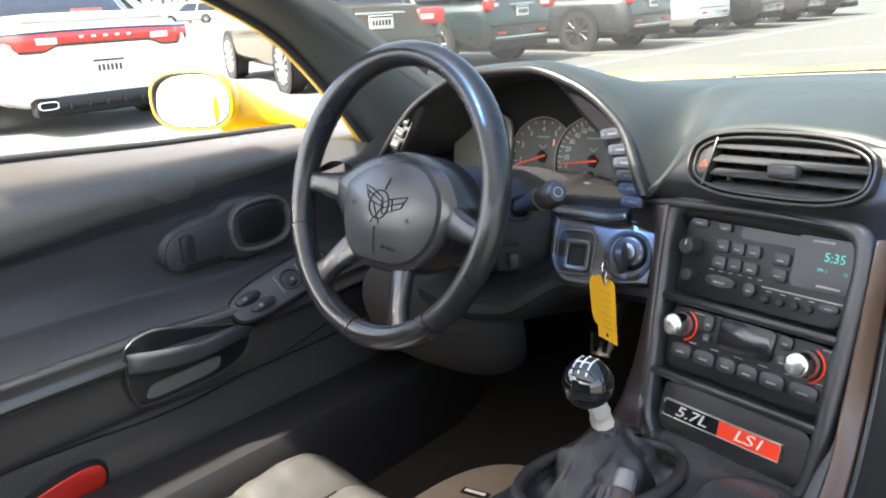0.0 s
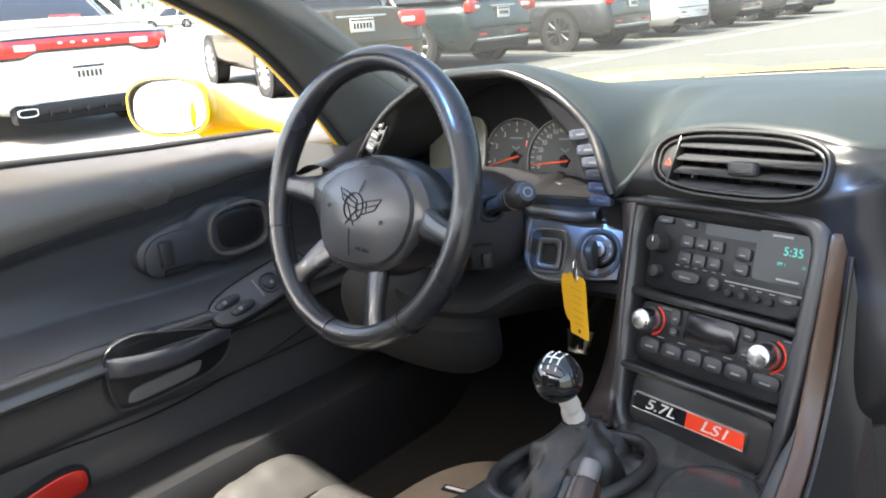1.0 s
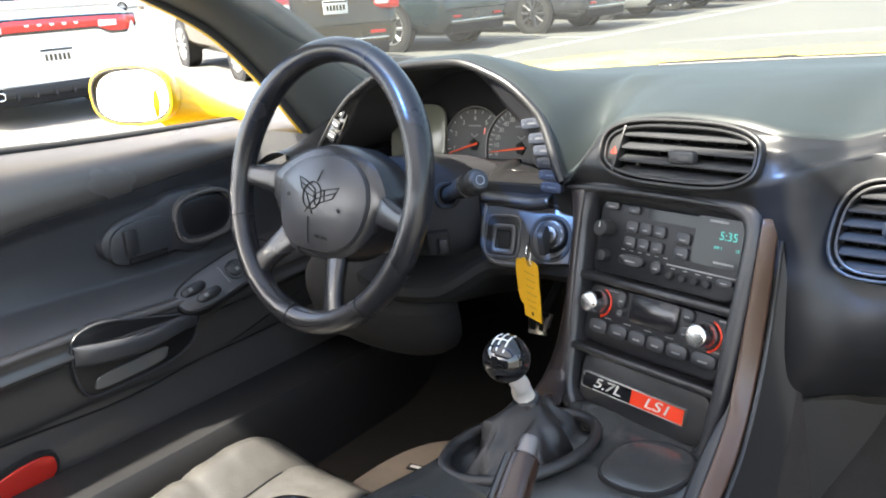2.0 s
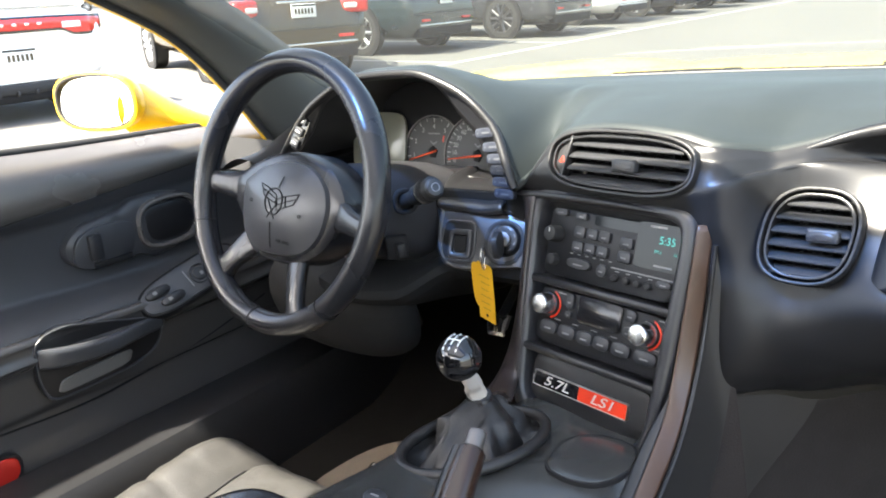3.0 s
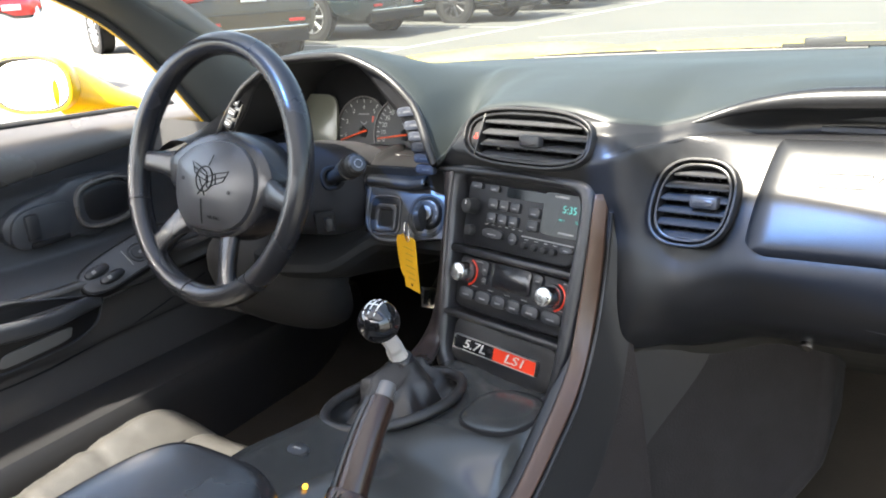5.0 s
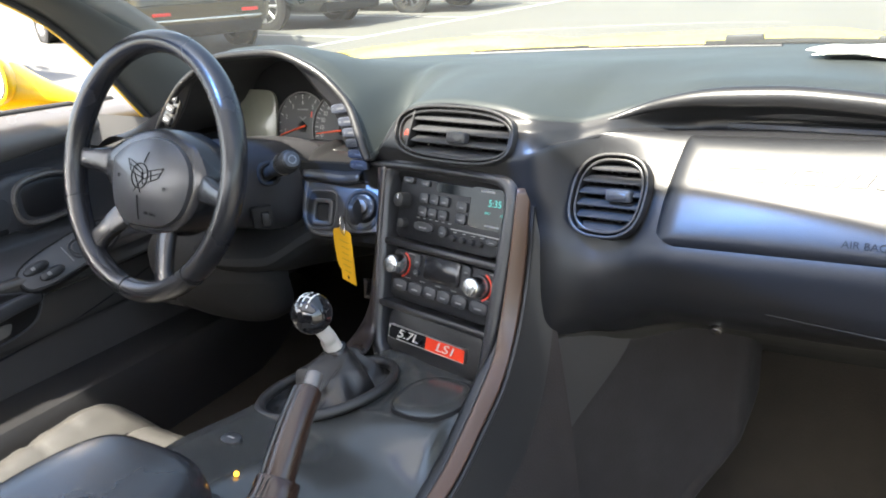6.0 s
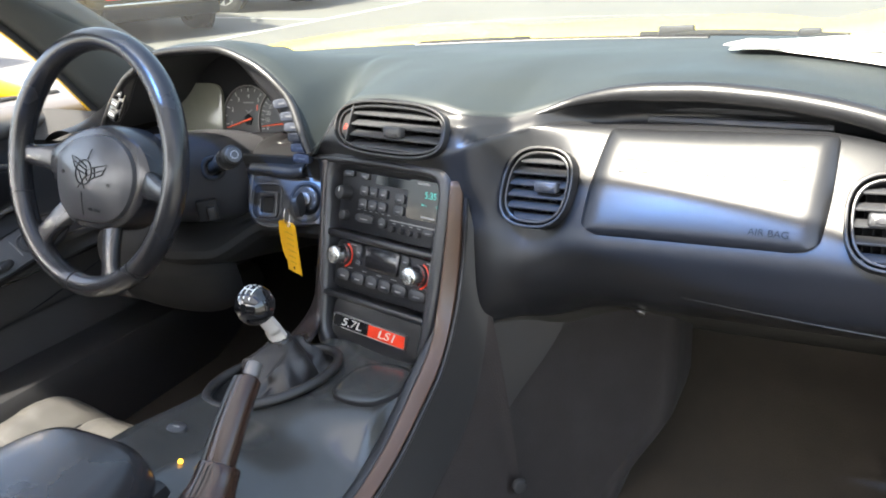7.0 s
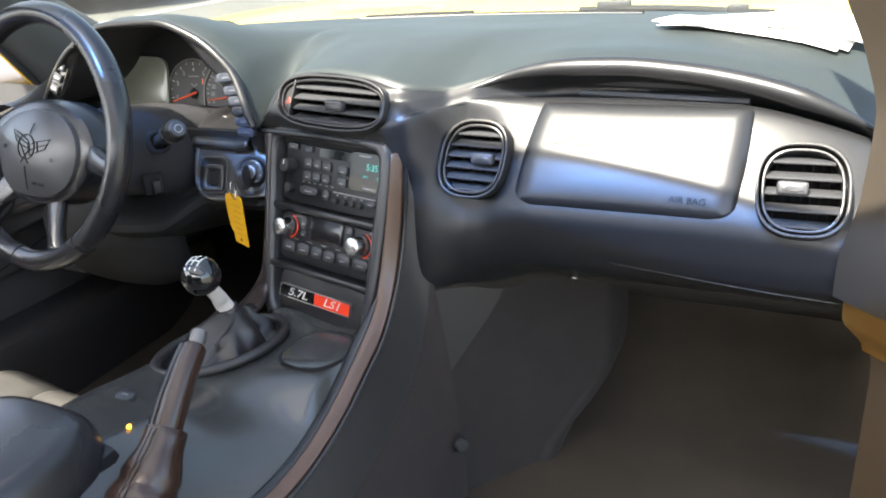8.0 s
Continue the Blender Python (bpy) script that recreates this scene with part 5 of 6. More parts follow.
for u, v in ((-0.0475, -0.014), (0.0536, -0.028)):
    part("horn_mark", ring(outline(0.006, 0.005, 2.4, 16), 0.0012, 0, 0.0006, facing(hubn(u, v), WM.to_3x3() @ Vector((0, 0, 1)))), BLACK, pad)
part("column_boot", cone(0.062, 0.055, 0.05, WM @ shift(0, -0.01, -0.085), 32), MATTE, wheel)


# ---- car body round the cabin ----
body = thing("car_floor", "black carpeted cabin floor with sill and bulkhead", "car interior", kind="structure")
# One carpet in two tones: the passenger half has light painted in.
for x0, x1, stuff in ((-0.80, 0.02, CARPET), (0.02, 0.80, LIT_CARPET)):
    part("floor_pan", sheet(lambda x, y: Vector((x, y, 0.255 + 0.55 * max(0.0, y - 0.42))), steps(x0, x1, 14), steps(-1.1, 0.95, 30)), stuff, body)
for sx in (-1, 1):
    part("kick_panel", box(0.02, 0.60, 0.60, shift(sx * 0.835, 0.66, 0.54) if sx < 0 else shift(0.83, 0.56, 0.57)), CARPET, body, smooth=False)
part("bulkhead", box(1.6, 0.03, 0.58, shift(0, 0.93, 0.51)), CARPET, body, smooth=False)
part("rear_wall", box(1.6, 0.04, 0.85, shift(0, -1.08, 0.60), 0.01), CARPET, body)
mat = thing("floor_mat", "floor mat in painted sunlit tan, with a pale label, in the driver's footwell", "floor mat")
part("carpet_top", plate(outline(0.36, 0.50, 3.0, 48), -0.006, 0.006, shift(-0.395, 0.060, 0.272), 0.003), MAT_SUN, mat)
lab = part("label", box(0.050, 0.016, 0.003, shift(-0.495, 0.185, 0.2795) @ pose(0, 0, 0, 0, 0, 10), 0.001), BLACK, mat)
part("label_bar", box(0.038, 0.006, 0.001, shift(-0.495, 0.185, 0.2815) @ pose(0, 0, 0, 0, 0, 10)), WHITE_INK, lab, smooth=False)
pedal = thing("pedal", "metal-faced pedal with two slots above the dark footwell", "pedal")
pm = facing((-0.395, 0.430, 0.475), (0.05, -1.0, 0.45))
part("pad", plate([(-0.016, -0.020), (0.016, -0.020), (0.024, 0.020), (-0.024, 0.020)], -0.006, 0.004, pm, 0.001), STEEL, pedal)
for x in (-0.008, 0.008):
    part("slot", box(0.009, 0.026, 0.003, pm @ shift(x, 0, 0.0035), 0.001), BLACK, pedal)
part("arm", tube([(-0.395, 0.44, 0.48), (-0.395, 0.56, 0.56), (-0.395, 0.66, 0.72)], 0.009, 10), MATTE, pedal)

# sill beside the seat
sill = thing("door_sill", "black plastic door sill trim beside the driver's seat", "sill", kind="structure")
part("cover", sheet(lambda y, w: Vector((-0.70 - 0.12 * w, y, 0.255 + 0.14 * math.sin(min(w * 3.0, 1.0) * 1.57) - 0.01 * y + 0.02 * w)), steps(-0.9, 0.60, 30), [i / 16 for i in range(17)]), SOFT, sill)

# ---- driver's door ----
ddoor = thing("driver_door", "closed black vinyl driver's door panel with armrest and grab handle", "door panel")
BELT = [(-0.9, 0.928), (-0.281, 0.901), (-0.038, 0.885), (0.239, 0.873), (0.45, 0.862)]


DOOR_ARM = [(-0.9, 0.605), (-0.2, 0.602), (0.0, 0.592), (0.14, 0.592), (0.40, 0.600)]
DOOR_FOLD = [(-0.9, 0.46), (-0.316, 0.58), (-0.148, 0.66), (0.181, 0.79), (0.40, 0.84)]


def door_x(y, z):
    """The panel's depth: a hollow above the armrest, a rolled top edge."""
    arm = curve(DOOR_ARM, y)
    k = z - arm
    if k > 0:
        t = k / max(curve(BELT, y) - arm, 0.01)
        fold = curve(DOOR_FOLD, y)
        if t > fold:
            t = 0.66 + (t - fold) * 0.34 / (1 - fold)
        elif t > 0.3:
            t = 0.3 + (t - 0.3) * 0.36 / (fold - 0.3)
        hollow = curve([(0, 0.0045), (0.03, 0.0035), (0.052, 0.0), (0.066, 0.002), (0.085, 0.009), (0.125, 0.026), (0.16, 0.044), (0.22, 0.070), (0.40, 0.079), (0.56, 0.078), (0.64, 0.060), (0.70, 0.045), (0.75, 0.040), (0.82, 0.043), (0.89, 0.053), (0.95, 0.069), (1.0, 0.088)], t)
        return -0.804 - hollow
    t = -k
    low = curve([(0, 0.0045), (0.005, 0.0025), (0.012, -0.001), (0.017, 0.003), (0.026, 0.012), (0.040, 0.019), (0.060, 0.024), (0.10, 0.032), (0.115, 0.042), (0.16, 0.034), (0.25, 0.02), (0.34, -0.01)], t)
    return -0.804 - low


def door_strip(low, high):
    """A band of the panel between two heights that change along the door."""
    def f(y, v):
        z = low(y) + (high(y) - low(y)) * v
        return Vector((door_x(y, z), y, z))
    return f


def ridge_z(y):
    return curve(DOOR_ARM, y) + 0.024


def fold_z(y):
    return curve(DOOR_ARM, y) + curve(DOOR_FOLD, y) * (curve(BELT, y) - curve(DOOR_ARM, y))


door_ys = steps(-0.90, 0.42, 110)
solid(part("lower_panel", sheet(door_strip(lambda y: 0.26, ridge_z), door_ys, [i / 110 for i in range(111)]), DOOR_VINYL_DIM, ddoor, "lower panel with the moulded armrest, vinyl darkened for shade"), 0.003, 0.0)
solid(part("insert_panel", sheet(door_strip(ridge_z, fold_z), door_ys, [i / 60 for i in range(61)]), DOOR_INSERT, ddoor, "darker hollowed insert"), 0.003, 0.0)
solid(part("top_bolster", sheet(door_strip(fold_z, lambda y: curve(BELT, y)), door_ys, [i / 40 for i in range(41)]), DOOR_VINYL, ddoor, "rolled top bolster, vinyl paled where light falls"), 0.003, 0.0)
part("belt_seal", tube([(-0.893, y, curve(BELT, y) - 0.001) for y in steps(-0.9, 0.30, 30)], 0.008, 10), RUBBER, ddoor)
crease = [(door_x(y, z) + 0.001, y, z) for y, z in ((-0.9, 0.49), (-0.389, 0.490), (-0.143, 0.474), (0.0, 0.482), (0.117, 0.500), (0.25, 0.535))]
part("lower_seam", tube(spline(crease, 40), 0.0022, 6), BLACK, ddoor)


def on_door(y, z, lift=0.0):
    return facing((door_x(y, z) + lift, y, z), (1.0, 0.0, -0.05))


hm = on_door(0.035, 0.722, 0.014)
hl = []
for k in range(56):
    a = 2 * math.pi * k / 56
    c, s = math.cos(a), math.sin(a)
    hh = 0.052 if c > 0 else 0.040
    hl.append((math.copysign(abs(c) ** 0.75, c) * 0.128, math.copysign(abs(s) ** 0.85, s) * hh + 0.020 * c * 0.2))
part("handle_bezel", plate([(x * 1.02, y * 1.12) for x, y in hl], -0.03, 0.004, hm, 0.014, dome=0.005), DOOR_INSERT, ddoor, "raised oval handle surround")
part("handle_well", plate(outline(0.112, 0.070, 2.8, 40, -0.062, -0.006, lean=0.2), -0.01, 0.0095, hm, 0.004), DOOR_INSERT, ddoor)
part("lever_rim", ring(outline(0.128, 0.094, 2.8, 44, 0.062, 0.004), 0.009, -0.012, 0.014, hm, rnd=0.0045), DOOR_VINYL, ddoor)
part("lever", plate(outline(0.104, 0.066, 2.8, 40, 0.062, 0.004), -0.012, 0.008, hm, 0.003, dome=0.005), SATIN, ddoor, "glossy door release lever")
part("lock_slider", box(0.024, 0.046, 0.014, hm @ shift(-0.082, -0.004, 0.010), 0.005), BUTTON, ddoor)
part("lock_slot", box(0.070, 0.010, 0.006, hm @ shift(-0.055, -0.036, 0.009), 0.002), BLACK, ddoor)

SM = axes((-0.804, 0.082, 0.627), (0.0, 0.977, 0.213), (-0.60, -0.17, 0.78), (0.798, -0.128, 0.586))
sp = part("switch_panel", plate(outline(0.205, 0.060, 3.0, 52), -0.030, 0.002, SM, 0.002), SWITCH_GREY, ddoor, "satin grey oval panel with window and mirror switches")
part("panel_gap", ring(outline(0.213, 0.068, 3.0, 52), 0.004, -0.030, 0.0006, SM), BLACK, sp)
for x, y in ((-0.066, 0.010), (-0.050, -0.012)):
    part("window_switch", plate(outline(0.048, 0.019, 2.4, 28), 0.0005, 0.0075, SM @ shift(x, y, 0.0) @ pose(0, 0, 0, 0, 0, -4), 0.004, dome=0.003), BUTTON, sp)
    part("marking", box(0.007, 0.006, 0.0004, SM @ shift(x - 0.008, y, 0.0106)), GREY_INK, sp, smooth=False)
for x in (-0.006, 0.042):
    part("divider", box(0.0022, 0.034, 0.0012, SM @ shift(x, 0.002, 0.0022), 0.0004), GREY_INK, sp, smooth=False)
part("mirror_pad", ring(outline(0.040, 0.038, 2.2, 36, 0.018, 0.0), 0.0040, 0.0, 0.0045, SM, rnd=0.0018), BUTTON, sp)
part("mirror_knob", cone(0.0140, 0.0125, 0.004, SM @ shift(0.018, 0, 0.001), 28, bevel=0.002), BUTTON, sp)
part("marking", box(0.006, 0.006, 0.0004, SM @ shift(0.020, -0.002, 0.0054)), GREY_INK, sp, smooth=False)
part("lock_switch", plate(outline(0.026, 0.038, 4, 28), 0.0, 0.0060, SM @ shift(0.067, 0.002, 0.0), 0.003, dome=0.002), BUTTON, sp)

PM = axes((-0.810, -0.100, 0.556), (0, 0.997, -0.06), (0.10, 0.06, 0.993), (0.995, 0.0, -0.10))
PULL = [(-0.100, 0.052), (-0.104, 0.010), (-0.096, -0.030), (-0.078, -0.046), (-0.020, -0.044), (0.050, -0.036), (0.092, -0.018), (0.106, 0.010), (0.108, 0.030), (0.060, 0.042), (0.0, 0.056), (-0.060, 0.066)]
pull_line = [(p.x, p.y) for p in spline([(x, y, 0) for x, y in PULL[-1:] + PULL + PULL[:2]], 113)[8:104]]
part("pull_well", plate(pull_line, -0.014, 0.0015, PM, 0.002), SATIN, ddoor, "dark recess behind the grab handle")
part("pull_rim", ring([(x * 1.03, y * 1.05) for x, y in pull_line], 0.004, -0.014, 0.0040, PM, rnd=0.0016), DOOR_INSERT, ddoor)
bar = bmesh.new()
bar_line = spline([(-0.104, 0.028, -0.002), (-0.080, 0.026, 0.010), (-0.040, 0.023, 0.017), (0.010, 0.022, 0.018), (0.060, 0.026, 0.012), (0.106, 0.024, 0.0)], 24)
loops = []
for i, p in enumerate(bar_line):
    t = i / 23
    h = 0.018 - 0.006 * t
    loops.append([bar.verts.new(PM @ (p + Vector((0, y, z)))) for y, z in outline(h * 2, 0.017, 3.0, 20)])
for a, b in zip(loops, loops[1:]):
    for k in range(20):
        bar.faces.new((a[k], a[(k + 1) % 20], b[(k + 1) % 20], b[k]))
bar.faces.new(loops[0])
bar.faces.new(loops[-1])
part("grab_bar", bar, DOOR_INSERT, ddoor, "padded grab bar across the recess")
part("pull_plate", plate(outline(0.125, 0.024, 4.5, 36, -0.016, -0.021, lean=0.45), -0.002, 0.0050, PM @ pose(0, 0, 0, 0, 0, 5), 0.002), material("grey plastic", (0.13, 0.127, 0.12), 0.4), ddoor, "pale grey insert")
rf = on_door(-0.340, 0.418, 0.006)
part("red_reflector", plate(outline(0.170, 0.060, 2.6, 40, lean=0.2), -0.008, 0.006, rf @ pose(0, 0, 0, 0, 0, 12), 0.004), RED, ddoor, "red safety reflector")
part("reflector_rim", ring(outline(0.180, 0.070, 2.6, 40, lean=0.2), 0.006, -0.008, 0.004, rf @ pose(0, 0, 0, 0, 0, 12)), SATIN, ddoor)
part("corner_trim", sheet(lambda u, w: Vector((-0.862 + 0.15 * u, 0.20 + 0.10 * u + 0.03 * w, 0.80 + 0.085 * w - 0.03 * u)), [i / 16 for i in range(11)], [i / 9 for i in range(7)]), SOFT, ddoor)

rng = random.Random(4)
for i in range(14):
    y, z = rng.uniform(-0.278, -0.205), rng.uniform(0.823, 0.846)
    dy, dz = rng.uniform(-0.012, 0.012), rng.uniform(-0.006, 0.006)
    part("scuff_mark", tube([(door_x(y + dy * k, z + dz * k) + 0.0004, y + dy * k, z + dz * k) for k in (0, 0.3, 0.6, 1)], [0.0003, 0.0008, 0.0007, 0.0002], 5, flat=0.5), SCUFF, ddoor, "pale scratch in the vinyl" if i == 0 else "")

# ---- windscreen pillars ----
pillar = thing("windscreen_pillar", "dark trim of the raked windscreen pillar with yellow paint outside", "pillar", kind="structure")
PL = spline([(-0.80, 0.34, 0.80), (-0.80, 0.285, 0.875), (-0.80, 0.243, 0.93), (-0.80, 0.152, 1.026), (-0.80, 0.044, 1.091), (-0.78, -0.15, 1.17), (-0.72, -0.35, 1.20)], 40)
PR = spline([(-0.73, 0.58, 0.84), (-0.74, 0.51, 0.885), (-0.74, 0.44, 0.927), (-0.74, 0.333, 1.001), (-0.74, 0.218, 1.08), (-0.72, 0.02, 1.18), (-0.68, -0.35, 1.23)], 40)
solid(part("inner_trim", sheet(lambda i, w: PL[int(i)].lerp(PR[int(i)], w) + Vector((0.035 * math.sin(math.pi * w), -0.02 * math.sin(math.pi * w), 0)), range(40), [i / 8 for i in range(9)]), PILLAR, pillar), 0.012)
part("painted_edge", tube([p + Vector((-0.020, 0.006, 0.004)) for p in PL], 0.014, 10), YELLOW, pillar, "yellow painted pillar edge")
part("door_rubber", tube([p + Vector((-0.006, -0.004, 0)) for p in PL], 0.007, 8), RUBBER, pillar)
foot = sheet(lambda y, w: Vector((-0.80 + 0.13 * w, y, 0.80 + 0.10 * w * (1 - w) + 0.09 * smoothstep(0.2, 0.5, y))), steps(0.18, 0.62, 16), [i / 8 for i in range(9)])
part("foot_trim", foot, SOFT, pillar)

pillar_r = thing("windscreen_pillar", "brown-black trim of the passenger door opening over yellow paint", "pillar", kind="structure")


def jamb(z, w):
    x = curve([(0.58, 0.640), (0.613, 0.634), (0.640, 0.612), (0.706, 0.611), (0.783, 0.624), (0.864, 0.627), (0.923, 0.612), (0.974, 0.590), (1.10, 0.54)], z)
    y = 0.115 - 0.10 * math.sin(min(w * 2.2, 1.57)) + 0.03 * w
    return Vector((x + 0.20 * w, y, z))


part("inner_trim", sheet(jamb, steps(0.672, 1.10, 40), [i / 14 for i in range(15)]), JAMB_TRIM, pillar_r)
part("painted_jamb", sheet(lambda z, w: jamb(z, w) + Vector((0.012, 0.012, 0)), steps(0.605, 0.690, 10), [i / 14 for i in range(15)]), JAMB_SHADE, pillar_r, "yellow jamb paint, its shade put in as amber")
part("kick_trim", sheet(lambda z, w: jamb(z, w) + Vector((0.020, 0.016, 0)), steps(0.26, 0.612, 16), [i / 14 for i in range(15)]), KICK_SHADE, pillar_r)

# ---- roof ----
# Out of view; tint inferred from blue reflections, outline set to shape sunlight.
roof = thing("car_roof", "unseen blue-tinted roof in a black frame, shaped to steer the sun", "roof", kind="structure")
HEADER = -0.145


def roof_point(x, w):
    # Driver's half widened, then cut in, to aim sun at the seat.
    x *= 1.20 - 0.48 * smoothstep(0.575, 0.62, w) if x < 0 else 1.0
    # Front edge slanted so its shadow line lands right on the dashboard.
    return Vector((x, HEADER + 0.02 - (0.10 * x + 0.10 * x * x) * (1 - w) - 0.74 * w, 1.205 - 0.03 * (x / 0.75) ** 2 + 0.02 * math.sin(math.pi * w) - 0.02 * w))


for x0, x1 in ((-0.70, -0.21), (0.0, 0.70)):
    part("tinted_panel", sheet(roof_point, steps(x0, x1, 14), steps(0.0, 0.14, 7)), ROOF_TINT, roof, "blue-tinted clear roof panel")
# Added translucent parts: they stop direct sun and fill the cabin softly.
part("sun_break_band", sheet(roof_point, steps(-0.21, 0.0, 8), steps(0.0, 0.14, 7)), ROOF_FILL, roof, "added band that keeps direct sun off the radio")
part("fill_panel", sheet(roof_point, steps(-0.70, 0.70, 24), steps(0.14, 0.80, 34)), ROOF_FILL, roof, "unseen translucent roof part added as soft fill light")
# Opaque strip added above the view to block sun.
solid(part("rear_panel", sheet(roof_point, steps(-0.70, 0.70, 24), steps(0.80, 1.0, 5)), MATTE, roof, "unseen black roof edge that blocks the sun"), 0.012)
for sx in (-1, 1):
    part("side_rail", tube([roof_point(sx * 0.730, w) for w in steps(0, 1, 40)], 0.042, 10), MATTE, roof)
part("rear_hoop", tube([roof_point(x, 1.0) + Vector((0, -0.02, 0)) for x in steps(-0.75, 0.75, 16)], 0.05, 10), MATTE, roof)
part("header_rail", tube([roof_point(x, 0) + Vector((0, -0.01, 0.012)) for x in steps(-0.75, 0.75, 24)], 0.006, 10), MATTE, roof)

# ---- windscreen, bonnet, wiper ----
screen = sheet(lambda x, w: Vector((x * (1 - 0.12 * w), glass_base(x) + 0.012 + (-0.10 - glass_base(x) - 0.10 * (x / 0.7) ** 2) * w, 0.888 + 0.31 * w + 0.04 * math.sin(math.pi * w))), steps(-0.76, 0.76, 30), [i / 12 for i in range(13)])
pane = part("windscreen", screen, SCREEN, label="raked windscreen over the dashboard, tinted to dim the outside", category="windscreen", kind="structure")
pane.visible_shadow = False
part("cowl", sheet(lambda x, w: Vector((x, glass_base(x) + 0.005 + 0.10 * w, 0.876 - 0.006 * math.sin(3 * w))), steps(-0.80, 0.80, 40), [i / 5 for i in range(6)]), RUBBER, label="black cowl panel at the windscreen's foot", category="cowl", kind="structure")


def bonnet(x, w):
    y = glass_base(x) + 0.07 + w * (1.58 - 0.25 * (x / 0.9) ** 2)
    z = 0.882 - 0.067 * max(0.0, y - 0.79) ** 2
    z += 0.010 * math.exp(-(((abs(x) - 0.64) / 0.13) ** 2)) - 0.020 * math.exp(-(((abs(x) - 0.43) / 0.10) ** 2)) * smoothstep(0.1, 0.4, w) - 0.08 * smoothstep(0.82, 0.95, abs(x))
    return Vector((x, y, z))


hood = thing("car_bonnet", "glossy yellow car bonnet beyond the windscreen", "bonnet")
part("panel", sheet(bonnet, steps(-0.93, 0.93, 80), [i / 40 for i in range(41)]), BONNET, hood)
for sx in (-1, 1):
    part("wing_side", sheet(lambda u, w: bonnet(sx * 0.93, u) + Vector((sx * 0.03 * math.sin(1.57 * w), 0, -0.45 * w)), [i / 20 for i in range(21)], [i / 8 for i in range(9)]), YELLOW, hood)
wip = thing("wiper", "black windscreen wiper resting on the cowl", "wiper")
wp = spline([(0.16, 0.742, 0.893), (0.26, 0.728, 0.894), (0.36, 0.695, 0.895), (0.50, 0.625, 0.894)], 30)
part("blade", tube([p + Vector((0, 0, 0.002)) for p in wp], 0.0058, 8), RUBBER, wip)
part("arm", tube([p + Vector((0, 0.010, 0.005)) for p in wp[4:]], 0.0035, 8, flat=0.6), SWITCH_GREY, wip)
part("clip", box(0.062, 0.016, 0.018, shift(0.225, 0.736, 0.902), 0.004), SWITCH_GREY, wip)
part("clip", box(0.034, 0.014, 0.016, shift(0.445, 0.655, 0.901), 0.004), SWITCH_GREY, wip)
tip = thing("wiper", "tip of the driver's wiper resting on the cowl", "wiper")
part("blade", tube(spline([(-0.30, 0.740, 0.892), (-0.16, 0.750, 0.894), (-0.07, 0.752, 0.893)], 12), 0.0035, 8), RUBBER, tip)
part("end_cap", box(0.030, 0.010, 0.008, shift(-0.075, 0.752, 0.894), 0.002), RUBBER, tip)

sheets = thing("paper_sheet", "sunlit white paper sheets lying on the dashboard", "paper")


def leaf(dx, dz, turn):
    def f(u, w):
        a = radians(turn)
        x, y = 0.240 * (u - 0.5), 0.078 * (w - 0.5)
        X, Y = 0.495 + dx + x * math.cos(a) - y * math.sin(a), 0.386 + x * math.sin(a) + y * math.cos(a)
        return Vector((X, Y, max(dash_height(X, Y), 0.88) + 0.006 + dz + 0.004 * math.sin(3 * u + dz * 900)))
    return f


for dx, dz, turn in ((0, 0, -14), (-0.008, 0.003, -18), (0.012, 0.006, -10)):
    solid(part("sheet", sheet(leaf(dx, dz, turn), [i / 12 for i in range(13)], [i / 10 for i in range(11)]), PAPER, sheets), 0.0006)
dline = [Vector((x, glass_base(x) - 0.055, dash_height(x, glass_base(x) - 0.055) + 0.0015)) for x in steps(-0.25, 0.30, 30)]
part("defroster_edge", tube(dline, 0.0010, 6), STEEL, dash, "thin pale edge of the defroster slot")
part("defroster_slot", tube([p + Vector((0, 0.010, -0.001)) for p in dline], 0.005, 6, flat=0.4), BLACK, dash)

# ---- driver's seat ----
seat = thing("driver_seat", "black leather driver's seat, its cushion lit by the sun", "car seat")


def cushion(u, y):
    """u from the left bolster to the right one."""
    x = -0.665 + 0.47 * u
    bol = math.exp(-(((u - 0.13) / 0.11) ** 2)) + math.exp(-(((u - 0.87) / 0.11) ** 2))
    front = smoothstep(0.02, -0.09, y)
    edge = smoothstep(0.0, 0.06, u) * smoothstep(1.0, 0.94, u)
    nose = math.sqrt(max(0.0, 1 - max(0.0, (y + 0.055) / 0.085) ** 2)) if y > -0.055 else 1.0
    z = 0.370 + 0.040 * bol * (0.4 + 0.6 * front) + 0.03 * smoothstep(-0.5, 0.0, y)
    z -= 0.006 * math.exp(-(((u - 0.27) / 0.015) ** 2)) + 0.006 * math.exp(-(((u - 0.73) / 0.015) ** 2))
    z -= 0.004 * math.exp(-(((y + 0.17) / 0.008) ** 2)) + 0.004 * math.exp(-(((y + 0.28) / 0.008) ** 2))
    z += 0.0016 * noise.noise(Vector((x * 25, y * 40, 0))) + 0.0018 * abs(noise.noise(Vector((x * 18 + y * 9, y * 55, 3)))) + 0.0015 * noise.noise(Vector((x * 90, y * 60, 5)))
    return Vector((x, y, 0.27 + (z - 0.27) * (0.25 + 0.75 * edge) * (0.15 + 0.85 * nose)))


part("cushion", sheet(cushion, [i / 70 for i in range(71)], steps(-0.62, 0.0295, 80)), SEAT_DARK, seat)
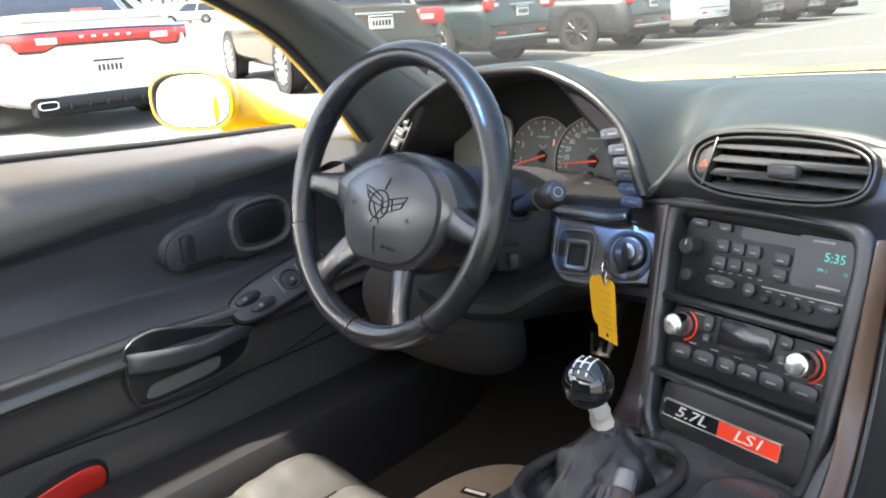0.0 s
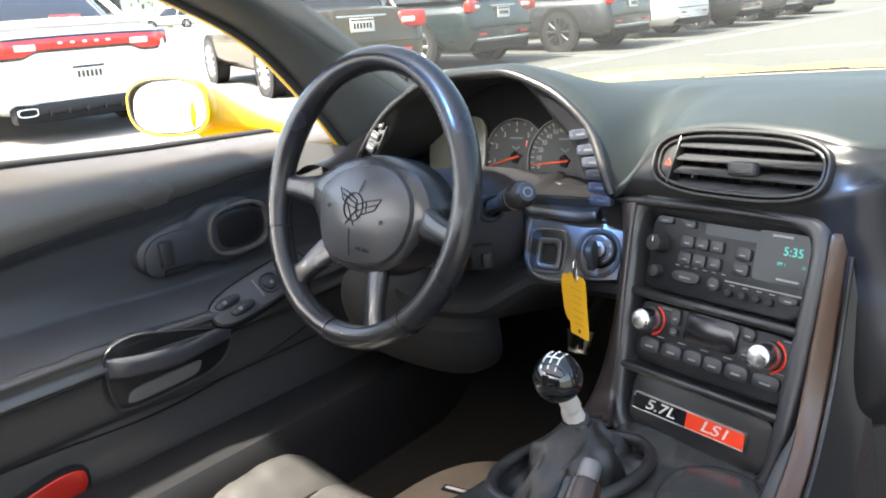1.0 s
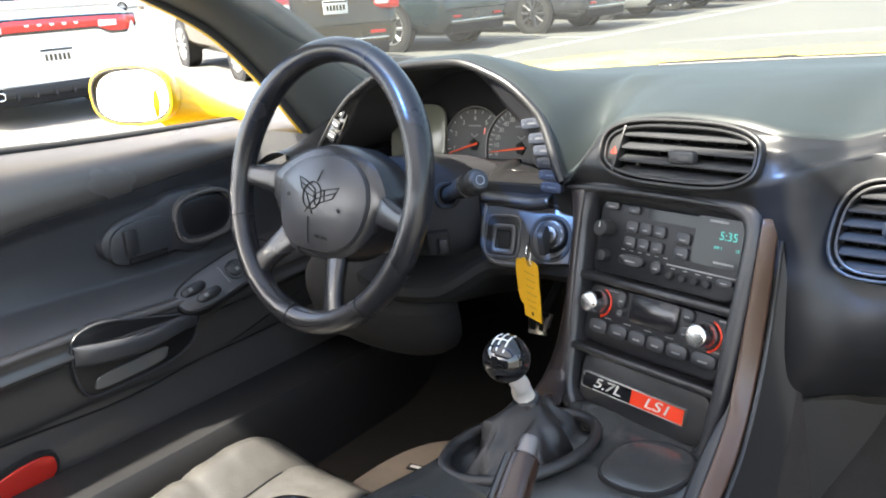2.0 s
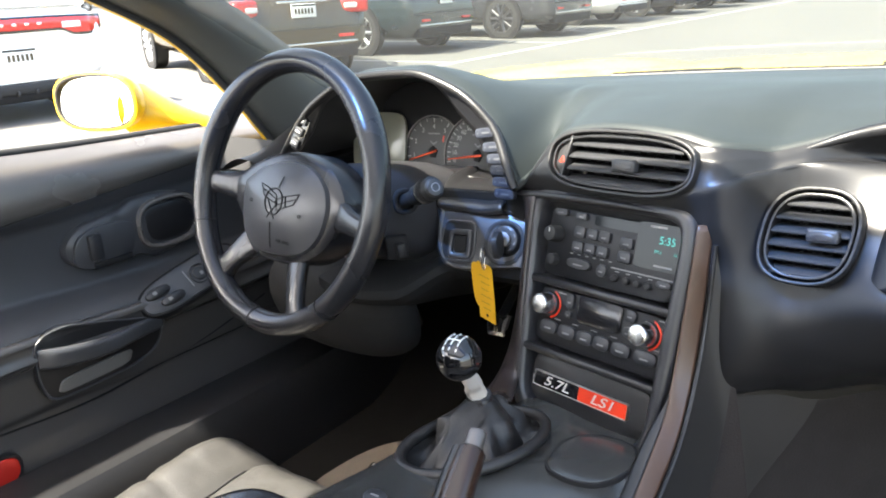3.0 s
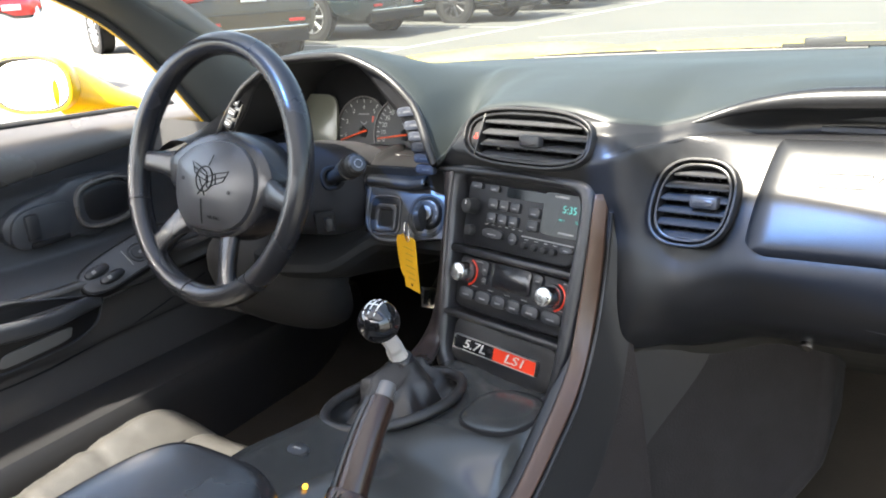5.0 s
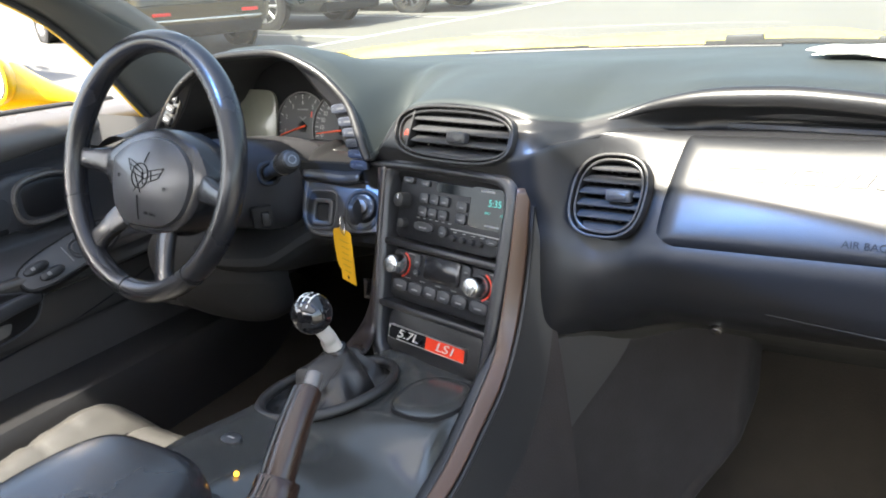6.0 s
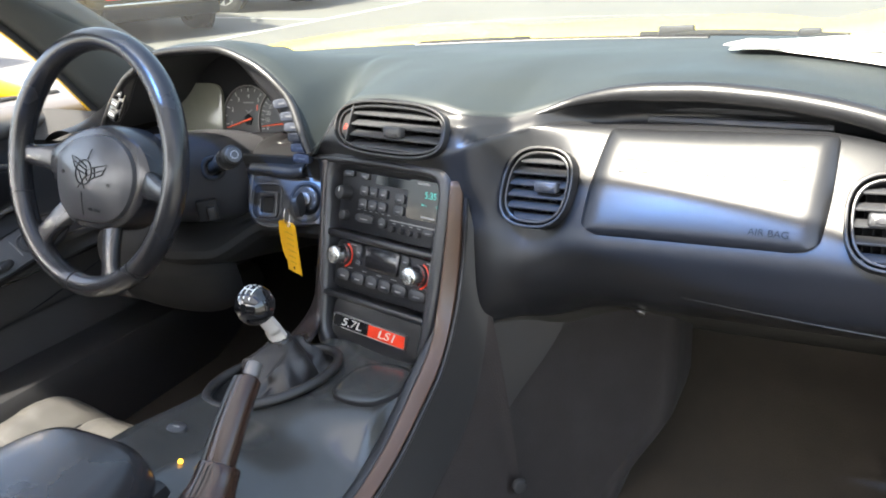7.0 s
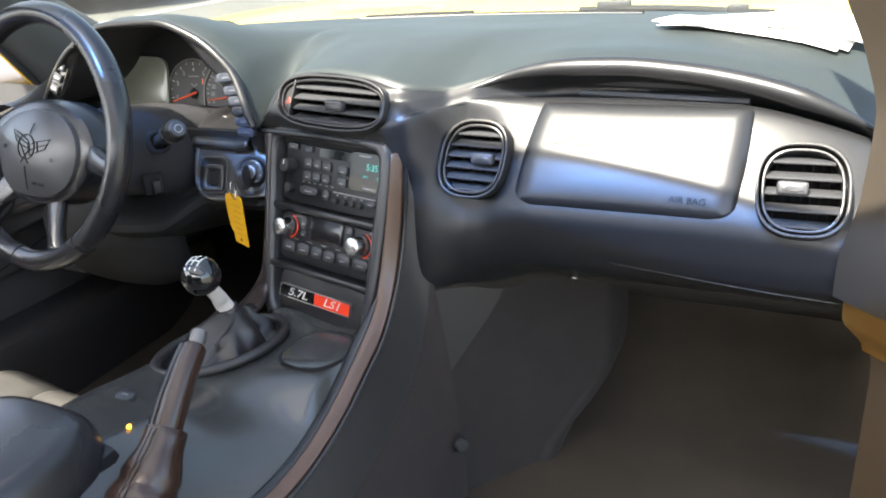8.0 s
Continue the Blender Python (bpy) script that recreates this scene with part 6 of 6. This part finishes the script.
for u in (0.27, 0.73):
    part("seam", tube([cushion(u, y) + Vector((0, 0, 0.0012)) for y in steps(-0.60, -0.06, 30)], 0.0016, 6), BLACK, seat)
for y in (-0.17, -0.28):
    part("seam", tube([cushion(u, y) + Vector((0, 0, 0.0012)) for u in steps(0.28, 0.72, 16)], 0.0014, 6), BLACK, seat)
part("piping", tube([cushion(0.035, y) + Vector((0, 0, 0.001)) for y in steps(-0.60, 0.0, 30)], 0.0025, 6), SEAT_DARK, seat)
part("base", box(0.42, 0.52, 0.09, shift(-0.43, -0.34, 0.305), 0.02), MATTE, seat)
back = box(0.44, 0.13, 0.62, shift(-0.43, -0.70, 0.66) @ pose(0, 0, 0, -18, 0, 0), 0.05, 4)
part("backrest", back, SEAT_DARK, seat)

# ---- wing mirror ----
wm = thing("wing_mirror", "yellow wing mirror with a bright glass on the driver's door", "wing mirror")
MM = facing((-1.002, 0.090, 0.938), (0.36, -0.93, 0.06)) @ pose(0, 0, 0, 0, 0, -2)
ml = outline(0.172, 0.102, 2.7, 52, lean=-0.06)
shell = bmesh.new()
loops = []
for t in steps(0, 1, 9):
    k = math.sqrt(max(0.0, 1 - t**2.2))
    loops.append([shell.verts.new(MM @ Vector((x * (1.0 + 0.04) * (0.2 + 0.8 * k), y * 1.05 * (0.2 + 0.8 * k), 0.004 - 0.060 * t))) for x, y in ml])
for a, b in zip(loops, loops[1:]):
    for k in range(52):
        shell.faces.new((a[k], a[(k + 1) % 52], b[(k + 1) % 52], b[k]))
shell.faces.new(loops[-1])
part("shell", shell, YELLOW, wm)
part("rim", ring([(x * 1.04, y * 1.05) for x, y in ml], 0.007, -0.004, 0.009, MM, rnd=0.003), YELLOW, wm)
part("inner_rim", ring([(x * 0.99, y * 0.97) for x, y in ml], 0.0045, -0.004, 0.0095, MM), RUBBER, wm)
part("glass", plate([(x * 0.97, y * 0.95) for x, y in ml], -0.006, 0.004, MM @ pose(0, 0, 0, -5, 0, 0)), MIRROR, wm, "bright mirror glass")
stem = []
sb = bmesh.new()
for t in steps(0, 1, 12):
    c = Vector((-0.968, 0.150, 0.916)).lerp(Vector((-0.885, 0.250, 0.872)), t)
    r = 0.036 * (1 - t) ** 0.9 + 0.010 - 0.008 * math.sin(math.pi * t)
    stem.append([sb.verts.new(c + Vector((-0.35 * x, x, y))) for x, y in outline(2.0 * r + 0.02, 2 * r, 2.3, 24)])
for a, b in zip(stem, stem[1:]):
    for k in range(24):
        sb.faces.new((a[k], a[(k + 1) % 24], b[(k + 1) % 24], b[k]))
sb.faces.new(stem[0])
sb.faces.new(stem[-1])
part("foot", sb, YELLOW, wm)
skin = sheet(lambda y, w: Vector((-0.900 - 0.04 * math.sin(1.57 * w), y, curve(BELT, y) - 0.012 - 0.5 * w)), steps(-1.0, 0.48, 30), [i / 10 for i in range(11)])
part("outer_skin", skin, YELLOW, body, "yellow outer door skin")


# ---- cars in the car park ----
def paint(name, c, rough=0.25):
    return material(name, c, rough, coat=0.8, vary=0.04, patch=0.5)


# The sedan's bronze tint is a golden reflection put into dark paint.
WHITE_CAR, SILVER_CAR, GOLD_SHEEN_CAR = paint("white paint", (0.78, 0.78, 0.78)), paint("silver paint", (0.35, 0.35, 0.36)), paint("dark paint with golden reflection", (0.042, 0.031, 0.013))
BLACK_CAR, GREEN_CAR, GREY_CAR = paint("black paint", (0.015, 0.016, 0.018)), paint("dark teal paint", (0.014, 0.024, 0.028)), paint("dark grey paint", (0.035, 0.037, 0.042))


def road_wheel(parent, x, y, r, w, alloy, m, spokes=7):
    wh = part("wheel", cone(r * 0.70, r * 0.70, w * 0.6, m @ pose(x - (w * 0.3 if x > 0 else -w * 0.3), y, r, 0, -90 if x < 0 else 90, 0) @ shift(0, 0, -w * 0.05), 24), BLACK, parent)
    s = -1 if x < 0 else 1
    bm = bmesh.new()
    loops = []
    for dx, rr in ((-w / 2, r * 0.72), (-w / 2, r * 0.93), (-w * 0.36, r), (w * 0.36, r), (w / 2, r * 0.93), (w / 2, r * 0.72)):
        loops.append([bm.verts.new(m @ Vector((x + dx, y + rr * math.cos(a), r + rr * math.sin(a)))) for a in steps(0, 2 * math.pi * 31 / 32, 32)])
    for a, b in zip(loops, loops[1:] + loops[:1]):
        for k in range(32):
            bm.faces.new((a[k], a[(k + 1) % 32], b[(k + 1) % 32], b[k]))
    part("tyre", bm, RUBBER, wh)
    rb = bmesh.new()
    xo = x + s * w * 0.40
    for i in range(spokes):
        a = 2 * math.pi * i / spokes
        tube([m @ Vector((xo, y + q * math.cos(a), r + q * math.sin(a))) for q in (0.02, r * 0.4, r * 0.68)], [0.05 * r / 0.33, 0.038 * r / 0.33, 0.045 * r / 0.33], 6, rb, flat=0.6)
    tube([m @ Vector((xo, y + r * 0.69 * math.cos(a), r + r * 0.69 * math.sin(a))) for a in steps(0, 2 * math.pi * 23 / 24, 24)], 0.022, 6, rb, closed=True)
    part("rim", rb, alloy, wh)
    return wh


def parked_car(name, label, mat, m, L=4.7, Wd=1.82, belt=0.92, roof=1.45, kind="sedan", r=0.33, alloy=ALLOY, rear="plain", spokes=7):
    """A parked car: local x across, y from the rear bumper (0) to the nose (L), z up."""
    c = thing(name, label, "car", "parked cars")
    hw = Wd / 2
    if kind == "sedan":
        top = [(0.0, 0.62), (0.02, belt + 0.02), (0.10, belt + 0.06), (0.22, belt + 0.05), (0.55, belt + 0.0), (0.72, belt - 0.04), (0.93, belt - 0.16), (0.985, belt - 0.30), (1.0, 0.50)]
        cab = (0.17, 0.29, 0.50, 0.68)
    else:
        top = [(0.0, 0.62), (0.015, belt - 0.02), (0.05, belt + 0.02), (0.55, belt + 0.02), (0.74, belt + 0.0), (0.93, belt - 0.10), (0.985, belt - 0.26), (1.0, 0.55)]
        cab = (0.015, 0.09, 0.52, 0.70)
    bm = bmesh.new()
    loops = []
    for t in [0, 0.004, 0.012, 0.025, 0.05] + steps(0.08, 0.92, 22) + [0.95, 0.975, 0.99, 1.0]:
        zt, z0 = curve(top, t), curve([(0, 0.36), (0.02, 0.25), (0.1, 0.2), (0.9, 0.2), (1, 0.28)], t)
        w = hw * curve([(0, 0.78), (0.012, 0.88), (0.05, 0.955), (0.2, 1.0), (0.75, 1.0), (0.93, 0.92), (0.985, 0.78), (1.0, 0.62)], t)
        loop = []
        for x, y in outline(2, 2, 4.2, 40):
            zz = (z0 + zt) / 2 + y * (zt - z0) / 2
            tuck = 1 - 0.05 * smoothstep(0.55, 1.0, y) - 0.06 * smoothstep(-0.4, -1.0, y)
            loop.append(bm.verts.new(m @ Vector((x * w * tuck, t * L, zz))))
        loops.append(loop)
    for a, b in zip(loops, loops[1:]):
        for k in range(40):
            bm.faces.new((a[k], a[(k + 1) % 40], b[(k + 1) % 40], b[k]))
    bm.faces.new(loops[0])
    bm.faces.new(loops[-1])
    part("body", bm, mat, c)
    # cabin
    y0, y1, y2, y3 = (q * L for q in cab)
    base = belt - 0.02
    ch = roof - base

    def cabin(shrink, mtl, nm, z_lo, z_hi, lb=""):
        bm = bmesh.new()
        loops = []
        for f in steps(z_lo, z_hi, 7):
            k = f ** 1.15
            ya, yb = y0 + (y1 - y0) * k, y3 + (y2 - y3) * k
            w = (hw * 0.93) * (1 - 0.20 * f**1.4) - shrink
            loops.append([bm.verts.new(m @ Vector((x * w, (ya + yb) / 2 + y * ((yb - ya) / 2 - shrink), base + ch * f))) for x, y in outline(2, 2, 7, 40)])
        for a, b in zip(loops, loops[1:]):
            for k in range(40):
                bm.faces.new((a[k], a[(k + 1) % 40], b[(k + 1) % 40], b[k]))
        bm.faces.new(loops[-1])
        return part(nm, bm, mtl, c, lb)

    cabin(0.0, DARK_GLASS, "glasshouse", 0.0, 0.93, "dark tinted glass")
    cabin(-0.012, mat, "roof", 0.90, 1.0)
    for sx in (-1, 1):
        for ya, yb in ((y0, y1), (y3, y2), ((y0 + y3) / 2, (y1 + y2) / 2)):
            tube([m @ Vector((sx * hw * 0.93 * (1 - 0.20 * f**1.4), ya + (yb - ya) * f**1.15, base + ch * f)) for f in steps(0, 0.93, 5)], 0.035, 6, pb := bmesh.new())
            part("window_pillar", pb, mat, c)
    for sx in (-1, 1):
        for yy in (0.215 * L, 0.795 * L):
            part("wheel_arch", cone(r * 1.16, r * 1.16, 0.03, m @ pose(sx * (hw * 0.975), yy, r, 0, 90 * sx, 0), 28), BLACK, c)
            road_wheel(c, sx * (hw - 0.10), yy, r, 0.22, alloy, m, spokes)
    # rear end
    part("valance", box(Wd * 0.74, 0.16, 0.17, m @ shift(0, 0.075, 0.265 if rear == "band" else 0.33), 0.04), BLACK, c)
    if rear != "band":
        part("bumper_line", box(Wd * 0.86, 0.03, 0.015, m @ shift(0, 0.012, 0.60), 0.004), MATTE, c)
    pl = part("number_plate", box(0.305, 0.012, 0.152, m @ shift(0, -0.012, 0.575 if rear == "band" else 0.80), 0.006), WHITE_INK, c)
    for x in steps(-0.10, 0.10, 6):
        part("plate_bar", box(0.024, 0.004, 0.060, m @ shift(x, -0.020, (0.575 if rear == "band" else 0.80) - 0.006)), GOLD_SHEEN_CAR, pl, smooth=False)
    part("plate_band", box(0.29, 0.004, 0.02, m @ shift(0, -0.020, (0.575 if rear == "band" else 0.80) + 0.058)), GREEN_CAR, pl, smooth=False)
    if rear == "band":

        def wrap(x, lo, hi, v, out):
            """A strip round the tail: x across, v up, bending forward at the corners."""
            return m @ Vector((x, -out + 0.006 * abs(x) + 0.16 * smoothstep(0.66, 0.92, abs(x)), lo + (hi - lo) * v))

        def band_low(x):
            return 0.800 - 0.050 * smoothstep(0.40, 0.56, abs(x)) + 0.05 * smoothstep(0.82, 0.90, abs(x))

        xs = steps(-0.885, 0.885, 60)
        vs = [0, 0.06, 0.2, 0.5, 0.8, 0.94, 1]
        puff = lambda v: 0.012 * (1 - (2 * v - 1) ** 4)
        lb = part("lamp_band", sheet(lambda x, v: wrap(x, band_low(x), 0.892 - 0.02 * x * x, v, 0.016 + puff(v)), xs, vs), LAMP_RED, c, "full-width red lamp band")
        part("lamp_surround", sheet(lambda x, v: wrap(x * 1.025, band_low(x) - 0.022, 0.914 - 0.02 * x * x, v, 0.004 + puff(v)), xs, vs), GLOSS, c)
        for x in (-0.52, 0.52):
            part("reverse_lamp", box(0.18, 0.02, 0.055, m @ shift(x, -0.020, 0.825), 0.01), LAMP_WHITE, lb)
        for x in steps(-0.22, 0.22, 5):
            part("bright_mark", box(0.04, 0.008, 0.022, m @ shift(x, -0.030, 0.848), 0.003), CHROME, lb)
        for x in (-0.60, 0.60):
            ex = part("exhaust", ring(outline(0.17, 0.075, 4, 28), 0.012, -0.03, 0.015, m @ pose(x, -0.01, 0.285, 90, 0, 0)), CHROME, c, "bright oval exhaust tip")
            part("pipe_dark", plate(outline(0.15, 0.055, 4, 24), -0.03, -0.01, m @ pose(x, -0.01, 0.285, 90, 0, 0)), BLACK, ex)
        part("diffuser", box(1.05, 0.06, 0.10, m @ shift(0, 0.004, 0.30), 0.03), MATTE, c)
        for x in steps(-0.42, 0.42, 6):
            part("diffuser_fin", box(0.03, 0.05, 0.05, m @ shift(x, -0.025, 0.265), 0.012), MATTE, c)
        part("brake_lamp", box(0.28, 0.02, 0.02, m @ shift(0, 0.26, 1.075), 0.004), LAMP_RED, c)
        part("spoiler", box(1.45, 0.10, 0.025, m @ shift(0, 0.10, 1.00) @ pose(0, 0, 0, -8, 0, 0), 0.01), mat, c)
    else:
        for sx in (-1, 1):
            lp = part("tail_lamp", box(0.34, 0.14, 0.19, m @ pose(sx * (hw - 0.235), 0.065, belt - 0.11, 0, 0, -18 * sx), 0.05, 3), LAMP_RED, c)
            part("reverse_lamp", box(0.16, 0.05, 0.06, m @ pose(sx * (hw - 0.30), 0.015, belt - 0.12, 0, 0, -14 * sx), 0.02), LAMP_WHITE, lp)
        part("chrome_strip", box(0.62, 0.012, 0.022, m @ shift(0, 0.0, 0.90), 0.004), CHROME, c)
        part("bumper_strip", box(Wd * 0.72, 0.014, 0.020, m @ shift(0, -0.006, 0.43), 0.004), CHROME, c)
        for sx in (-1, 1):
            part("bumper_reflector", box(0.20, 0.012, 0.035, m @ shift(sx * 0.52, -0.006, 0.50), 0.004), LAMP_RED, c)
    return c


def slot_pose(x, y, turn=90.0):
    """Stands a car on the slope, its rear bumper's middle at x, y; turn 90 points its nose away from the aisle."""
    return Matrix.Translation((x, y, lot(x, y))) @ pose(0, 0, 0, 0, 3.43, 0) @ pose(0, 0, 0, 0, 0, turn)


parked_car("white_sedan", "white parked sedan with a full-width red tail lamp band", WHITE_CAR, slot_pose(-6.90, 2.67), 5.0, 1.90, 1.00, 1.46, "sedan", 0.36, ALLOY, "band")
parked_car("dark_sedan", "dark parked sedan with red tail lamps, golden reflection in its colour", GOLD_SHEEN_CAR, slot_pose(-6.45, 5.70, 70), 4.7, 1.82, 0.95, 1.45, "sedan", 0.33, ALLOY, "plain", 12)
parked_car("dark_crossover", "dark teal parked crossover with silver wheels", GREEN_CAR, slot_pose(-7.10, 9.30), 4.6, 1.85, 1.02, 1.65, "suv", 0.36, ALLOY, "plain", 8)
parked_car("dark_crossover", "dark grey parked crossover with black alloy wheels", GREY_CAR, slot_pose(-6.60, 12.55), 4.6, 1.85, 1.00, 1.62, "suv", 0.36, ALLOY_DARK, "plain", 10)
parked_car("white_van", "white parked van further along the row", WHITE_CAR, slot_pose(-6.9, 15.9), 5.0, 1.95, 1.10, 1.90, "suv", 0.36, ALLOY, "plain")
parked_car("dark_sedan", "black parked sedan further along the row", BLACK_CAR, slot_pose(-6.8, 19.0), 4.7, 1.82, 0.95, 1.45, "sedan", 0.33, ALLOY, "plain")
parked_car("dark_sedan", "dark grey parked sedan at the row's far part", GREY_CAR, slot_pose(-6.8, 22.2), 4.7, 1.82, 0.95, 1.45, "sedan", 0.33, ALLOY, "plain")
parked_car("dark_sedan", "black parked sedan at the row's far end", BLACK_CAR, slot_pose(-6.8, 25.4), 4.7, 1.82, 0.95, 1.45, "sedan", 0.33, ALLOY, "plain")
parked_car("white_car", "small white car far across the car park", WHITE_CAR, slot_pose(-56.3, 35.2, 150), 4.5, 1.8, 0.98, 1.6, "suv", 0.33, ALLOY, "plain")

# painted line along the parking bays
marking = thing("parking_line", "worn white painted line on the asphalt", "road marking", kind="structure")
part("long_line", sheet(lambda x, y: Vector((x, y, lot(x, y) + 0.006)), [-5.98, -5.86], steps(2.0, 60.0, 30)), LINE, marking)
for y in (7.8, 10.9, 14.1, 17.4):
    part("bay_line", sheet(lambda x, yy: Vector((x, yy + 0.05 * (x + 6), lot(x, yy) + 0.006)), steps(-11.0, -5.9, 8), [y, y + 0.1]), LINE, marking, smooth=False)


# ---- trees and building at the far side ----
def tree(x, y, h, seed):
    rng = random.Random(seed)
    t = thing("tree", "leafy green tree beyond the car park", "tree", "far trees", at=(x, y, lot(x, y)))
    part("trunk", tube([(0, 0, 0), (0.1, 0, h * 0.3), (0.0, 0.1, h * 0.6)], [0.22, 0.16, 0.08], 8), BARK, t)
    bm = bmesh.new()
    for i in range(900):
        a, b = rng.uniform(0, 6.28), rng.gauss(0, 1)
        rr = h * 0.32 * rng.random() ** 0.4 * (1 + 0.25 * math.sin(3 * a + seed))
        p = Vector((rr * math.cos(a), rr * math.sin(a), h * 0.62 + h * 0.17 * b))
        s = rng.uniform(0.12, 0.32)
        q = Euler((rng.uniform(0, 6), rng.uniform(0, 6), 0)).to_matrix()
        bm.faces.new([bm.verts.new(p + q @ Vector(v) * s) for v in ((-1, 0, 0), (0, -0.6, 0.1), (1, 0, 0), (0, 0.6, 0.1))])
    part("crown", bm, LEAF, t, smooth=False)


for i, (x, y, h) in enumerate(((-60, 26, 7), (-62, 36, 8), (-63, 43, 7), (-58, 16, 8), (-60, 50, 9), (-50, 62, 8))):
    tree(x, y, h, i)
far = thing("far_building", "pale low building far across the car park", "building")
part("wall", box(1.0, 60, 6, shift(-70, 10, 6.4)), WALLPAINT, far, smooth=False)
part("roof", box(2.0, 61, 0.5, shift(-70, 10, 9.6)), GREY_CAR, far, smooth=False)
for i in range(12):
    w = part("window", box(0.1, 2.4, 1.8, shift(-69.45, -16 + i * 4.6, 6.5)), DARK_GLASS, far, smooth=False)
